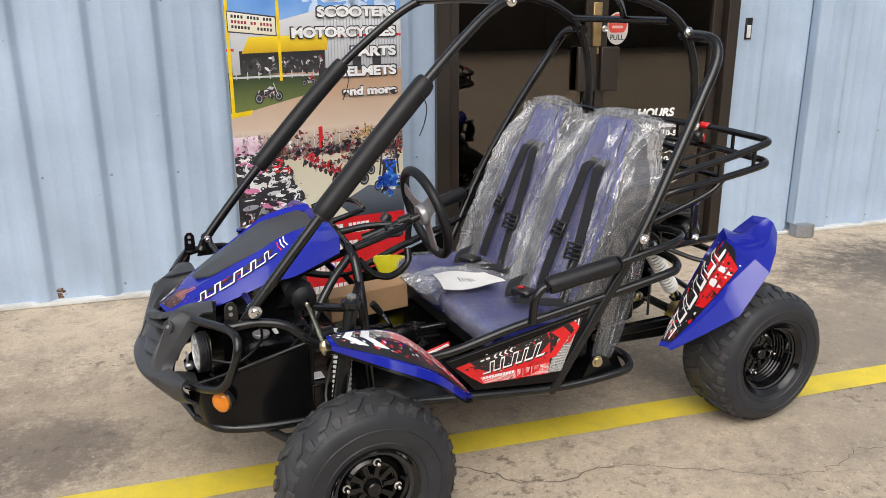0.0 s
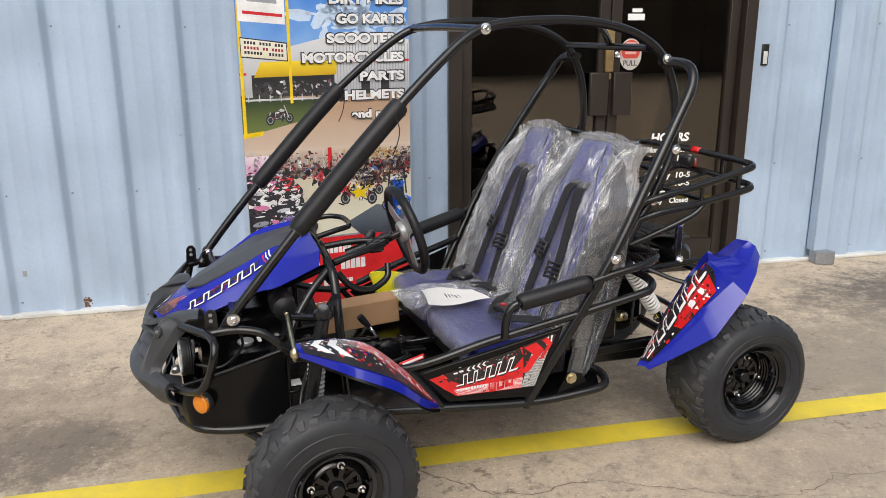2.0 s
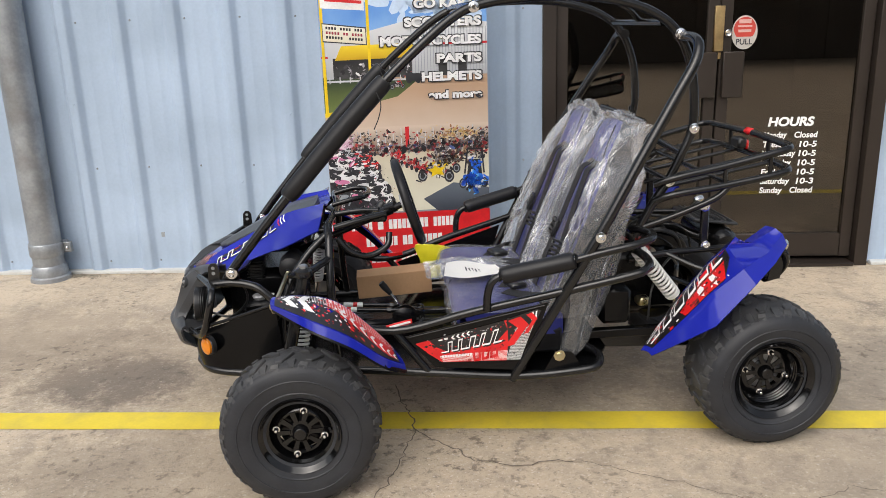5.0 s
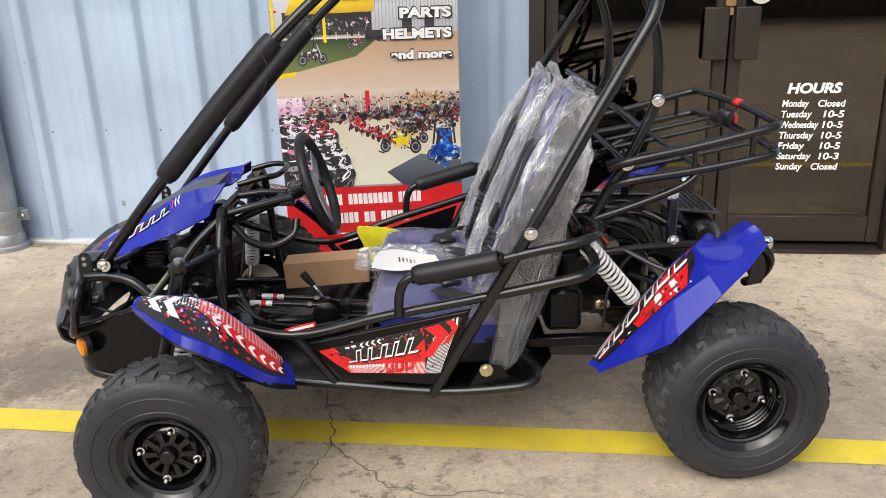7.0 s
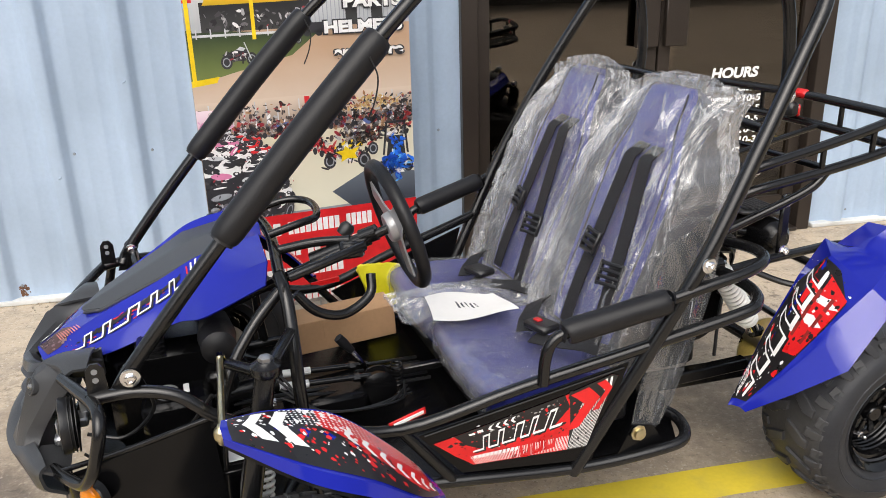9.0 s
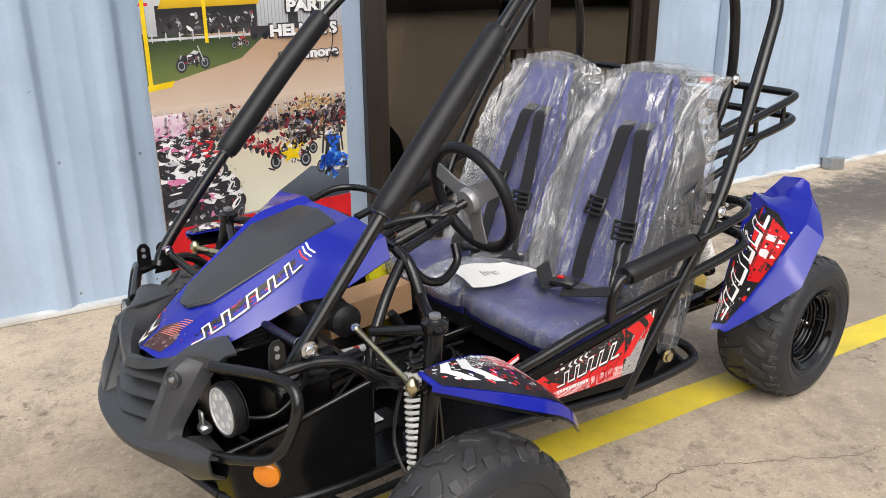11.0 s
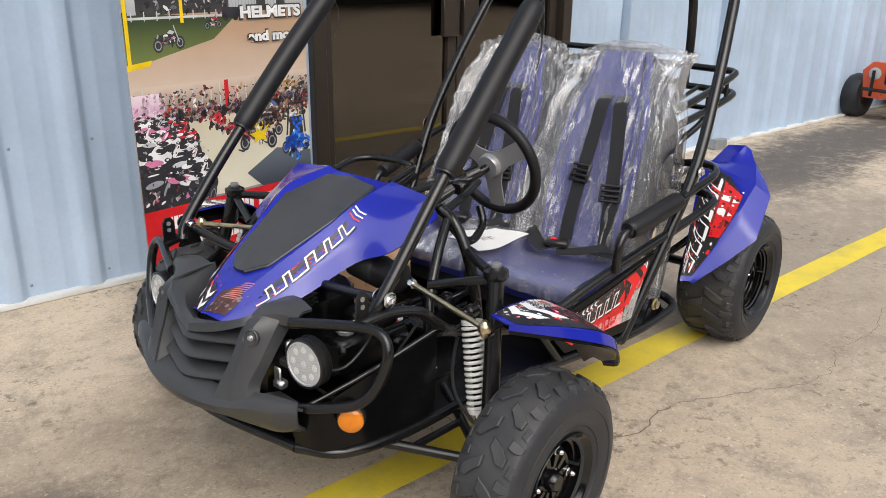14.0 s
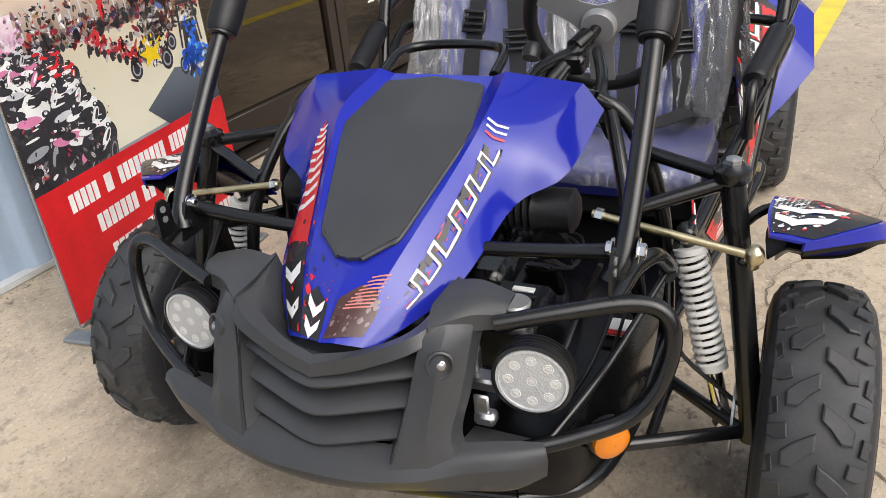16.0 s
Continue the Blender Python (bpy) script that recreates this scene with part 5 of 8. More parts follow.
def on_face(fn, s0, s1, t0, t1, h0, h1):
    """A slanting strip of a face: a runs from s0 to s1, b down from t with the height h."""
    return lambda a, b: fn(s0 + (s1 - s0) * a, t0 + (t1 - t0) * a + (h0 + (h1 - h0) * a) * b)


def splatter(seed, n, x0, x1, y0, y1, size, ratio=1.0):
    r = random.Random(seed)
    out = []
    for _ in range(n):
        x, y = r.uniform(x0, x1), r.uniform(y0, y1)
        k, q = r.choice((5, 6, 7)), size * (0.25 + r.random() ** 2)
        out.append([(x + q * (0.5 + 0.6 * r.random()) * math.cos(6.283 * i / k), y + ratio * q * (0.5 + 0.6 * r.random()) * math.sin(6.283 * i / k)) for i in range(k)])
    return out


for s in (-1, 1):
    fn = panel_face(s)
    panel = part("side_panel", Geo().sheet(fn, 6, 4, 0.004 * s), PAN, kart, "black steel side panel")
    up = -0.0016 if s < 0 else 0.0016
    part("panel_crease", Geo().tube([Vector(fn(a, 0.03)) + Vector((0, s * 0.002, 0)) for a in (0.02, 0.5, 0.98)], 0.0025, 6), PAN, panel)
    part("decal", Geo().flat_on(fn, [[(0.02, 0.24), (0.3, 0.19), (0.72, 0.13), (0.93, 0.06), (0.965, 0.1), (0.905, 0.84), (0.12, 0.84), (0.06, 0.6)]], up), RED, panel, "red printed panel graphic")
    prints("decal_print", Geo().flat_on(fn, [[(0.13, 0.22), (0.4, 0.17), (0.7, 0.13), (0.74, 0.3), (0.66, 0.5), (0.4, 0.53), (0.22, 0.56), (0.16, 0.44)], [(0.72, 0.12), (0.93, 0.06), (0.965, 0.1), (0.905, 0.84), (0.78, 0.84), (0.76, 0.5)]], up * 1.25), BLACKD, panel)
    prints("decal_print", Geo().flat_on(fn, splatter(3, 60, 0.06, 0.78, 0.2, 0.62, 0.018, 1.8), up * 1.35, 3), BLACKD, panel)
    prints("decal_print", Geo().flat_on(fn, splatter(17, 34, 0.2, 0.7, 0.16, 0.4, 0.011, 1.6), up * 1.45, 3), mat("grey_decal", (0.3, 0.3, 0.3), 0.3), panel)
    prints("halftone", Geo().flat_on(fn, hatch(0.14, 0.78, 0.66, 0.83, 62, 0.36), up * 1.4, 1), WHITE, panel)
    prints("halftone", Geo().flat_on(fn, hatch(0.78, 0.92, 0.3, 0.83, 15, 0.4, 0.025), up * 1.4, 2), WHITE, panel)
    prints("decal_print", Geo().flat_on(fn, splatter(5, 44, 0.08, 0.76, 0.56, 0.84, 0.012, 1.8), up * 1.5, 3), DARKRED, panel)
    prints("decal_print", Geo().flat_on(fn, splatter(6, 46, 0.12, 0.95, 0.14, 0.6, 0.01, 1.8), up * 1.55, 3), RED, panel)
    prints("decal_print", Geo().flat_on(fn, splatter(26, 22, 0.72, 0.95, 0.1, 0.84, 0.013, 1.8), up * 1.6, 3), BLACKD, panel)
    for i in range(4):
        prints("chevron", Geo().flat_on(fn, arrow(0.3 + 0.04 * i, 0.215 - 0.008 * i, 0.015, 0.09), up * 1.7, 3), WHITE, panel)
    prints("decal_print", Geo().flat_on(fn, splatter(8, 40, 0.08, 0.95, 0.14, 0.84, 0.006, 1.8) + [slab(0.91, 0.09, 0.014, 0.13, -0.012), slab(0.937, 0.085, 0.012, 0.13, -0.012), slab(0.2, 0.25, 0.03, 0.035, 0.0), slab(0.245, 0.235, 0.03, 0.045, 0.0)], up * 1.6, 3), WHITE, panel)
    prints("decal_arrow", Geo().flat_on(fn, [[(0.73, 0.15), (0.82, 0.12), (0.9, 0.28), (0.82, 0.31)], [(0.82, 0.31), (0.9, 0.28), (0.82, 0.58), (0.74, 0.6)], [(0.86, 0.11), (0.9, 0.095), (0.955, 0.21), (0.92, 0.225)], [(0.92, 0.225), (0.955, 0.21), (0.915, 0.42), (0.88, 0.42)]], up * 1.75, 3), RED, panel)
    word = on_face(fn, 0.17, 0.72, 0.36, 0.24, 0.235, 0.26)
    prints("wordmark_shadow", Geo().flat_on(on_face(fn, 0.178, 0.728, 0.385, 0.265, 0.235, 0.26), plain_marks(0.06, 0.22), up * 1.8, 2), BLACKD, panel)
    prints("wordmark", Geo().flat_on(word, plain_marks(0.06), up * 2.0, 3), WHITE, panel, "white slanted plain marking")
    prints("wordmark", Geo().flat_on(fn, word_blocks(0.15, 0.655, 0.29, 0.06, 11, 0.012, 0.3), up * 2.0, 3), WHITE, panel)
    prints("model_mark", Geo().flat_on(on_face(fn, 0.45, 0.7, 0.6, 0.52, 0.25, 0.24), [q for k in range(3) for q in ([(0.33 * k + 0.03, 0.0), (0.33 * k + 0.3, 0.0), (0.33 * k + 0.29, 0.24), (0.33 * k + 0.02, 0.24)], [(0.33 * k, 0.76), (0.33 * k + 0.27, 0.76), (0.33 * k + 0.26, 1.0), (0.33 * k - 0.01, 1.0)], [(0.33 * k + 0.01, 0.2), (0.33 * k + 0.08, 0.2), (0.33 * k + 0.06, 0.8), (0.33 * k - 0.01, 0.8)], [(0.33 * k + 0.22, 0.2), (0.33 * k + 0.29, 0.2), (0.33 * k + 0.27, 0.8), (0.33 * k + 0.2, 0.8)])], up * 2.2, 2), RED, panel)
    lab = part("warning_label", Geo().box((0.245, s * 0.401, 0.442), (0.085, 0.004, 0.016), 0.001, pose(0, 0, 0, 0, -9, s * -9)), RED, kart, "small red and white warning label on the rail")
    part("label_text", Geo().box((0.247, s * 0.404, 0.4425), (0.07, 0.003, 0.007), 0.0005, pose(0, 0, 0, 0, -9, s * -9)), WHITE, lab)


# wheels
def wheel(name, u, v, s, R, w, rim_r, dish, label):
    """Off-road wheel; local z points outwards."""
    m = pose(u, v, R - 0.006, 90 * (-s), 0, 0) if s < 0 else pose(u, v, R - 0.006, -90, 0, 0)
    hub = part("wheel", Geo().lathe([(0.001, w * 0.5 - dish + 0.034), (0.017, w * 0.5 - dish + 0.034), (0.021, w * 0.5 - dish + 0.03), (0.024, w * 0.5 - dish + 0.012), (0.034, w * 0.5 - dish + 0.01), (0.034, w * 0.5 - dish), (0.03, -w * 0.5 + 0.02), (0.001, -w * 0.5 + 0.01)], None, 28, False), RIM, kart, label)
    hub.matrix_local = m
    prof = [(rim_r - 0.01, -w * 0.36), (rim_r + 0.012, -w * 0.43), (rim_r + 0.022, -w * 0.465), (rim_r + 0.05, -w * 0.51), (R - 0.055, -w * 0.52), (R - 0.032, -w * 0.485), (R - 0.018, -w * 0.41), (R - 0.011, -w * 0.25), (R - 0.009, 0)]
    prof += [(r, -h) for r, h in prof[-2::-1]]
    g = Geo().lathe(prof, None, 56, False)
    rings = Geo()
    for q in (-1, 1):
        rings.lathe([(R - 0.062, q * w * 0.515), (R - 0.060, q * (w * 0.515 + 0.0025)), (R - 0.057, q * w * 0.515)], None, 56, False)
        rings.lathe([(rim_r + 0.028, q * w * 0.475), (rim_r + 0.031, q * (w * 0.485 + 0.002)), (rim_r + 0.034, q * w * 0.485)], None, 56, False)
    tyre = part("tyre", g, RUBBER, hub, "black knobbly off-road tyre", 50)
    # tread base, its upward-facing brightness painted in by the paler rubber
    band = [(R - 0.0195, -w * 0.43), (R - 0.0165, -w * 0.405), (R - 0.0102, -w * 0.25), (R - 0.0083, 0), (R - 0.0102, w * 0.25), (R - 0.0165, w * 0.405), (R - 0.0195, w * 0.43)]
    part("tread_band", Geo().lathe(band, None, 56, False), TREAD, tyre, "tread base in rubber lightened for sky light", 50)
    part("sidewall_ring", rings, RUBBER, tyre, "", 50)["kind"] = "stuff"
    g = Geo()
    N = 17
    shapes = [
        [(-0.085, 0.015), (0.02, 0.01), (0.07, 0.1), (0.15, 0.2), (0.15, 0.3), (0.06, 0.31), (-0.01, 0.2)],
        [(0.09, 0.37), (0.2, 0.345), (0.23, 0.42), (0.235, 0.49), (0.12, 0.495), (0.105, 0.44)],
        [(-0.12, 0.27), (-0.03, 0.25), (-0.005, 0.36), (-0.02, 0.44), (-0.09, 0.45), (-0.105, 0.38)],
    ]
    for k in range(N):
        for q in (-1, 1):
            base = 2 * math.pi * (k + (0.5 if q > 0 else 0)) / N
            for sh in shapes:
                ring = []
                n = len(sh)
                for lift_r, shrink in ((-0.014, 1.04), (0.0035, 0.96), (0.005, 0.84)):
                    ca = sum(p[0] for p in sh) / n
                    cb = sum(p[1] for p in sh) / n
                    for a, b in sh:
                        a, b = ca + (a - ca) * shrink, cb + (b - cb) * shrink
                        h = b * w * q
                        bb = abs(b)
                        rr = R - 0.005 - (0.01 * (bb / 0.4) ** 2 if bb < 0.4 else 0.01 + (bb - 0.4) * 0.3)
                        ring.append(((rr + lift_r) * math.cos(base + a), (rr + lift_r) * math.sin(base + a), h))
                o = 3 * n
                fs = [tuple(range(2 * n, 3 * n))]
                for l in (0, 1):
                    for i in range(n):
                        j = (i + 1) % n
                        fs.append((l * n + i, l * n + j, (l + 1) * n + j, (l + 1) * n + i))
                g.add(ring, fs)
    part("tread", g, TREAD, tyre, "chunky angled tread lugs", 30)
    out = w * 0.455
    face = w * 0.5 - dish
    g = Geo().lathe([(rim_r + 0.004, -w * 0.42), (rim_r - 0.008, -w * 0.4), (rim_r - 0.02, -w * 0.2), (rim_r - 0.024, face - 0.01), (rim_r - 0.022, face + 0.004), (rim_r - 0.018, out - 0.045), (rim_r - 0.016, out - 0.03), (rim_r - 0.006, out - 0.026), (rim_r - 0.004, out - 0.012), (rim_r + 0.002, out - 0.008), (rim_r + 0.008, out), (rim_r + 0.012, out + 0.003), (rim_r + 0.014, out - 0.002), (rim_r + 0.006, out - 0.02)], None, 56, False)
    part("rim", g, RIM, hub, "gloss black steel rim", 25)
    g = Geo().lathe([(rim_r - 0.021, face - 0.004), (rim_r - 0.03, face + 0.004), (rim_r - 0.04, face + 0.012), (0.069, face + 0.014), (0.062, face + 0.012), (0.062, face + 0.006)], None, 48, False)
    for k in range(10):
        a = 2 * math.pi * k / 10
        part("spoke", Geo().prism([(0.03, -0.0055), (0.066, -0.0085), (0.066, 0.0085), (0.03, 0.0055)], 0.006, pose(0, 0, face + 0.009, 0, 0, math.degrees(a))), RIM, hub)
    part("wheel_disc", g, RIM, hub, "", 25)
    part("brake_plate", Geo().lathe([(0.03, face - 0.012), (0.064, face - 0.012), (0.064, face - 0.016), (0.03, face - 0.016)], None, 32, False), ALU if dish > 0.07 else PAN, hub, "brake plate behind the spokes")
    for k in range(4):
        part("rim_step", Geo().lathe([(rim_r - 0.02 - 0.001 * k, out - 0.052 - 0.012 * k), (rim_r - 0.024 - 0.001 * k, out - 0.049 - 0.012 * k), (rim_r - 0.021 - 0.001 * k, out - 0.046 - 0.012 * k)], None, 48, False), RIM, hub, "", 60)
    bolt_r = 0.07
    for k in range(4):
        a = 2 * math.pi * k / 4 - 0.2
        g = Geo().lathe([(0.011, 0), (0.011, 0.003), (0.0075, 0.004), (0.0075, 0.014), (0.004, 0.018)], pose(bolt_r * math.cos(a), bolt_r * math.sin(a), face + 0.013), 8)
        part("lug_nut", g, CHROME, hub, "bright lug nut")
    part("valve", Geo().lathe([(0.0035, 0), (0.0035, 0.025)], pose(rim_r - 0.024, 0, out - 0.04, 0, 15, 0), 8), BUCKLE, hub)
    return hub


for s in (-1, 1):
    wheel("front_wheel", -0.062, s * 0.632, s, 0.238, 0.152, 0.107, 0.05, "black off-road front wheel")
    wheel("rear_wheel", 1.43, s * 0.458, s, 0.24, 0.225, 0.118, 0.095, "wide black off-road rear wheel")


# suspension and steering
def helix(a, b, r, wire, turns, n=8):
    a, b = Vector(a), Vector(b)
    q = (b - a).to_track_quat("Z", "Y").to_matrix()
    L = (b - a).length
    pts = []
    k = int(turns * 14)
    for i in range(k + 1):
        t = i / k
        x = 2 * math.pi * turns * t
        pts.append(a + q @ Vector((r * math.cos(x), r * math.sin(x), L * t)))
    return Geo().tube(pts, wire, n, False)


def shock(top, bottom, r, turns, wire=0.0052, cover=0.28):
    top, bottom = Vector(top), Vector(bottom)
    d = (bottom - top)
    body = part("shock_absorber", Geo().rod(top, top + d * 0.95, r * 0.42), STEEL, kart, "shock absorber with white coil spring")
    part("coil_spring", helix(top + d * 0.1, top + d * (1 - cover), r, wire, turns), WHITE_SPRING, body, "white coil spring")
    part("damper_tube", Geo().rod(top + d * (1 - cover), top + d * 0.97, r * 0.62, 16), CHROME, body, "bright damper tube")
    for t in (0.08, 1 - cover):
        p = top + d * t
        part("spring_seat", Geo().rod(p - d.normalized() * 0.005, p + d.normalized() * 0.005, r * 1.12, 18), WHITE_SPRING, body)
    for p in (top, bottom):
        g = Geo().lathe([(0.012, -0.016), (0.016, -0.012), (0.016, 0.012), (0.012, 0.016)], Matrix.Translation(p) @ pose(0, 0, 0, 0, 90, 0), 14)
        part("eye", g, STEEL, body)
        part("eye_bolt", Geo().lathe([(0.0075, -0.024), (0.0075, 0.024)], Matrix.Translation(p) @ pose(0, 0, 0, 0, 90, 0), 8), CHROME, body)
    return body


for s in (-1, 1):
    shock((-0.042, s * 0.42, 0.552), (-0.093, s * 0.502, 0.24), 0.0225, 15, 0.0043, 0.3)
    shock((1.025, s * 0.355, 0.645), (1.21, s * 0.302, 0.415), 0.023, 13, 0.0048, 0.2)
    part("kingpin", Geo().rod((-0.035, s * 0.48, 0.655), (-0.135, s * 0.552, 0.24), 0.019, 16), STEEL, kart)
    part("kingpin_cap", Geo().lathe([(0.025, 0), (0.028, 0.004), (0.028, 0.02), (0.02, 0.024), (0.016, 0.028)], pose(-0.035, s * 0.48, 0.645), 20), STEEL, kart)
    part("cap_nut", Geo().lathe([(0.013, 0.0), (0.013, 0.008), (0.008, 0.011)], pose(-0.035, s * 0.48, 0.672), 6), ALU, kart)
    for a, b in (((-0.035, 0.48, 0.648), (0.035, 0.335, 0.655)), ((-0.035, 0.48, 0.645), (-0.09, 0.335, 0.605)), ((-0.13, 0.535, 0.25), (-0.3, 0.27, 0.285)), ((-0.13, 0.535, 0.25), (0.02, 0.29, 0.285))):
        bar("control_arm", side([a, b], s), 0.0115, smooth=False)
    bar("arm_link", side([(-0.215, 0.4, 0.268), (-0.055, 0.41, 0.268)], s), 0.009, smooth=False)
    part("stub_axle", Geo().rod((-0.105, s * 0.54, 0.25), (-0.062, s * 0.64, 0.235), 0.018, 14), STEEL, kart)
    part("brake_disc", Geo().lathe([(0.03, 0), (0.075, 0), (0.075, 0.004), (0.03, 0.004)], pose(-0.062, s * 0.515, 0.233, 90, 0, 0), 32), ALU, kart)
    part("steer_arm", Geo().tube(side([(-0.06, 0.495, 0.52), (-0.1, 0.52, 0.55), (-0.126, 0.524, 0.556)], s), 0.009, 8), STEEL, kart)
    rod_ = part("tie_rod", Geo().rod((-0.104, s * 0.285, 0.604), (-0.126, s * 0.524, 0.57), 0.0065, 10), ZINC, kart, "zinc-plated tie rod")
    part("ball_joint", Geo().lathe([(0.004, -0.024), (0.008, -0.02), (0.009, -0.012), (0.0135, -0.009), (0.0145, 0.0), (0.0125, 0.008), (0.008, 0.012), (0.0065, 0.016)], pose(-0.126, s * 0.524, 0.572), 16), ZINC, rod_, "zinc-plated ball joint")
    part("lock_nut", Geo().rod((-0.1045, s * 0.29, 0.603), (-0.1055, s * 0.302, 0.6013), 0.011, 6), CHROME, rod_)
    prof = [(0.018, 0.0)]
    for k in range(9):
        prof += [(0.023 + 0.0012 * k, 0.012 * k + 0.003), (0.0305 + 0.0012 * k, 0.012 * k + 0.009)]
    prof = [(r, h) for r, h in prof] + [(0.036, 0.115), (0.036, 0.165), (0.026, 0.172), (0.012, 0.176)]
    q = Vector((-0.002, s * 0.175, 0.004)).to_track_quat("Z", "Y").to_matrix().to_4x4()
    part("bellows", Geo().lathe(prof, Matrix.Translation((-0.10, s * 0.09, 0.6)) @ q, 20), FOAM, kart, "ribbed black rubber bellows")
part("steering_rack", Geo().rod((-0.1, -0.1, 0.6), (-0.1, 0.1, 0.6), 0.02, 16).box((-0.09, -0.06, 0.615), (0.06, 0.06, 0.06), 0.008), STEEL, kart)

SW = Vector((0.286, -0.207, 0.795))
tilt = Matrix.Translation(SW) @ Vector((0.957, 0.0, 0.287)).to_track_quat("Z", "Y").to_matrix().to_4x4()
swheel = part("steering_wheel", Geo().tube([tilt @ Vector((0.135 * math.cos(a), 0.135 * math.sin(a), 0.012)) for a in np.linspace(0, 2 * math.pi, 33)[:-1]], 0.0145, 12, True, True, None, 2), FOAM, kart, "black foam-rimmed steering wheel")
for k in range(3):
    a = math.pi / 2 + 2 * math.pi * k / 3 + math.pi
    m = tilt @ pose(0, 0, 0.004, 0, 0, math.degrees(a))
    part("spoke", Geo().prism([(0.015, -0.034), (0.05, -0.024), (0.13, -0.024), (0.13, 0.024), (0.05, 0.024), (0.015, 0.034)], 0.004, m), SATIN, swheel, "brushed metal spoke")
part("hub", Geo().lathe([(0.03, -0.012), (0.034, -0.004), (0.034, 0.01), (0.022, 0.016), (0.015, 0.017)], tilt, 24), SATIN, swheel, "metal hub")
part("hub_nut", Geo().lathe([(0.012, 0.016), (0.012, 0.026), (0.008, 0.028)], tilt, 6), STEEL, swheel)
part("steering_column", Geo().rod(SW, (-0.08, -0.09, 0.62), 0.011, 12).rod((0.24, -0.185, 0.77), (0.12, -0.14, 0.72), 0.017, 14), STEEL, kart)
part("column_bracket", Geo().box((0.2, -0.175, 0.75), (0.05, 0.06, 0.035), 0.006), STEEL, kart)
part("column_clamp", Geo().rod(SW + Vector((-0.03, 0.014, -0.012)), SW + Vector((-0.062, 0.03, -0.026)), 0.018, 16), STEEL, kart)
part("key_switch", Geo().lathe([(0.016, 0), (0.018, 0.02), (0.012, 0.03)], pose(0.2, -0.1, 0.755, 0, 40, 0), 16), BUCKLE, kart)

# hood
HOOD = [
    [(-0.469, 0, 0.559), (-0.466, 0.016, 0.559), (-0.461, 0.034, 0.555), (-0.454, 0.052, 0.55), (-0.446, 0.066, 0.543)],
    [(-0.375, 0, 0.617), (-0.37, 0.03, 0.619), (-0.355, 0.068, 0.626), (-0.338, 0.113, 0.606), (-0.328, 0.143, 0.58)],
    [(-0.21, 0, 0.700), (-0.205, 0.085, 0.702), (-0.2, 0.109, 0.713), (-0.185, 0.157, 0.68), (-0.18, 0.185, 0.642)],
    [(-0.11, 0, 0.748), (-0.11, 0.1, 0.748), (-0.11, 0.125, 0.762), (-0.1, 0.2, 0.724), (-0.122, 0.25, 0.674)],
    [(0.03, 0, 0.774), (0.022, 0.09, 0.776), (0.014, 0.115, 0.787), (0.012, 0.244, 0.772), (0.0, 0.28, 0.734)],
]
PADROWS = [
    [(-0.368, 0, 0.634), (-0.364, 0.016, 0.634)],
    [(-0.325, 0, 0.658), (-0.322, 0.062, 0.652)],
    [(-0.14, 0, 0.751), (-0.138, 0.109, 0.744)],
    [(-0.012, 0, 0.784), (-0.02, 0.085, 0.776)],
]


def hood_face(s):
    k = -1 if s else 1
    return grid_face([[(p[0], p[1] * k, p[2]) for p in row] for row in HOOD])


hood = part("hood", Geo().sheet(hood_face(True), 32, 16, -0.004).sheet(hood_face(False), 32, 16, 0.004), BLUE, kart, "glossy blue plastic hood", 20)
both = grid_face([[(p[0], -p[1], p[2]) for p in r[::-1]] + [tuple(q) for q in r[1:]] for r in PADROWS], False)
part("hood_pad", Geo().sheet(both, 24, 16, 0.016), COWL, hood, "grained matt black hood insert", 14)
part("hood_pad_edge", Geo().tube([both(a, 0) - Vector((0, 0, 0.005)) for a in np.linspace(0.02, 1, 14)], 0.004, 8), COWL, hood)
part("hood_pad_edge", Geo().tube([both(a, 1) - Vector((0, 0, 0.005)) for a in np.linspace(0.02, 1, 14)], 0.004, 8), COWL, hood)
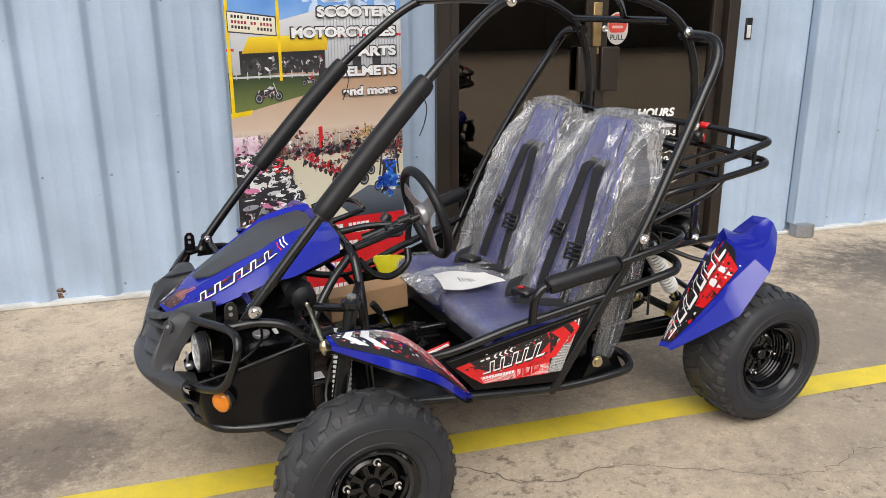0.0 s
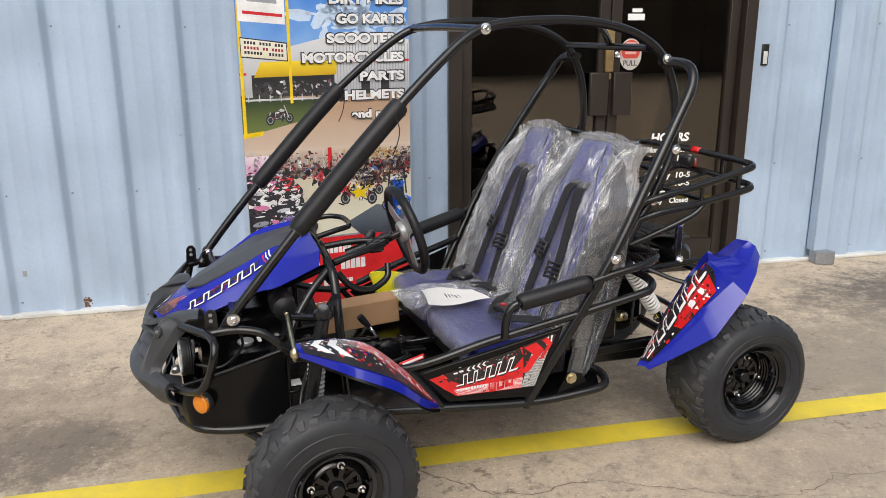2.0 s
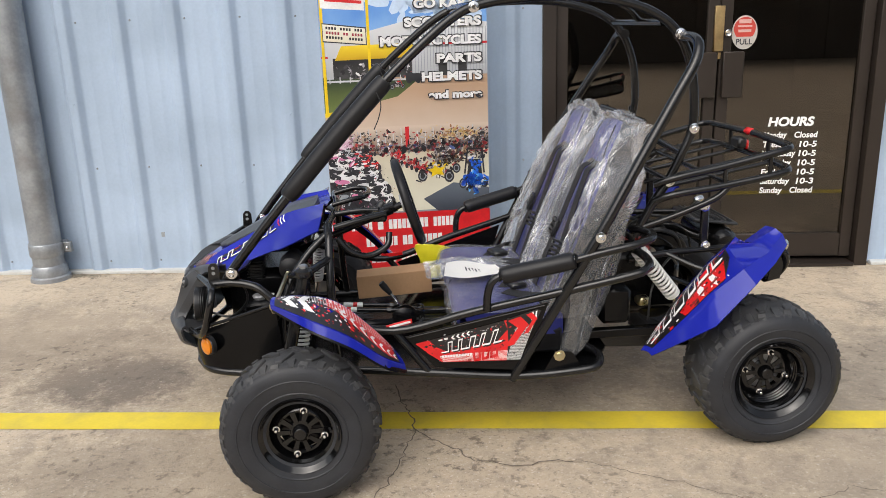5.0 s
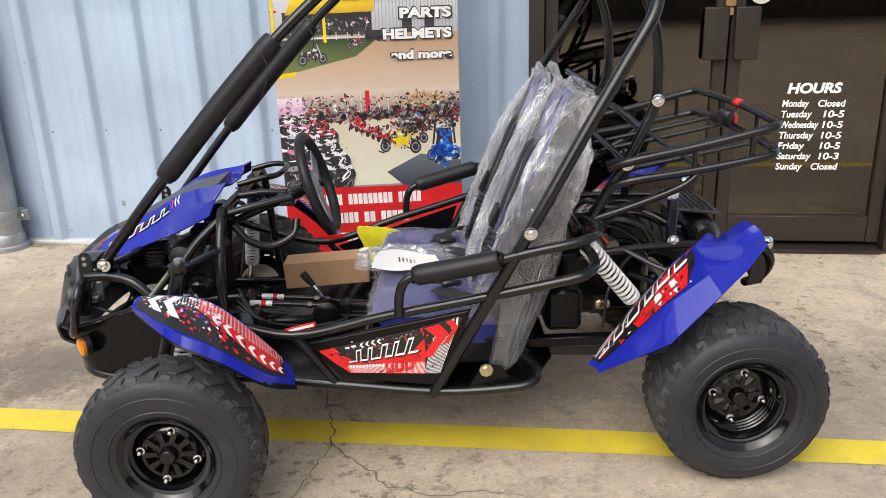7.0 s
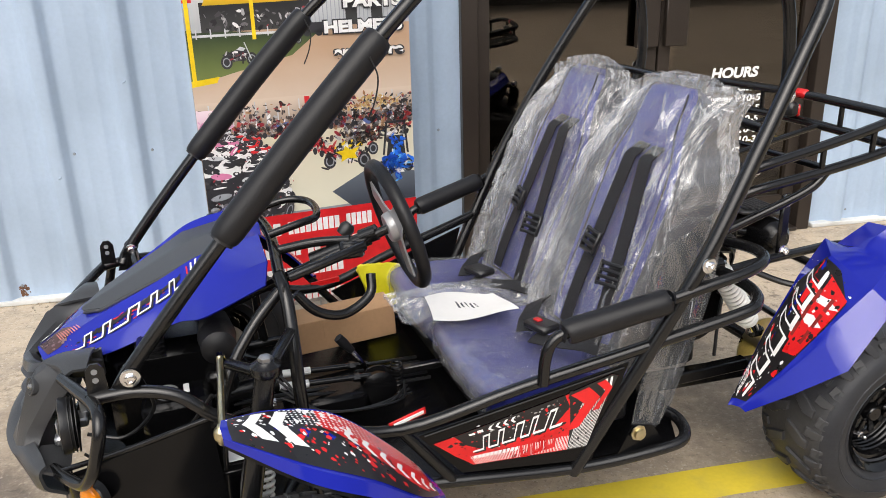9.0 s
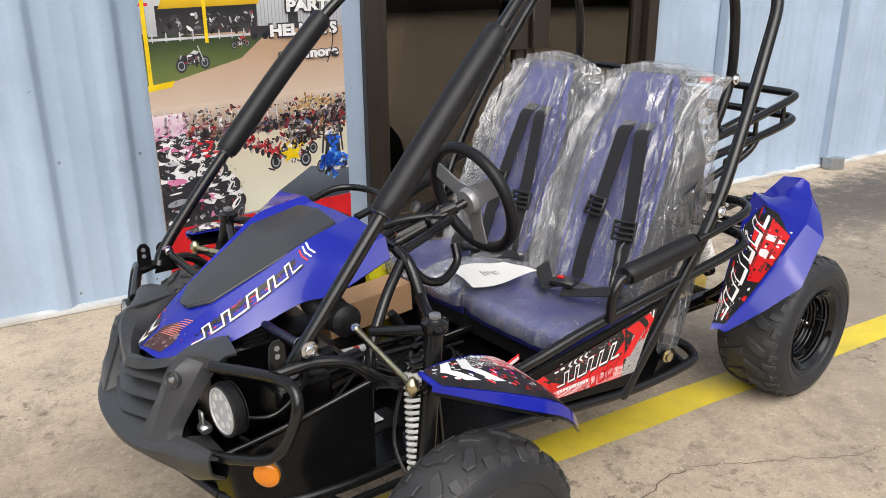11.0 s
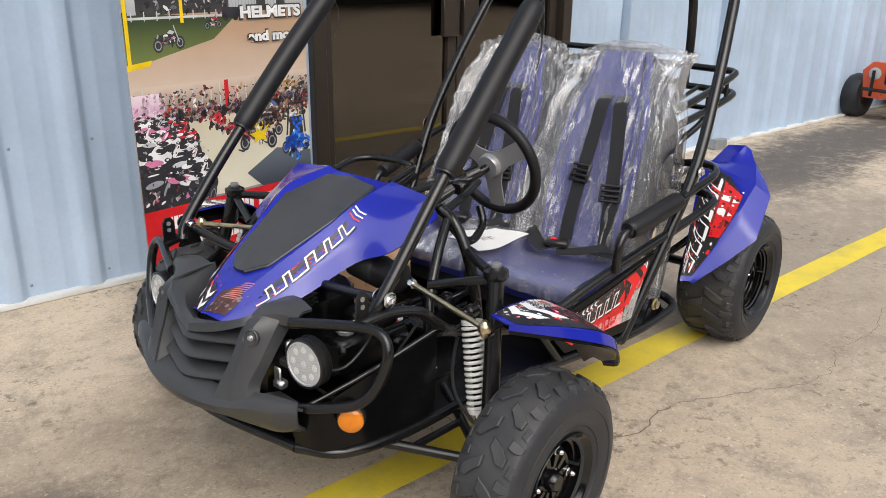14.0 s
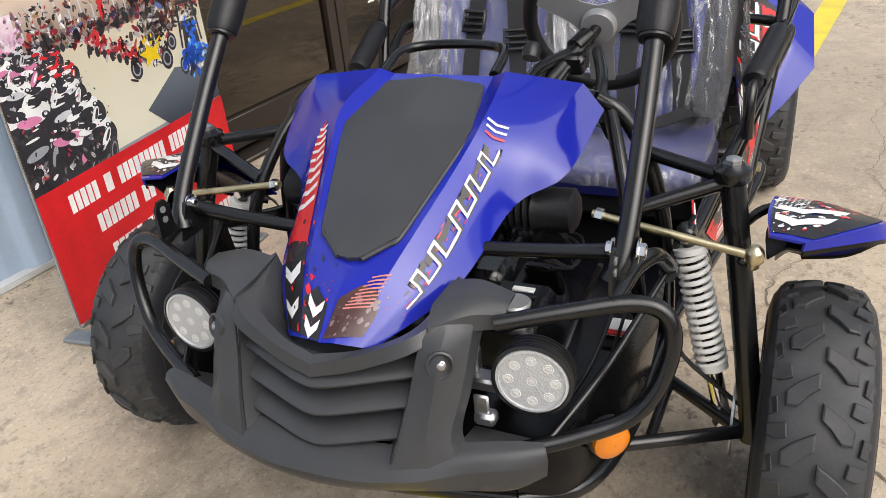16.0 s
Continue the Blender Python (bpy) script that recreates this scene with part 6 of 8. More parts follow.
for left in (True, False):
    fn = hood_face(left)
    up = -1 if left else 1
    strip = on_face(fn, 0.14, 0.62, 0.67, 0.56, 0.15, 0.1)
    if left:
        prints("hood_print", Geo().flat_on(fn, [[(0.01, 0.04), (0.16, 0.06), (0.2, 0.3), (0.17, 0.5), (0.1, 0.62), (0.03, 0.66)]], 0.001 * up), BROWN, hood, "dark brown printed hood graphic")
        prints("hood_print", Geo().flat_on(fn, splatter(12, 26, 0.02, 0.16, 0.08, 0.6, 0.014, 3.0), 0.0012 * up, 3), mat("grey_hood_print", (0.2, 0.13, 0.14), 0.3), hood)
        prints("hatching", Geo().flat_on(fn, [[(0.12 + 0.012 * i, 0.2 + 0.02 * i), (0.125 + 0.012 * i, 0.2 + 0.02 * i), (0.125 + 0.012 * i, 0.52), (0.12 + 0.012 * i, 0.52)] for i in range(9)], 0.0016 * up, 2), mat("pale_red_decal", (0.6, 0.2, 0.17), 0.3), hood)
        prints("hood_print", Geo().flat_on(strip, splatter(11, 46, -0.05, 0.95, -0.3, 1.25, 0.026, 2.4), 0.0022 * up, 3), RED, hood, "red splatter print")
        prints("hood_print", Geo().flat_on(strip, ragged(4, 0.12, 0.95, -0.08, 0.55, 12) + splatter(14, 50, 0.05, 0.98, -0.2, 1.0, 0.022, 2.6), 0.002 * up, 4), BLACKD, hood)
        prints("hood_print", Geo().flat_on(strip, [[(-0.13, 0.3), (-0.05, 0.2), (-0.02, 0.6), (-0.1, 0.75)]] + splatter(15, 20, -0.05, 0.2, 0.7, 1.25, 0.03, 2.4), 0.0023 * up, 3), RED, hood)
        prints("wordmark_shadow", Geo().flat_on(on_face(fn, 0.145, 0.625, 0.68, 0.57, 0.15, 0.1), plain_marks(0.05, 0.18), 0.0025 * up, 2), BLACKD, hood)
        prints("wordmark", Geo().flat_on(strip, plain_marks(0.05), 0.0029 * up, 3), WHITE, hood, "white slanted plain marking")
        for i in range(3):
            prints("chevron", Geo().flat_on(fn, arrow(0.645 + 0.03 * i, 0.535 - 0.01 * i, 0.011, 0.11), 0.0018 * up, 3), RED if i == 0 else WHITE, hood)
    else:
        prints("hood_print", Geo().flat_on(fn, [[(0.0, 0.04), (0.13, 0.1), (0.17, 0.34), (0.12, 0.52), (0.01, 0.55)], [(0.01, 0.55), (0.3, 0.56), (0.36, 0.9), (0.02, 0.94)]], 0.001 * up), BLACKD, hood, "black and white printed hood graphic")
        prints("hood_print", Geo().flat_on(fn, [[(0.28, 0.56), (0.42, 0.555), (0.7, 0.6), (0.62, 0.68), (0.42, 0.86), (0.3, 0.93)]] + splatter(19, 30, 0.02, 0.34, 0.1, 0.92, 0.016, 2.6), 0.0013 * up), RED, hood, "red hatched print")
        for i in range(9):
            a, b = 0.37 + 0.034 * i, 0.87 - 0.028 * i
            mid = (0.575 + b) / 2
            prints("hatching", Geo().flat_on(fn, [[(a + 0.014, 0.575), (a + 0.028, 0.575), (a + 0.014, mid), (a, mid)], [(a, mid), (a + 0.014, mid), (a + 0.028, b), (a + 0.014, b)]], 0.0019 * up, 3), WHITE, hood)
        for a, t0, h in ((0.16, 0.6, 0.27), (0.05, 0.6, 0.28), (0.07, 0.16, 0.26), (0.0, 0.14, 0.3)):
            prints("chevron", Geo().flat_on(fn, arrow(a, t0, 0.036, h), 0.0021 * up, 3), WHITE, hood)
        prints("hood_print", Geo().flat_on(fn, splatter(20, 40, 0.0, 0.34, 0.08, 0.9, 0.008, 2.6), 0.0023 * up, 3), BLACKD, hood)

# nose cowl
cowl = part("nose_cowl", Geo().sheet(lambda a, b: (-0.40 - 0.05 * b, (a * 2 - 1) * 0.12, 0.535 - 0.11 * b), 4, 4, 0.004), BUCKLE, kart, "matt black plastic nose cowl with louvres")
LIP = [
    [(-0.502, 0, 0.425), (-0.535, 0, 0.414), (-0.549, 0, 0.403), (-0.544, 0, 0.385), (-0.465, 0, 0.335)],
    [(-0.499, 0.07, 0.425), (-0.531, 0.07, 0.414), (-0.545, 0.072, 0.403), (-0.54, 0.072, 0.388), (-0.46, 0.08, 0.338)],
    [(-0.49, 0.14, 0.428), (-0.518, 0.142, 0.418), (-0.528, 0.146, 0.408), (-0.522, 0.146, 0.389), (-0.445, 0.15, 0.345)],
    [(-0.475, 0.2, 0.436), (-0.495, 0.202, 0.43), (-0.502, 0.206, 0.416), (-0.495, 0.206, 0.378), (-0.43, 0.2, 0.348)],
    [(-0.456, 0.26, 0.437), (-0.473, 0.262, 0.433), (-0.48, 0.264, 0.42), (-0.472, 0.262, 0.375), (-0.425, 0.25, 0.35)],
    [(-0.446, 0.298, 0.436), (-0.453, 0.304, 0.434), (-0.456, 0.307, 0.425), (-0.452, 0.303, 0.395), (-0.42, 0.285, 0.365)],
]
lip = grid_face([side(r, -1) for r in LIP[:0:-1]] + LIP)
part("lower_lip", Geo().sheet(lip, 44, 14, -0.006), COWL, cowl, "", 32)
for s in (-1, 1):
    tab_top = grid_face([side(r, s) for r in (
        [(-0.495, 0.195, 0.43), (-0.45, 0.19, 0.424), (-0.41, 0.19, 0.412)],
        [(-0.452, 0.3, 0.432), (-0.43, 0.3, 0.42), (-0.41, 0.295, 0.408)])])
    part("lip_tab", Geo().sheet(tab_top, 8, 6, 0.006 * -s), COWL, cowl, "", 55)
    cheek_face = grid_face([side(r, s) for r in (
        [(-0.437, 0.15, 0.585), (-0.425, 0.17, 0.586), (-0.405, 0.194, 0.58), (-0.375, 0.197, 0.565)],
        [(-0.455, 0.143, 0.565), (-0.462, 0.17, 0.56), (-0.425, 0.193, 0.553), (-0.395, 0.195, 0.545)],
        [(-0.478, 0.135, 0.51), (-0.484, 0.165, 0.507), (-0.458, 0.19, 0.502), (-0.43, 0.194, 0.5)],
        [(-0.503, 0.126, 0.46), (-0.502, 0.16, 0.458), (-0.486, 0.184, 0.456), (-0.46, 0.188, 0.45)],
        [(-0.53, 0.112, 0.406), (-0.515, 0.165, 0.41), (-0.498, 0.2, 0.416), (-0.475, 0.205, 0.416)])])
    cheek = part("cheek", Geo().sheet(cheek_face, 24, 12, 0.006 * s), COWL, cowl, "", 24)
    well = grid_face([side(r, s) for r in (
        [(-0.437, 0.15, 0.572), (-0.4, 0.14, 0.53)], [(-0.455, 0.143, 0.555), (-0.412, 0.13, 0.52)],
        [(-0.478, 0.135, 0.51), (-0.43, 0.12, 0.51)], [(-0.503, 0.126, 0.46), (-0.455, 0.112, 0.465)], [(-0.53, 0.112, 0.406), (-0.48, 0.1, 0.425)])])
    part("grille_wall", Geo().sheet(well, 16, 3, 0.004 * -s), COWL, cowl, "", 55)
    m = Matrix.Translation((-0.466, s * 0.174, 0.553)) @ Vector((-0.9, s * 0.42, 0.3)).to_track_quat("Z", "Y").to_matrix().to_4x4()
    part("bolt_boss", Geo().lathe([(0.019, -0.01), (0.019, 0.001), (0.0165, 0.0025), (0.0135, 0.0005), (0.012, -0.004), (0.001, -0.004)], m, 24, False), COWL, cheek)
    part("cheek_bolt", Geo().lathe([(0.0075, -0.003), (0.0075, 0.001), (0.0055, 0.002), (0.005, 0.004), (0.003, 0.005)], m, 8), ALU, cheek, "grey screw")
    wing = grid_face([side(r, s) for r in (
        [(-0.474, 0, 0.546), (-0.488, 0, 0.553), (-0.5, 0, 0.545), (-0.505, 0, 0.527), (-0.485, 0, 0.515)],
        [(-0.448, 0.05, 0.532), (-0.464, 0.066, 0.558), (-0.484, 0.07, 0.562), (-0.489, 0.07, 0.542), (-0.465, 0.065, 0.535)],
        [(-0.41, 0.09, 0.522), (-0.42, 0.124, 0.574), (-0.444, 0.146, 0.588), (-0.456, 0.15, 0.572), (-0.43, 0.14, 0.565)],
        [(-0.33, 0.125, 0.53), (-0.328, 0.15, 0.602), (-0.348, 0.16, 0.6), (-0.35, 0.16, 0.58), (-0.33, 0.15, 0.57)])])
    part("upper_wing", Geo().sheet(wing, 24, 16, 0.005 * s), COWL, cowl, "", 30)
    arm = grid_face([side(r, s) for r in (
        [(-0.34, 0.145, 0.602), (-0.405, 0.14, 0.6), (-0.442, 0.15, 0.592), (-0.45, 0.155, 0.572)],
        [(-0.345, 0.19, 0.612), (-0.385, 0.192, 0.611), (-0.408, 0.195, 0.598), (-0.412, 0.195, 0.572)],
        [(-0.352, 0.24, 0.603), (-0.378, 0.24, 0.604), (-0.392, 0.238, 0.594), (-0.394, 0.236, 0.572)])])
    part("wing_arm", Geo().sheet(arm, 12, 10, 0.006 * s), COWL, cowl, "", 30)
BLADE = [(0.04, 0.013), (0.026, 0.009), (0.012, 0.003), (0.004, -0.002), (0.0, -0.006), (0.001, -0.0095), (0.005, -0.011), (0.012, -0.008), (0.026, 0.0), (0.04, 0.005)]
for uc, zc, ue, ze, half in ((-0.510, 0.522, -0.454, 0.532, 0.138), (-0.517, 0.481, -0.472, 0.494, 0.131), (-0.526, 0.437, -0.492, 0.455, 0.122)):
    g, n, m = Geo(), 28, len(BLADE)
    vs, fs = [], []
    for i in range(n + 1):
        v = (i / n * 2 - 1) * half
        x = abs(v) / half
        x = math.sqrt(x * x + 0.02) - 0.14 if x < 0.3 else x - (0.14 - (math.sqrt(0.11) - 0.3))
        for du, dz in BLADE:
            vs.append((uc + (ue - uc) * x + du, v, zc + (ze - zc) * x + dz))
    for i in range(n):
        for j in range(m):
            k = (j + 1) % m
            fs.append((i * m + j, i * m + k, (i + 1) * m + k, (i + 1) * m + j))
    fs += [tuple(range(m)), tuple(n * m + j for j in range(m))]
    part("louvre", g.add(vs, fs), COWL, cowl, "angled grille blade", 50)
part("lip_filler", Geo().sheet(lambda a, b: (-0.51 + 0.03 * abs(a * 2 - 1) + 0.05 * b, (a * 2 - 1) * 0.12, 0.425 + 0.03 * b), 12, 3, 0.004), COWL, cowl, "", 50)

# lamps
for s in (-1, 1):
    m = Matrix.Translation((-0.405, s * 0.275, 0.507)) @ Vector((-1, s * 0.08, 0.03)).to_track_quat("Z", "Y").to_matrix().to_4x4() @ Matrix.Scale(0.9, 4)
    lamp = part("headlamp", Geo().lathe([(0.02, -0.03), (0.045, -0.026), (0.056, -0.02), (0.061, -0.004), (0.061, 0.006), (0.056, 0.008), (0.055, 0.001)], m, 40, False), BUCKLE, kart, "round LED spot lamp in a finned black housing")
    for k in range(3, 6):
        part("fin", Geo().lathe([(0.05, -0.048 + 0.007 * k), (0.061, -0.0475 + 0.007 * k), (0.061, -0.0455 + 0.007 * k), (0.05, -0.045 + 0.007 * k)], m, 36, False), BUCKLE, lamp)
    part("lens", Geo().lathe([(0.055, 0.001), (0.052, 0.005), (0.001, 0.006)], m, 36, False), LENS, lamp, "clear faceted lens")
    part("lens_rim", Geo().lathe([(0.0555, 0.004), (0.054, 0.0075), (0.05, 0.008), (0.049, 0.005)], m, 40, False), LENS, lamp, "ribbed clear rim")
    for k in range(9):
        a = 2 * math.pi * k / 8
        r = 0.035 if k < 8 else 0
        part("led", Geo().lathe([(0.0085, 0.0055), (0.0075, 0.0062), (0.0055, 0.0058), (0.0025, 0.0064), (0.0005, 0.0066)], m @ pose(r * math.cos(a), r * math.sin(a), 0), 16, False), LED, lamp, "clear LED optic", 10)
    part("bracket_plate", Geo().box((-0.428, s * 0.21, 0.462), (0.006, 0.022, 0.045), 0.003).box((-0.425, s * 0.214, 0.446), (0.024, 0.03, 0.02), 0.005), ALU, lamp, "bare metal lamp bracket")
    part("bracket", Geo().box((-0.385, s * 0.2, 0.475), (0.03, 0.045, 0.02), 0.004).box((-0.375, s * 0.185, 0.49), (0.02, 0.012, 0.06), 0.003), ALU, lamp, "bare metal lamp bracket")
    m = Matrix.Translation((-0.366, s * 0.368, 0.396)) @ Vector((-0.75, s * 0.66, 0.0)).to_track_quat("Z", "Y").to_matrix().to_4x4()
    sig = part("turn_signal", Geo().lathe([(0.03, -0.014), (0.03, 0.0), (0.026, 0.004)], m, 24), BUCKLE, kart, "round amber turn signal")
    part("amber_lens", Geo().lathe([(0.027, 0.0), (0.027, 0.01), (0.022, 0.014), (0.012, 0.0165), (0.001, 0.017)], m, 28, False), AMBER, sig, "amber lens")
    # black skirt under the lamp
    S = grid_face([side(r, s) for r in ([(-0.435, 0.245, 0.385), (-0.425, 0.255, 0.33), (-0.42, 0.25, 0.3)], [(-0.405, 0.315, 0.425), (-0.395, 0.325, 0.36), (-0.385, 0.32, 0.298)], [(-0.3, 0.355, 0.468), (-0.29, 0.365, 0.38), (-0.28, 0.36, 0.292)], [(-0.14, 0.402, 0.53), (-0.13, 0.39, 0.4), (-0.12, 0.375, 0.288)])])
    part("front_skirt", Geo().sheet(S, 14, 6, 0.003), PAN, kart, "glossy black skirt plate")

# fenders
FF = [
    [(-0.125, 0.54, 0.606), (-0.129, 0.562, 0.605), (-0.127, 0.588, 0.6), (-0.127, 0.586, 0.586)],
    [(-0.04, 0.535, 0.604), (-0.03, 0.6, 0.603), (-0.008, 0.69, 0.58), (-0.006, 0.7, 0.556)],
    [(0.06, 0.545, 0.582), (0.07, 0.622, 0.57), (0.1, 0.704, 0.528), (0.103, 0.712, 0.502)],
    [(0.16, 0.555, 0.498), (0.175, 0.618, 0.478), (0.19, 0.668, 0.446), (0.192, 0.674, 0.422)],
    [(0.238, 0.555, 0.405), (0.245, 0.575, 0.4), (0.253, 0.6, 0.39), (0.255, 0.604, 0.374)],
]
RF = [
    [(1.026, 0.442, 0.316), (1.034, 0.446, 0.318), (1.045, 0.462, 0.318), (1.052, 0.475, 0.31)],
    [(1.15, 0.4, 0.468), (1.125, 0.44, 0.44), (1.12, 0.505, 0.42), (1.122, 0.548, 0.384)],
    [(1.27, 0.36, 0.58), (1.215, 0.42, 0.55), (1.203, 0.535, 0.525), (1.2, 0.608, 0.455)],
    [(1.372, 0.328, 0.652), (1.31, 0.412, 0.645), (1.305, 0.545, 0.61), (1.325, 0.592, 0.575)],
    [(1.395, 0.345, 0.64), (1.388, 0.42, 0.655), (1.4, 0.505, 0.648), (1.412, 0.53, 0.618)],
    [(1.447, 0.38, 0.7), (1.45, 0.44, 0.706), (1.467, 0.455, 0.69), (1.483, 0.462, 0.655)],
]
for s in (-1, 1):
    fn = grid_face([side(r, s) for r in FF])
    ff = part("front_fender", Geo().sheet(fn, 24, 12, 0.004 * s), BLUE, kart, "blue front mudguard with red and black print", 24)
    k = 1 if s > 0 else -1
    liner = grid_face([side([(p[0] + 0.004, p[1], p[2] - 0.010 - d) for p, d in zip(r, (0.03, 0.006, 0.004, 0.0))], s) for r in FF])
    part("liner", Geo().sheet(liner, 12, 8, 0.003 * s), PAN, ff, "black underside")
    prints("print", Geo().flat_on(fn, [[(0.03 + 0.1 * i, 0.03), (0.135 + 0.1 * i, 0.03), (0.135 + 0.1 * i, 0.64), (0.03 + 0.1 * i, 0.64)] for i in range(9)], 0.0012 * k, 3), BLACKD, ff)
    prints("print", Geo().flat_on(fn, [[(0.42 + 0.06 * i, 0.035), (0.485 + 0.06 * i, 0.035), (0.485 + 0.06 * i, 0.3 + 0.045 * min(i, 6)), (0.42 + 0.06 * i, 0.26 + 0.045 * min(i, 6))] for i in range(8)] + splatter(21, 90, 0.28, 0.92, 0.05, 0.58, 0.02, 1.8), 0.0016 * k, 3), RED, ff, "red splatter print")
    prints("print", Geo().flat_on(fn, splatter(23, 22, 0.45, 0.9, 0.1, 0.5, 0.014, 1.8), 0.0018 * k, 3), BLACKD, ff)
    prints("halftone", Geo().flat_on(fn, [[(a + 0.006, b), (a, b + 0.012), (a - 0.006, b), (a, b - 0.012)] for a in np.arange(0.28, 0.93, 0.02) for b in np.arange(0.04, 0.24, 0.033)], 0.0019 * k, 1), WHITE, ff)
    prints("print", Geo().flat_on(fn, splatter(24, 110, 0.02, 0.55, 0.03, 0.5, 0.014, 2.0), 0.0018 * k, 3), WHITE, ff)
    prints("print", Geo().flat_on(fn, splatter(25, 30, 0.05, 0.5, 0.05, 0.6, 0.013, 1.8), 0.00185 * k, 3), RED, ff)
    for a, w, h, b in ((0.09, 0.055, 0.42, 0.06), (0.2, 0.055, 0.42, 0.06)) + tuple((0.5 + 0.062 * i, 0.024, 0.15, 0.2 + 0.035 * i) for i in range(7)):
        prints("chevron", Geo().flat_on(fn, arrow(a, b, w, h), 0.002 * k, 3), WHITE, ff, "white chevron")
    part("stay", Geo().tube(side([(-0.035, 0.49, 0.56), (0.0, 0.53, 0.585), (0.04, 0.57, 0.57)], s), 0.008, 8), STEEL, ff)
    fn = grid_face([side(r, s) for r in RF], False)
    rf = part("rear_fender", Geo().sheet(fn, 25, 12, 0.005 * s), BLUE, kart, "blue rear mudguard with printed graphic", 27)
    prints("print", Geo().flat_on(fn, [[(0.02, 0.02), (0.2, 0.03), (0.4, 0.1), (0.4, 0.65), (0.2, 0.65), (0.03, 0.66)], [(0.4, 0.1), (0.585, 0.3), (0.58, 0.45), (0.5, 0.63), (0.4, 0.65)]], 0.0014 * k), BLACKD, rf)
    prints("print", Geo().flat_on(fn, [[(0.24, 0.5), (0.4, 0.36), (0.4, 0.64), (0.26, 0.64)], [(0.4, 0.36), (0.57, 0.3), (0.51, 0.62), (0.4, 0.64)]] + splatter(31, 34, 0.04, 0.4, 0.05, 0.64, 0.018, 1.8), 0.0017 * k, 4), RED, rf, "red printed graphic")
    prints("print", Geo().flat_on(fn, [[(0.36 + 0.08 * i, 0.5 - 0.03 * i), (0.38 + 0.08 * i, 0.42 - 0.03 * i), (0.4 + 0.075 * i, 0.52), (0.385 + 0.08 * i, 0.63), (0.37 + 0.08 * i, 0.58)] for i in range(2)] + splatter(37, 70, 0.03, 0.56, 0.06, 0.63, 0.009, 2.2) + hatch(0.03, 0.1, 0.06, 0.3, 7, 0.5, 0.03), 0.0019 * k, 3), WHITE, rf)
    prints("print", Geo().flat_on(fn, splatter(39, 44, 0.2, 0.56, 0.28, 0.64, 0.011, 1.8), 0.0021 * k, 3), BLACKD, rf)
    strip = on_face(fn, 0.04, 0.56, 0.14, 0.24, 0.36, 0.17)
    prints("wordmark_shadow", Geo().flat_on(on_face(fn, 0.045, 0.565, 0.17, 0.26, 0.36, 0.17), plain_marks(0.05, 0.3), 0.0023 * k, 3), BLACKD, rf)
    prints("wordmark", Geo().flat_on(strip, plain_marks(0.05, 0.16), 0.0027 * k, 3), WHITE, rf, "white slanted plain marking")
    prints("model_mark", Geo().flat_on(on_face(fn, 0.3, 0.5, 0.46, 0.42, 0.14, 0.14), [q for c in range(3) for q in ([(0.33 * c, 0), (0.33 * c + 0.26, 0), (0.33 * c + 0.26, 0.2), (0.33 * c, 0.2)], [(0.33 * c, 0.8), (0.33 * c + 0.26, 0.8), (0.33 * c + 0.26, 1), (0.33 * c, 1)])], 0.0025 * k, 2), DARKRED, rf)
    part("stay", Geo().tube(side([(1.15, 0.3, 0.6), (1.25, 0.36, 0.56), (1.33, 0.42, 0.57)], s), 0.008, 8), STEEL, rf)


def ribbon(pts, half, thick, across):
    """A flat webbing strap along points; across is its rough width direction."""
    g = Geo()
    P = [Vector(p) for p in pts]
    vs, fs = [], []
    for i, p in enumerate(P):
        d = (P[min(i + 1, len(P) - 1)] - P[max(i - 1, 0)]).normalized()
        w = (across - d * across.dot(d)).normalized()
        nn = d.cross(w).normalized()
        for a, b in ((-1, -1), (1, -1), (1, 1), (-1, 1)):
            vs.append(p + w * half * a + nn * thick / 2 * b)
    for i in range(len(P) - 1):
        for k in range(4):
            l = (k + 1) % 4
            fs.append((i * 4 + k, i * 4 + l, i * 4 + 4 + l, i * 4 + 4 + k))
    fs += [(0, 1, 2, 3), tuple(len(P) * 4 - 4 + k for k in range(4))]
    return g.add(vs, fs)


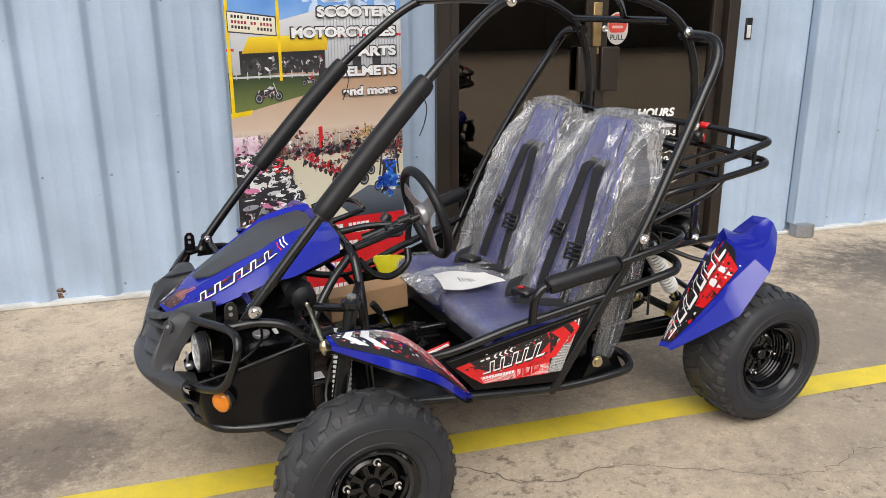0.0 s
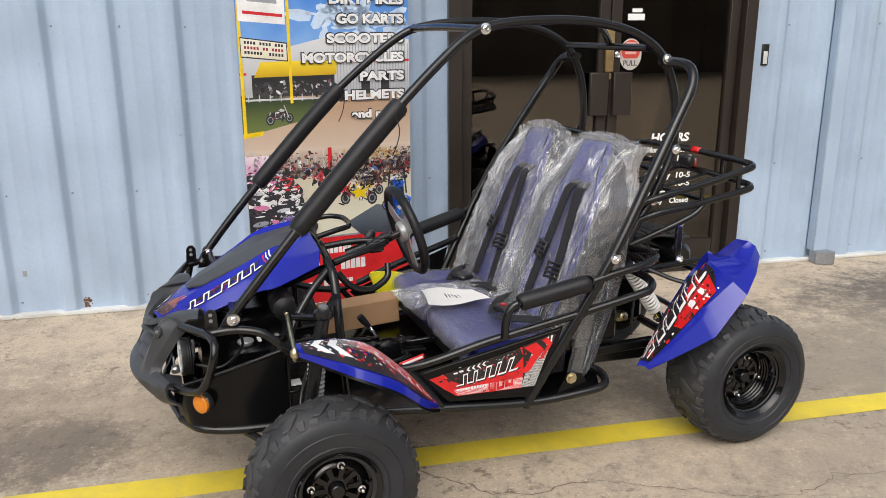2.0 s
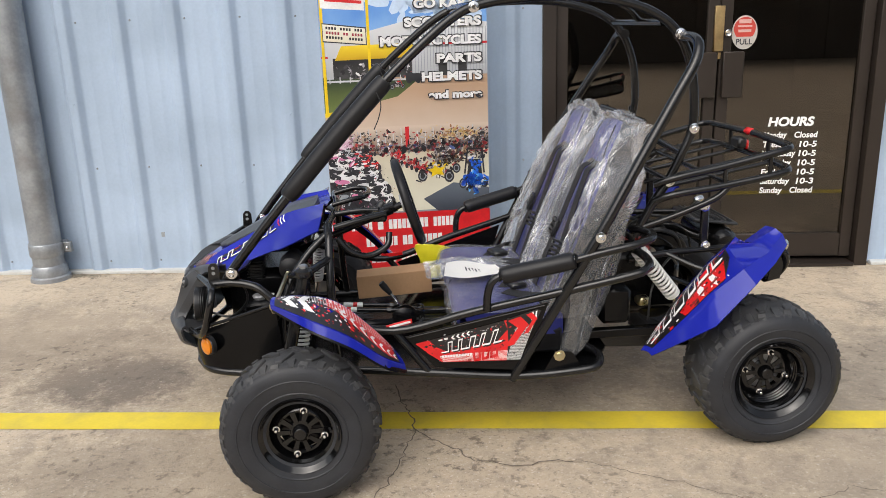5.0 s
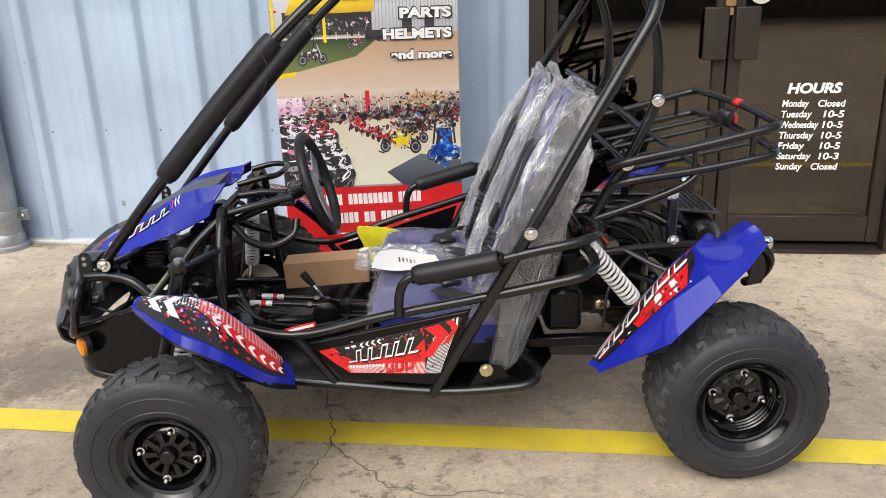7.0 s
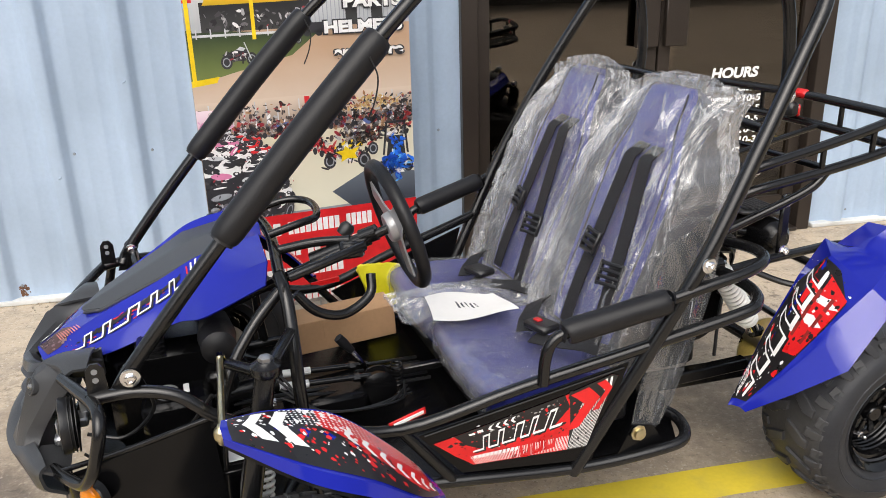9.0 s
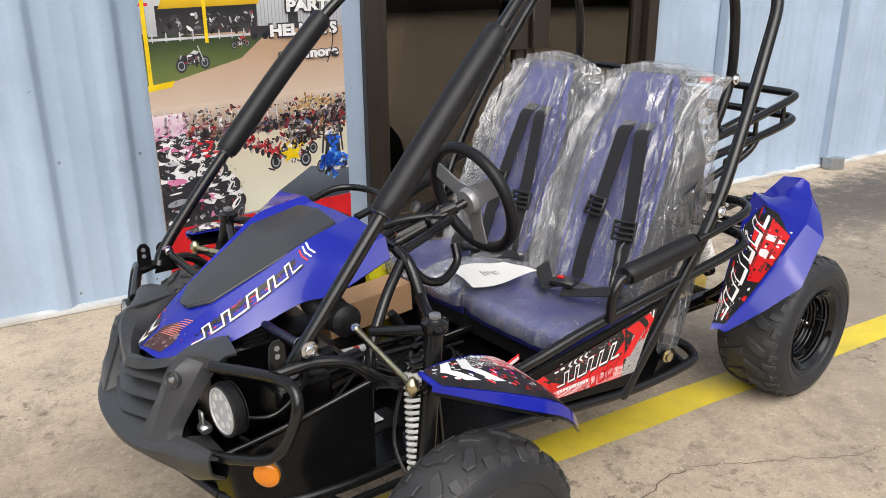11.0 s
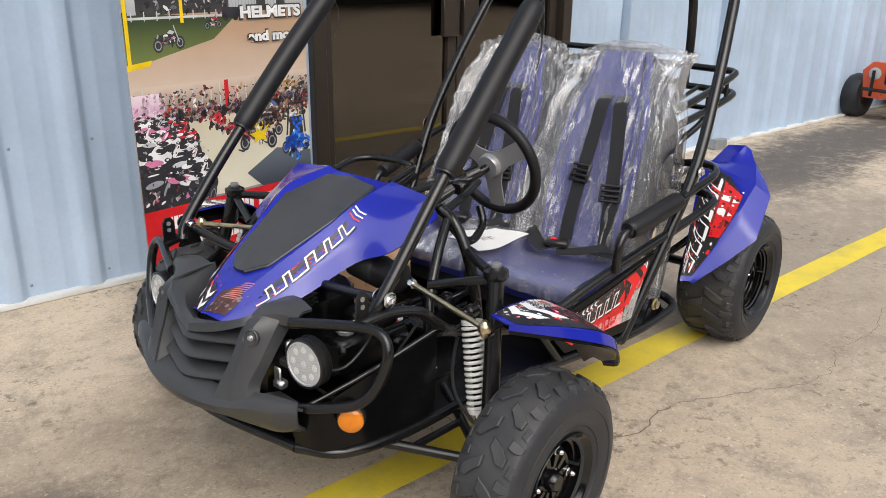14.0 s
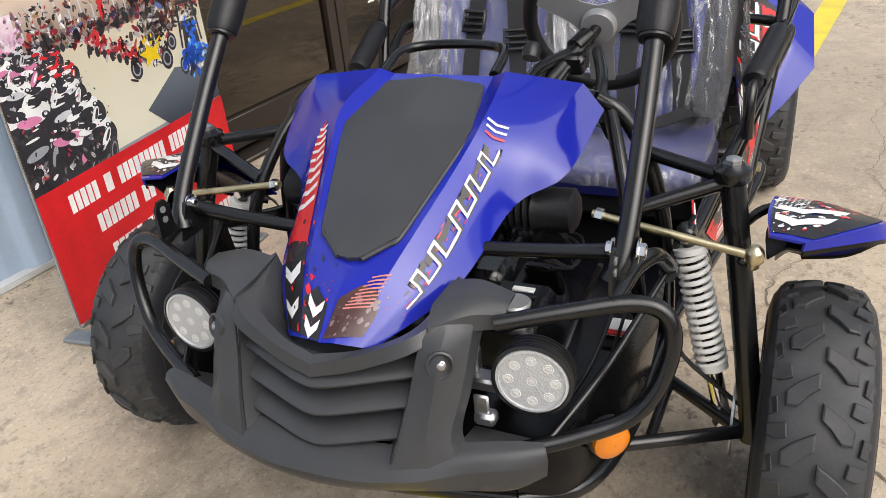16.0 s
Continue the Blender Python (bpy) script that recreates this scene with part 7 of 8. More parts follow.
# seats
def seat(v0):
    """A bucket seat under a loose clear bag: wide shoulders, a narrower rounded headrest."""
    back = []
    for z, half, u, bolster in ((0.44, 0.178, 0.758, 0.018), (0.55, 0.198, 0.802, 0.03), (0.68, 0.204, 0.858, 0.038), (0.79, 0.198, 0.9, 0.034), (0.865, 0.182, 0.927, 0.026), (0.915, 0.15, 0.944, 0.015), (0.95, 0.128, 0.956, 0.009), (0.99, 0.12, 0.972, 0.008), (1.022, 0.108, 0.986, 0.004), (1.042, 0.08, 0.998, 0.0)):
        back.append([(u - bolster, -half, z), (u - bolster * 0.75, -half * 0.86, z), (u - 0.004, -half * 0.56, z), (u, 0, z), (u - 0.004, half * 0.56, z), (u - bolster * 0.75, half * 0.86, z), (u - bolster, half, z)])
    fb = grid_face([[(u, v + v0, z) for u, v, z in r] for r in back])
    st = part("seat", Geo().sheet(fb, 36, 18, 0.085), SEATBLK, kart, "bucket seat in dark and navy vinyl", 50)

    def centre(a, b):
        return lifted(fb, 0.01 + 0.985 * a, 0.5 + (b - 0.5) * (0.5 + 0.28 * a * a), 0.012 * min(1, 8 * b, 8 * (1 - b), 1.6 * (1 - a)))
    part("backrest_centre", Geo().sheet(centre, 40, 18, 0.006), VINYL, st, "royal blue vinyl centre panel", 50)
    for q in (0.31, 0.69):
        part("seam", Geo().tube([lifted(fb, a, 0.5 + (q - 0.5) * (1.0 + 0.3 * a), 0.012) for a in np.linspace(0.06, 0.9, 14)], 0.0025, 6), SEATBLK, st)
    cush = [
        [(0.455, -0.185, 0.37), (0.45, -0.1, 0.37), (0.448, 0, 0.37), (0.45, 0.1, 0.37), (0.455, 0.185, 0.37)],
        [(0.44, -0.19, 0.425), (0.432, -0.1, 0.425), (0.43, 0, 0.425), (0.432, 0.1, 0.425), (0.44, 0.19, 0.425)],
        [(0.465, -0.195, 0.455), (0.46, -0.1, 0.452), (0.458, 0, 0.452), (0.46, 0.1, 0.452), (0.465, 0.195, 0.455)],
        [(0.57, -0.2, 0.458), (0.57, -0.11, 0.442), (0.57, 0, 0.44), (0.57, 0.11, 0.442), (0.57, 0.2, 0.458)],
        [(0.72, -0.195, 0.448), (0.72, -0.11, 0.428), (0.72, 0, 0.426), (0.72, 0.11, 0.428), (0.72, 0.195, 0.448)],
        [(0.78, -0.185, 0.445), (0.78, -0.11, 0.43), (0.78, 0, 0.428), (0.78, 0.11, 0.43), (0.78, 0.185, 0.445)],
    ]
    fc = grid_face([[(u, v + v0, z) for u, v, z in r] for r in cush])
    part("cushion", Geo().sheet(fc, 22, 16, 0.07), VINYL, st, "navy vinyl seat cushion", 50)
    part("seat_shell", Geo().box((0.62, v0, 0.355), (0.32, 0.412, 0.09), 0.012).box((0.8, v0, 0.44), (0.05, 0.34, 0.16), 0.015), BUCKLE, st)
    # harness
    for dv in (-0.034, 0.034):
        pts = []
        for a in np.linspace(0.5, 0.03, 14):
            p = lifted(fb, a, 0.5 + (1.25 - 1.2 * a) * dv / 0.4, 0.0)
            pts.append(p + Vector((-0.037 - 0.008 * math.sin(3.1 * (0.5 - a) / 0.5), 0.006 * math.sin(9 * a + dv * 40) - 0.01 - (0.09 if v0 < 0 else 0.04) * (0.5 - a), 0.008)))
        pts[0] = pts[0] + Vector((0.032, 0, 0.008))
        strap = part("shoulder_strap", ribbon(pts, 0.0225, 0.003, Vector((0, 1, 0))), WEB, st, "black webbing shoulder strap")
        at = 9 if dv < 0 else 8
        mid = Vector(pts[at])
        m = Matrix.Translation(mid + Vector((-0.007, 0, 0.002))) @ (Vector(pts[at + 1]) - Vector(pts[at - 1])).to_track_quat("X", "Z").to_matrix().to_4x4()
        for q in (-0.024, -0.008, 0.008, 0.024):
            part("adjuster_bar", Geo().box((q, 0, 0.006), (0.009, 0.06, 0.011), 0.003, None), BUCKLE, strap).matrix_local = m
        for q in (-0.03, 0.03):
            part("adjuster_side", Geo().box((0, q, 0.004), (0.06, 0.008, 0.013), 0.003), BUCKLE, strap).matrix_local = m
    for q in (-1, 1):
        pts = [Vector((0.755, v0 + q * 0.17, 0.47)), Vector((0.70, v0 + q * 0.13, 0.485)), Vector((0.65, v0 + q * 0.07, 0.475)), Vector((0.62, v0 + q * 0.02, 0.47))]
        part("lap_strap", ribbon(pts, 0.022, 0.003, Vector((0.6, 0.2, 0.1))), WEB, st, "black webbing lap strap")
    part("lap_buckle", Geo().box((0.655, v0 + 0.0, 0.487), (0.06, 0.075, 0.02), 0.006, pose(0, 0, 0, 0, 4, 20)), BUCKLE, st, "black harness buckle")
    if v0 < 0:
        part("release_button", Geo().box((0.65, v0 + 0.01, 0.499), (0.016, 0.02, 0.006), 0.002, pose(0, 0, 0, 0, 4, 20)), RED, st, "red release button")
    # clear film bag over the backrest, closing to a flat seam with drooping corners
    rows, n = 96, 150
    vs, fs = [], []
    for i in range(rows + 1):
        a = i / rows
        z = 0.43 + 0.638 * a
        sa = float(np.interp(z, [r[0][2] for r in back], np.linspace(0, 1, len(back))))
        fit_in = min(max((z - 0.86) / 0.2, 0.0), 1.0)
        top = fit_in * fit_in * (3 - 2 * fit_in)
        hw = 0.218 + 0.008 * math.sin(a * 8 + v0 * 5) - 0.032 * top
        inner = 0.21 - 0.075 * top
        uc = Vector(fb(sa, 0.5)).x
        for k in range(n):
            t = 2 * math.pi * k / n
            x, y = math.copysign(abs(math.cos(t)) ** 0.5, math.cos(t)), math.copysign(abs(math.sin(t)) ** 0.62, math.sin(t))
            front = Vector(fb(sa, min(max(0.5 + y * hw / (2 * inner), 0.01), 0.99))).x - 0.034 + 0.014 * top
            rear = uc + 0.1 - 0.075 * top
            u = front if x < -0.55 else (rear if x > 0.55 else front + (rear - front) * (x + 0.55) / 1.1)
            # cloth-like folds that run down from the seam, with cross creases between
            lean = y * 0.35 + 0.12 * math.sin(z * 7 + v0 * 9)
            fold = 0.5 - abs(noise.noise(Vector((y * 11 + lean * z * 5, z * 1.3 + v0 * 7, 2.0 + (3 if x > 0 else 0)))))
            cross = 0.5 - abs(noise.noise(Vector((y * 6 - z * 9, z * 8 + y * 4 + v0 * 3, 7.0))))
            crisp = 0.5 - abs(noise.noise(Vector((y * 17 + z * 14, z * 16 - y * 9 + v0, 3.0))))
            w = 0.03 * fold + 0.011 * cross + 0.006 * crisp - 0.0165
            side_pull = abs(y) ** 3
            p = Vector((u, v0 + y * hw, z))
            p.x += -w * (1.0 + 0.6 * side_pull) if x < 0.2 else w
            p.y += y * (0.6 * w + 0.014 * noise.noise(Vector((z * 9, y * 2, v0 * 11))))
            p.z -= (0.055 if v0 > 0 or y > 0 else 0.03) * y * y * top - (0.006 * noise.noise(Vector((y * 8, v0, 4))) + 0.01 * crisp) * top
            if v0 < 0 and a > 0.78 and y < -0.2:
                p += (Vector((1.06, -0.42, 1.045)) - p) * 0.72 * ((a - 0.78) / 0.22) ** 1.6 * ((-y - 0.2) / 0.8) ** 1.3
            vs.append(p)
    for i in range(rows):
        for k in range(n):
            l = (k + 1) % n
            fs.append((i * n + k, i * n + l, (i + 1) * n + l, (i + 1) * n + k))
    for k in range(n // 2):
        fs.append((rows * n + k, rows * n + k + 1, rows * n + (n - 1 - k), rows * n + (n - k) % n))
    part("film_cover", Geo().add(vs, [f for f in fs if len(set(f)) == 4]), FILM, st, "crinkled clear plastic film cover", 60)
    # film across the cushion
    def cf(a, b):
        p = lifted(fc, 0.12 + 0.86 * a, min(max(b, 0.01), 0.99), 0.0)
        w = 0.007 + 0.007 * noise.noise(Vector((p.x * 9, p.y * 6, v0))) + 0.012 * max(0.0, a - 0.45) * noise.noise(Vector((p.x * 30, p.y * 14, v0)))
        return p + Vector((0.02 * noise.noise(Vector((b * 6, v0, 1))) * (1 - a) - 0.018 * max(0.0, 1 - 3 * a), (b - 0.5) * 0.03, abs(w) * min(1.0, 0.3 + 2 * a)))
    part("film_cover", Geo().sheet(cf, 36, 36, 0.0006), FILM3, st, "crumpled clear plastic film", 80)
    return st


seat(-0.195)
seat(0.2)
# loose film skirt hanging by the near seat side
def flap(a, b):
    u = 0.78 + 0.19 * a + (-0.02 - 0.09 * a) * b + 0.02 * math.sin(b * 4)
    z = 0.72 - 0.42 * b * (0.92 + 0.08 * math.sin(a * 3.1))
    w = 0.012 * noise.noise(Vector((a * 5, b * 1.6, 2))) + 0.008 * (0.5 - abs(noise.noise(Vector((a * 9, b * 3, 4)))))
    return (u + w, -0.435 - 0.03 * b + w * 1.5, z + 0.1 * a * (1 - 0.6 * b))
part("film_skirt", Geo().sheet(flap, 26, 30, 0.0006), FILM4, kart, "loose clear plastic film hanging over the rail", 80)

# rear rack
for lo, hi, r in ((0.84, 0.945, 0.0125), (0.785, 0.872, 0.0125)):
    d = hi - lo
    bar("rack_loop", [(1.10, -0.30, lo - 0.005), (1.16, -0.325, lo + 0.02), (1.32, -0.335, lo + d * 0.5), (1.49, -0.345, hi - 0.012), (1.535, -0.325, hi - 0.002), (1.55, -0.25, hi), (1.555, 0, hi + 0.004), (1.55, 0.25, hi), (1.535, 0.325, hi - 0.002), (1.49, 0.345, hi - 0.012), (1.32, 0.335, lo + d * 0.5), (1.16, 0.325, lo + 0.02), (1.10, 0.30, lo - 0.005)], r)
for s in (-1, 1):
    for u, a, b in ((1.32, 0.83, 0.892), (1.47, 0.86, 0.93)):
        part("rack_post", Geo().rod((u, s * 0.337, a), (u, s * 0.337, b), 0.007), STEEL, kart)
    for v in (0.08, 0.2):
        bar("rack_slat", [(1.14, s * v, 0.80), (1.32, s * v, 0.832), (1.55, s * v, 0.875)], 0.008)
    part("rack_post", Geo().rod((1.553, s * 0.15, 0.873), (1.553, s * 0.15, 0.946), 0.007), STEEL, kart)
    bar("rack_brace", side([(1.03, 0.29, 0.68), (1.15, 0.3, 0.72), (1.29, 0.33, 0.785), (1.34, 0.335, 0.83)], s), 0.0115)
    bar("rear_stay", side([(1.02, 0.3, 0.585), (1.2, 0.29, 0.6), (1.45, 0.26, 0.598)], s), 0.0115)
    sh = part("shackle", Geo().box((1.288, s * 0.272, 0.681), (0.03, 0.014, 0.165), 0.006), STEEL, kart)
    knob_bolt((1.284, s * 0.28, 0.748), (0, s, 0), 0.011, sh)
    knob_bolt((1.292, s * 0.28, 0.614), (0, s, 0), 0.011, sh)
bar("rack_crossbar", [(1.15, -0.315, 0.845), (1.15, 0.315, 0.845)], 0.009, smooth=False)
bar("rack_crossbar", [(1.33, -0.33, 0.838), (1.33, 0.33, 0.838)], 0.009, smooth=False)
rl = part("rear_lamp", Geo().box((1.525, 0.02, 0.91), (0.035, 0.07, 0.04), 0.008), BUCKLE, kart, "rear lamp in black housing")
part("red_lens", Geo().box((1.546, 0.02, 0.905), (0.012, 0.06, 0.034), 0.004), mat("red_lens", (0.5, 0.01, 0.01), 0.15, coat=0.6), rl, "red lens")
part("rack_label", Geo().box((1.553, 0.0, 0.951), (0.0275, 0.06, 0.0265), 0.01), RED, kart, "red and white warning label")

# drive train
eng = part("engine", Geo().box((1.19, 0.08, 0.38), (0.2, 0.24, 0.2), 0.03), PAN, kart, "black single-cylinder engine")
for k in range(8):
    part("cooling_fin", Geo().box((1.13 + 0.002 * k, 0.02, 0.49 + 0.013 * k), (0.14, 0.15, 0.006), 0.002, pose(0, 0, 0, 0, -10, 0)), STEEL, eng)
part("crankcase_cover", Geo().lathe([(0.085, 0), (0.085, 0.03), (0.07, 0.045), (0.02, 0.05)], pose(1.2, -0.05, 0.37, 90, 0, 0), 28), PAN, eng)
part("carburettor", Geo().lathe([(0.025, 0), (0.03, 0.03), (0.022, 0.08)], pose(1.13, -0.06, 0.55, 90, 0, 20), 16).box((1.13, -0.1, 0.53), (0.06, 0.05, 0.07), 0.01), ALU, eng, "cast metal carburettor")
part("muffler", Geo().lathe([(0.03, 0), (0.05, 0.02), (0.055, 0.06), (0.055, 0.3), (0.045, 0.33), (0.02, 0.34)], pose(1.45, -0.1, 0.56, -90, 0, 0), 24), STEEL, eng, "black exhaust muffler")
part("exhaust_pipe", Geo().tube([(1.2, 0.1, 0.55), (1.28, 0.06, 0.6), (1.38, 0.0, 0.57), (1.45, -0.02, 0.56)], 0.016, 10), STEEL, eng)
part("heat_shield", Geo().box((1.42, 0.04, 0.635), (0.17, 0.22, 0.012), 0.005, pose(0, 0, 0, 0, 8, 0)), COWL, eng, "slatted black heat shield")
for k in range(7):
    part("shield_slat", Geo().box((1.36 + 0.02 * k, 0.04, 0.65 - 0.0028 * k), (0.007, 0.2, 0.014), 0.002), COWL, eng)
part("air_box", Geo().box((0.985, -0.25, 0.42), (0.105, 0.1, 0.13), 0.014), PAN, kart, "black air filter box")
part("battery_tray", Geo().box((1.0, 0.15, 0.3), (0.14, 0.2, 0.1), 0.01), COWL, kart)
part("rear_axle", Geo().rod((1.43, -0.46, 0.234), (1.43, 0.46, 0.234), 0.017, 16), STEEL, kart)
for s in (-1, 1):
    part("swing_arm", Geo().box((1.2, s * 0.2, 0.25), (0.54, 0.035, 0.05), 0.006, pose(0, 0, 0, 0, 3, 0)), STEEL, kart)
    bar("swing_brace", side([(1.22, 0.4, 0.43), (1.27, 0.3, 0.33), (1.32, 0.22, 0.27)], s), 0.013)
    bar("bumper_stay", side([(1.45, 0.26, 0.598), (1.5, 0.32, 0.612), (1.53, 0.35, 0.6), (1.545, 0.345, 0.56), (1.53, 0.32, 0.51), (1.5, 0.3, 0.49)], s), 0.013)
    part("stay_plate", Geo().prism([(-0.03, -0.06), (0.012, -0.055), (0.03, 0.03), (0.02, 0.055), (-0.012, 0.05), (-0.02, 0.0)], 0.006, Matrix.Translation((1.515, s * 0.345, 0.56)) @ pose(0, 0, 0, 90)), STEEL, kart, "black lamp bracket plate")
    m = Matrix.Translation((1.53, s * 0.355, 0.625)) @ Vector((0.8, s * 0.55, 0.1)).to_track_quat("Z", "Y").to_matrix().to_4x4()
    part("lamp_shell", Geo().lathe([(0.008, -0.03), (0.014, -0.024), (0.018, -0.01), (0.018, 0.006), (0.012, 0.012), (0.001, 0.014)], m, 20, False), CHROME, kart, "small bright lamp shell")
bar("rear_bumper", [(1.5, -0.3, 0.49), (1.56, -0.22, 0.475), (1.58, 0, 0.47), (1.56, 0.22, 0.475), (1.5, 0.3, 0.49)], 0.0125)
part("sprocket", Geo().lathe([(0.02, 0), (0.09, 0), (0.09, 0.005), (0.02, 0.005)], pose(1.43, -0.1, 0.234, 90, 0, 0), 36), ZINC, kart, "zinc-plated sprocket")
part("chain_guard", Geo().tube([(1.2, -0.14, 0.47), (1.32, -0.14, 0.42), (1.43, -0.14, 0.35)], 0.02, 10, True, False, 0.5), STEEL, kart)
part("brake_caliper", Geo().box((1.11, -0.2, 0.4), (0.05, 0.05, 0.03), 0.008).lathe([(0.012, 0), (0.013, 0.012), (0.007, 0.016)], pose(1.1, -0.225, 0.41, 90, 0, 0), 16), ZINC, kart, "yellow zinc brake caliper")
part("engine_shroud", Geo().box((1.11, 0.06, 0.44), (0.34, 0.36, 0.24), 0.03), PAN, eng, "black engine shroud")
part("side_beam", Geo().box((1.02, -0.3, 0.328), (0.34, 0.03, 0.032), 0.004), PAN, kart)
for k in range(9):
    v, u = -0.16 + 0.035 * k, 1.06 + 0.03 * (k % 4)
    part("hose", Geo().tube([(u, v, 0.55 + 0.01 * (k % 3)), (u + 0.05, v - 0.05 + 0.02 * (k % 2), 0.64), (u + 0.14, v - 0.04, 0.6 + 0.02 * (k % 2)), (u + 0.2, v + 0.03, 0.52)], 0.004 + 0.002 * (k % 3), 8), BUCKLE if k % 3 else STEEL, kart)
part("coil_bracket", Geo().box((1.2, -0.12, 0.6), (0.12, 0.05, 0.05), 0.008, pose(0, 0, 0, 0, 12, 0)), PAN, kart)
part("plug_cap", Geo().tube([(1.05, -0.1, 0.6), (1.09, -0.15, 0.62), (1.13, -0.19, 0.58)], [0.009, 0.012, 0.009], 10), DARKRED, kart, "dull red plug cap")
part("rear_brake_line", Geo().tube([(1.1, -0.29, 0.36), (1.12, -0.27, 0.48), (1.2, -0.2, 0.55), (1.26, -0.12, 0.5)], 0.0045, 8), BUCKLE, kart)
part("bolt", Geo().lathe([(0.019, 0), (0.019, 0.003), (0.0135, 0.004), (0.0135, 0.012), (0.009, 0.014)], Matrix.Translation((0.745, -0.492, 0.34)) @ pose(0, 0, 0, 90), 8), ZINC, kart, "yellow-green zinc bolt")
part("seat_bracket", Geo().prism([(-0.06, 0), (0.07, 0.0), (0.03, 0.06), (-0.02, 0.07)], 0.005, Matrix.Translation((0.757, -0.48, 0.285)) @ pose(0, 0, 0, 90)), PAN, kart, "black seat bracket")

# cockpit controls, cables
lev = part("gear_lever", Geo().tube([(0.27, -0.01, 0.31), (0.25, -0.005, 0.37), (0.215, 0, 0.425)], 0.006, 8), CHROME, kart, "gear lever with black grip")
part("grip", Geo().tube([(0.225, 0, 0.41), (0.205, 0.002, 0.435), (0.192, 0.003, 0.452)], [0.009, 0.013, 0.012], 12), FOAM, lev, "black rubber grip")
part("shift_plate", Geo().lathe([(0.045, 0), (0.045, 0.006), (0.012, 0.008), (0.012, 0.016)], pose(0.275, -0.03, 0.33, 90, 0, 0), 24), STEEL, lev)
part("shift_spring", helix((0.33, -0.03, 0.29), (0.33, -0.03, 0.37), 0.014, 0.003, 8), STEEL, lev)
for k in range(5):
    part("cable", Geo().tube([(-0.2, -0.12 + 0.05 * k, 0.34 + 0.02 * math.sin(k * 2)), (0.0, -0.1 + 0.04 * k, 0.37 - 0.01 * k), (0.2, -0.06 + 0.03 * k, 0.335), (0.42, -0.03 + 0.03 * k, 0.31)], 0.0045, 8), BUCKLE, kart)
part("cable", Geo().tube([(-0.03, -0.43, 0.58), (-0.06, -0.4, 0.5), (-0.1, -0.42, 0.38), (-0.1, -0.5, 0.3), (-0.09, -0.54, 0.26)], 0.004, 8), BUCKLE, kart)
part("cable", Geo().tube([(-0.25, -0.33, 0.6), (-0.24, -0.3, 0.52), (-0.3, -0.28, 0.46), (-0.37, -0.26, 0.47)], 0.004, 8), BUCKLE, kart)
part("master_cylinder", Geo().rod((-0.17, -0.12, 0.42), (0.02, -0.1, 0.42), 0.022, 16).box((-0.1, -0.11, 0.46), (0.07, 0.06, 0.06), 0.012), STEEL, kart)
part("label_shelf", Geo().box((-0.1, -0.345, 0.392), (0.12, 0.075, 0.008), 0.002), PAN, kart)
part("reservoir_shelf", Geo().box((-0.2, -0.185, 0.44), (0.14, 0.1, 0.09), 0.012), PAN, kart)
part("cable", Geo().tube([(-0.13, -0.36, 0.56), (-0.17, -0.34, 0.5), (-0.24, -0.315, 0.42), (-0.33, -0.29, 0.4), (-0.38, -0.28, 0.44)], 0.0032, 8), BUCKLE, kart)
part("cable", Geo().tube([(-0.1, -0.355, 0.56), (-0.13, -0.35, 0.48), (-0.22, -0.33, 0.39), (-0.32, -0.31, 0.37)], 0.0028, 8), BUCKLE, kart)
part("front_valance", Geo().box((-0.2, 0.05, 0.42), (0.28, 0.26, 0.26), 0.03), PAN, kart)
part("fluid_cap", Geo().lathe([(0.02, -0.05), (0.02, -0.002), (0.024, 0), (0.025, 0.006), (0.022, 0.009), (0.001, 0.01)], pose(-0.217, -0.191, 0.49), 20), SATIN, kart, "round pale fluid cap")
part("tag", Geo().box((-0.176, -0.192, 0.495), (0.012, 0.036, 0.004), 0.001), WHITE, kart, "small white and red tag")
tagp = part("warning_tag", Geo().box((-0.106, -0.334, 0.4), (0.05, 0.042, 0.003), 0.001), WHITE, kart, "white and red warning tag")
part("tag_band", Geo().box((-0.124, -0.334, 0.4015), (0.014, 0.043, 0.003), 0.001), RED, tagp)
for p in ((0.03, 0.0, 0.36), (0.08, -0.15, 0.36)):
    part("pedal", Geo().box(p, (0.02, 0.07, 0.09), 0.006, pose(0, 0, 0, 0, -25, 0)), STEEL, kart)

for v, z, u0, u1 in ((-0.06, 0.385, -0.02, 0.26), (0.03, 0.37, 0.0, 0.27)):
    rod2 = part("shift_rod", Geo().rod((u0, v, z), (u1, v, z - 0.02), 0.0075, 12), STEEL, kart, "black shift rod with white sleeve")
    part("sleeve", Geo().rod((u0 + 0.05, v, z - 0.0035), (u0 + 0.12, v, z - 0.0085), 0.0095, 12), WHITE, rod2, "white printed sleeve")
    part("sleeve_band", Geo().rod((u0 + 0.085, v, z - 0.006), (u0 + 0.1, v, z - 0.0072), 0.0099, 12), RED, rod2)
    part("rod_nut", Geo().rod((u1 - 0.05, v, z - 0.0165), (u1 - 0.035, v, z - 0.0175), 0.0115, 6), STEEL, rod2)
part("gearbox", Geo().box((0.14, -0.02, 0.32), (0.2, 0.16, 0.05), 0.012).lathe([(0.04, 0), (0.045, 0.02), (0.03, 0.03)], pose(0.27, -0.06, 0.335, 90, 0, 0), 24), PAN, kart)
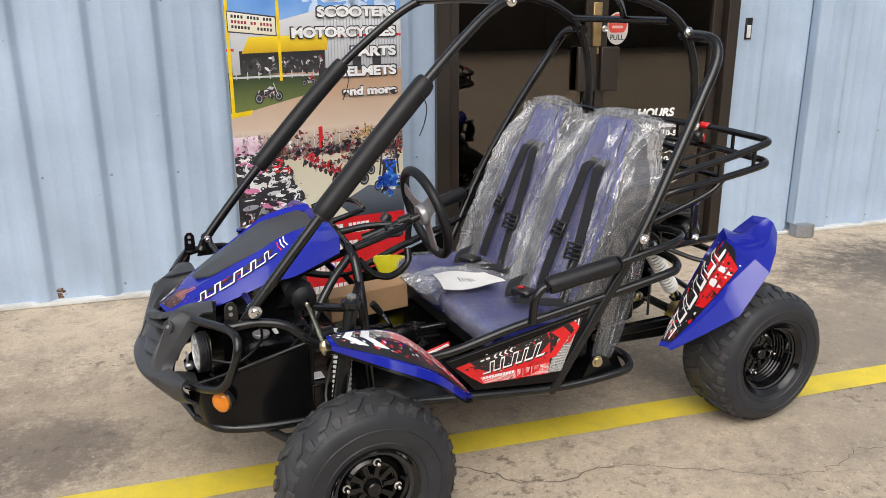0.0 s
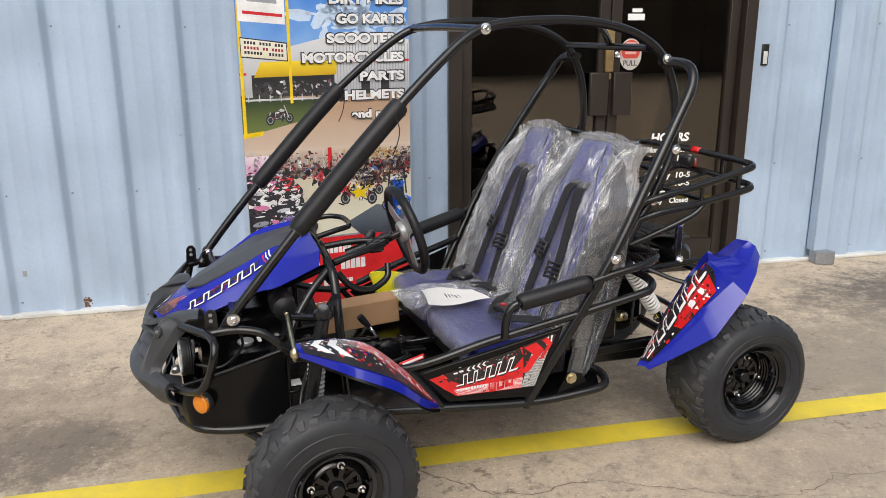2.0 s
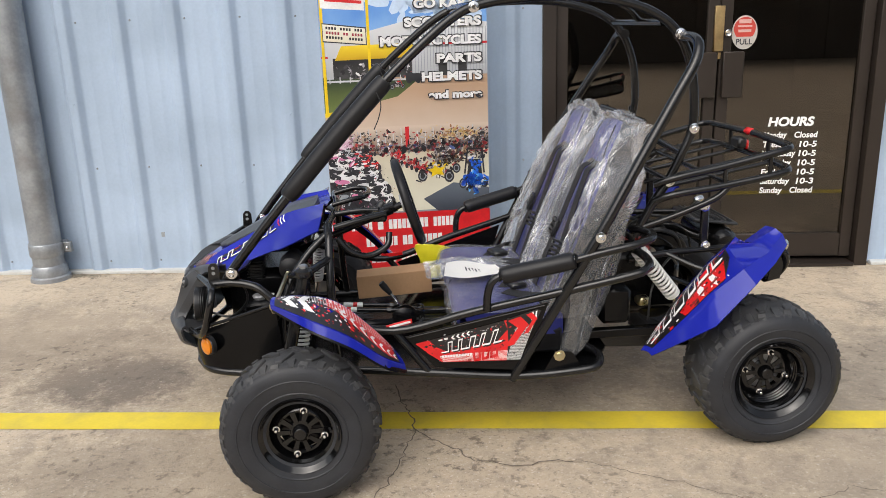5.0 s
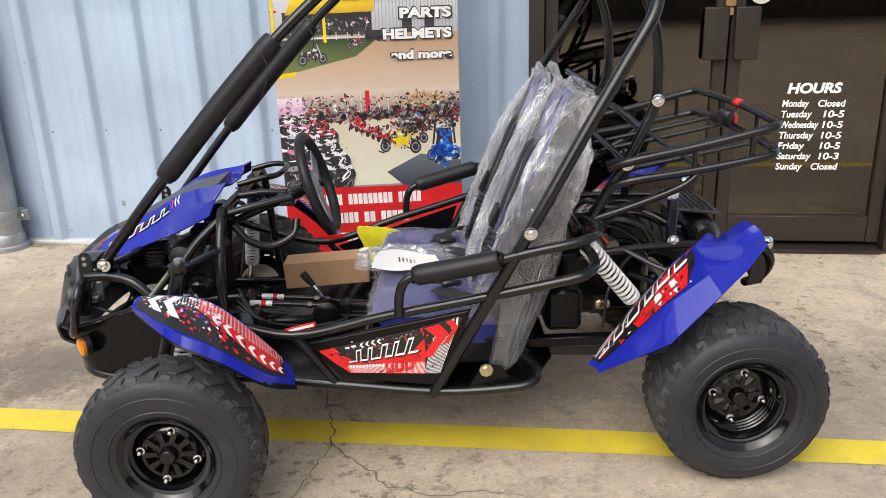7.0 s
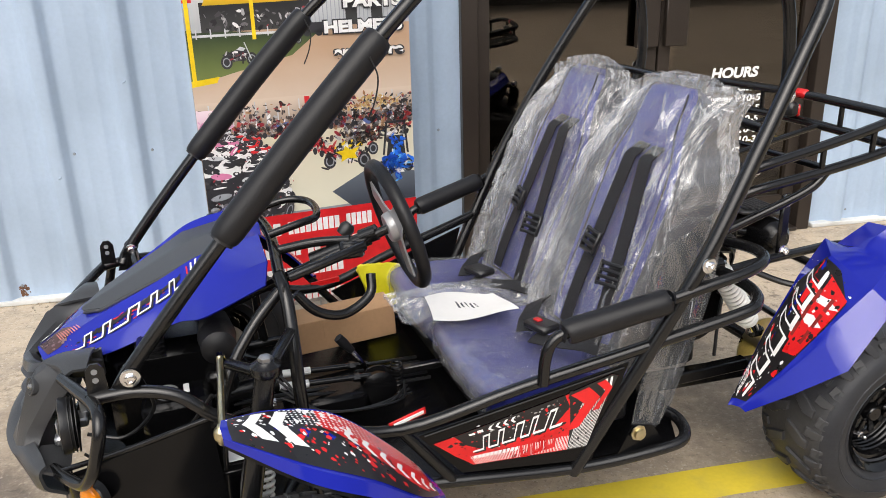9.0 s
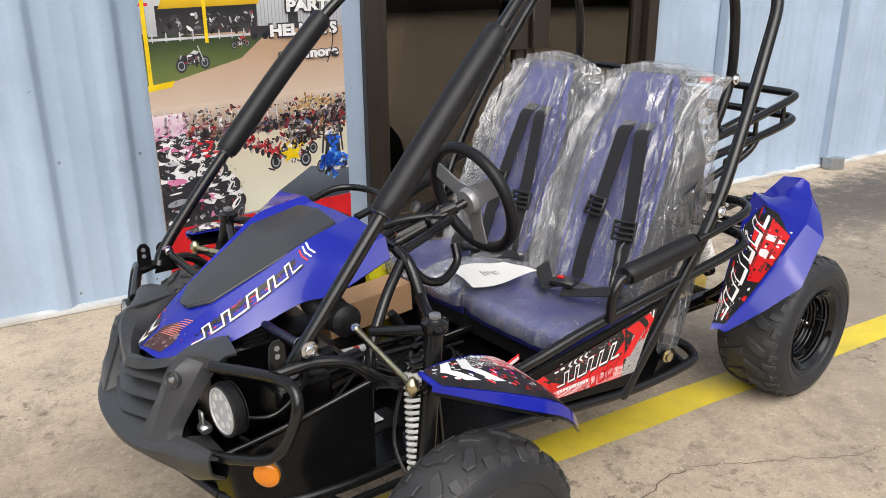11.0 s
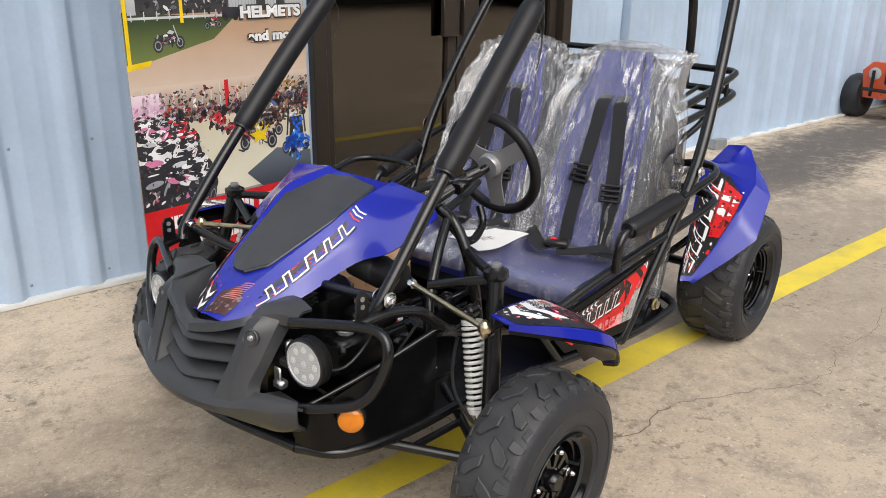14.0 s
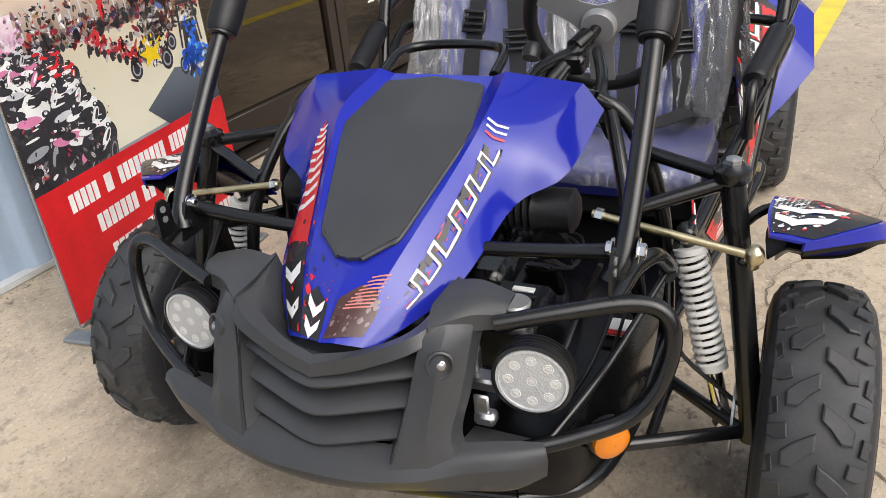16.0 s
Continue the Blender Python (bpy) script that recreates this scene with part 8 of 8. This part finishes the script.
for k in range(4):
    part("wire", Geo().tube([(0.02, -0.18 + 0.012 * k, 0.42 + 0.015 * k), (0.1, -0.2, 0.38), (0.2 + 0.03 * k, -0.17, 0.345), (0.34, -0.12 + 0.02 * k, 0.33)], 0.003, 6), BUCKLE, kart)
for v in (-0.395, -0.02):
    part("seat_rail", Geo().box((0.5, v, 0.34), (0.36, 0.02, 0.02), 0.003), STEEL, kart)

for p in ((0.21, -0.385, 1.175), (0.232, 0.325, 1.195)):
    part("tie_tail", Geo().tube([p, (p[0] + 0.012, p[1] - 0.006, p[2] - 0.035), (p[0] + 0.004, p[1] - 0.01, p[2] - 0.075), (p[0] - 0.012, p[1] - 0.012, p[2] - 0.11)], 0.0016, 6), BUCKLE, kart, "loose black tie end")
coil = part("ignition_coil", Geo().box((-0.24, -0.05, 0.545), (0.05, 0.06, 0.06), 0.006), BUCKLE, kart, "finned black regulator")
for k in range(6):
    part("fin", Geo().box((-0.24, -0.05, 0.528 + 0.011 * k), (0.062, 0.072, 0.004), 0.001), BUCKLE, coil)

# things lying in the kart
g = Geo().box((0.245, 0.225, 0.385), (0.29, 0.1, 0.09), 0.002, pose(0, 0, 0, 0, -3, 0))
g.box((0.19, 0.174, 0.40), (0.0015, 0.0015, 0.05), 0.0004, pose(0, 0, 0, 0, -3, 0))
solid("cardboard_box", g, CARD, "plain brown cardboard box lying on the kart floor", "box", KART)


def bag_face(a, b):
    w = 0.005 * noise.noise(Vector((a * 2.1, b * 2.3, 4))) + 0.003 * (0.5 - abs(noise.noise(Vector((a * 8, b * 7, 1)))))
    return (0.355 + 0.175 * a + 0.015 * math.sin(b * 5), 0.37 + 1.6 * w + 0.04 * a, 0.335 + (0.15 - 0.045 * a * a) * b)


solid("yellow_bag", Geo().sheet(bag_face, 14, 10, 0.016), YELLOW_BAG, "crumpled bright yellow plastic bag tucked beside the seat", "bag", KART, sharp=30)


def sheet_paper(a, b):
    p, q = Vector((0.44, 0.06, 0.497)).lerp(Vector((0.62, 0.02, 0.50)), a), Vector((0.42, -0.07, 0.488)).lerp(Vector((0.64, -0.10, 0.487)), a)
    return p.lerp(q, b) + Vector((0, 0, 0.008 * math.sin(a * 5 + b * 3)))


paper = solid("paper_sheet", Geo().sheet(sheet_paper, 12, 12, 0.0006), PAPER, "white printed paper sheet lying on the wrapped seat", "paper", KART)
up = 0.0009 if (lifted(sheet_paper, 0.5, 0.5, 1.0) - Vector(sheet_paper(0.5, 0.5))).z > 0 else -0.0009
for k in range(5):
    prints("print_bar", Geo().flat_on(sheet_paper, [[(0.36 + 0.06 * k, 0.36 + 0.04 * (k % 2)), (0.385 + 0.06 * k, 0.36), (0.4 + 0.06 * k, 0.56), (0.37 + 0.06 * k, 0.56 - 0.06 * (k % 3))]], up, 2), INK, paper)


def pile(a, b):
    w = 0.02 * noise.noise(Vector((a * 5, b * 6, 9))) + 0.016 * (0.5 - abs(noise.noise(Vector((a * 9, b * 14, 3)))))
    return (0.36 + 0.36 * a, 0.0 + 0.18 * b, 0.462 + w + 0.03 * math.sin(math.pi * a) * math.sin(math.pi * b))


solid("crumpled_film", Geo().sheet(pile, 60, 44, 0.003), FILM2, "crumpled clear plastic bundle lying on the seat", "plastic film", KART, sharp=80)


# ---- parked kart further along the wall ----
far = thing("red_go_kart", pose(7.45, 3.9, 0, 0, 0, -3), "small orange-red kids go-kart parked by the wall", "go-kart")
part("body", Geo().box((0.45, 0, 0.33), (0.9, 0.5, 0.16), 0.05).box((0.05, 0, 0.42), (0.2, 0.56, 0.14), 0.05), ORANGE, far)
part("grille_panel", Geo().prism([(-0.3, 0.2), (0.3, 0.2), (0.34, 0.44), (0.26, 0.52), (-0.26, 0.52), (-0.34, 0.44)], 0.06, pose(-0.02, 0, 0, 90, 0, -90)), ORANGE, far, "orange front panel")
for k in range(7):
    part("grille_slot", Geo().box((-0.09, -0.12 + 0.04 * k, 0.4), (0.02, 0.017, 0.13), 0.006), BUCKLE, far)
for y in (-0.22, 0.22):
    part("headlamp", Geo().lathe([(0.05, 0), (0.055, 0.015), (0.04, 0.02), (0.001, 0.022)], pose(-0.08, y, 0.42, 0, -90, 0), 20, False), LENS, far)
    part("bumper_bar", Geo().rod((-0.12, y, 0.22), (-0.12, y, 0.45), 0.014), STEEL, far)
    for u in (0.05, 0.95):
        w = part("wheel", Geo().lathe([(0.09, -0.07), (0.15, -0.085), (0.185, -0.07), (0.2, -0.03), (0.2, 0.03), (0.185, 0.07), (0.15, 0.085), (0.09, 0.07), (0.06, 0.04)], pose(u, y * 1.85, 0.195, 90, 0, 0), 32), RUBBER, far, "small black knobbly wheel")
        part("rim", Geo().lathe([(0.095, 0), (0.09, 0.01), (0.06, -0.01), (0.02, 0.0)], pose(u, y * 1.85 + (0.07 if y > 0 else -0.07), 0.195, 90 if y < 0 else -90, 0, 0), 24), ORANGE, w)
    part("roll_bar", Geo().tube([(0.3, y, 0.4), (0.45, y * 1.05, 0.9), (0.6, y, 1.1), (1.0, y, 1.1), (1.1, y, 0.4)], 0.016, 10), STEEL, far)
part("bumper_bar", Geo().tube([(-0.12, -0.3, 0.28), (-0.15, 0, 0.28), (-0.12, 0.3, 0.28)], 0.016, 10), STEEL, far)
part("seat", Geo().box((0.75, 0, 0.5), (0.12, 0.5, 0.5), 0.05, pose(0, 0, 0, 0, 15, 0)), BUCKLE, far)
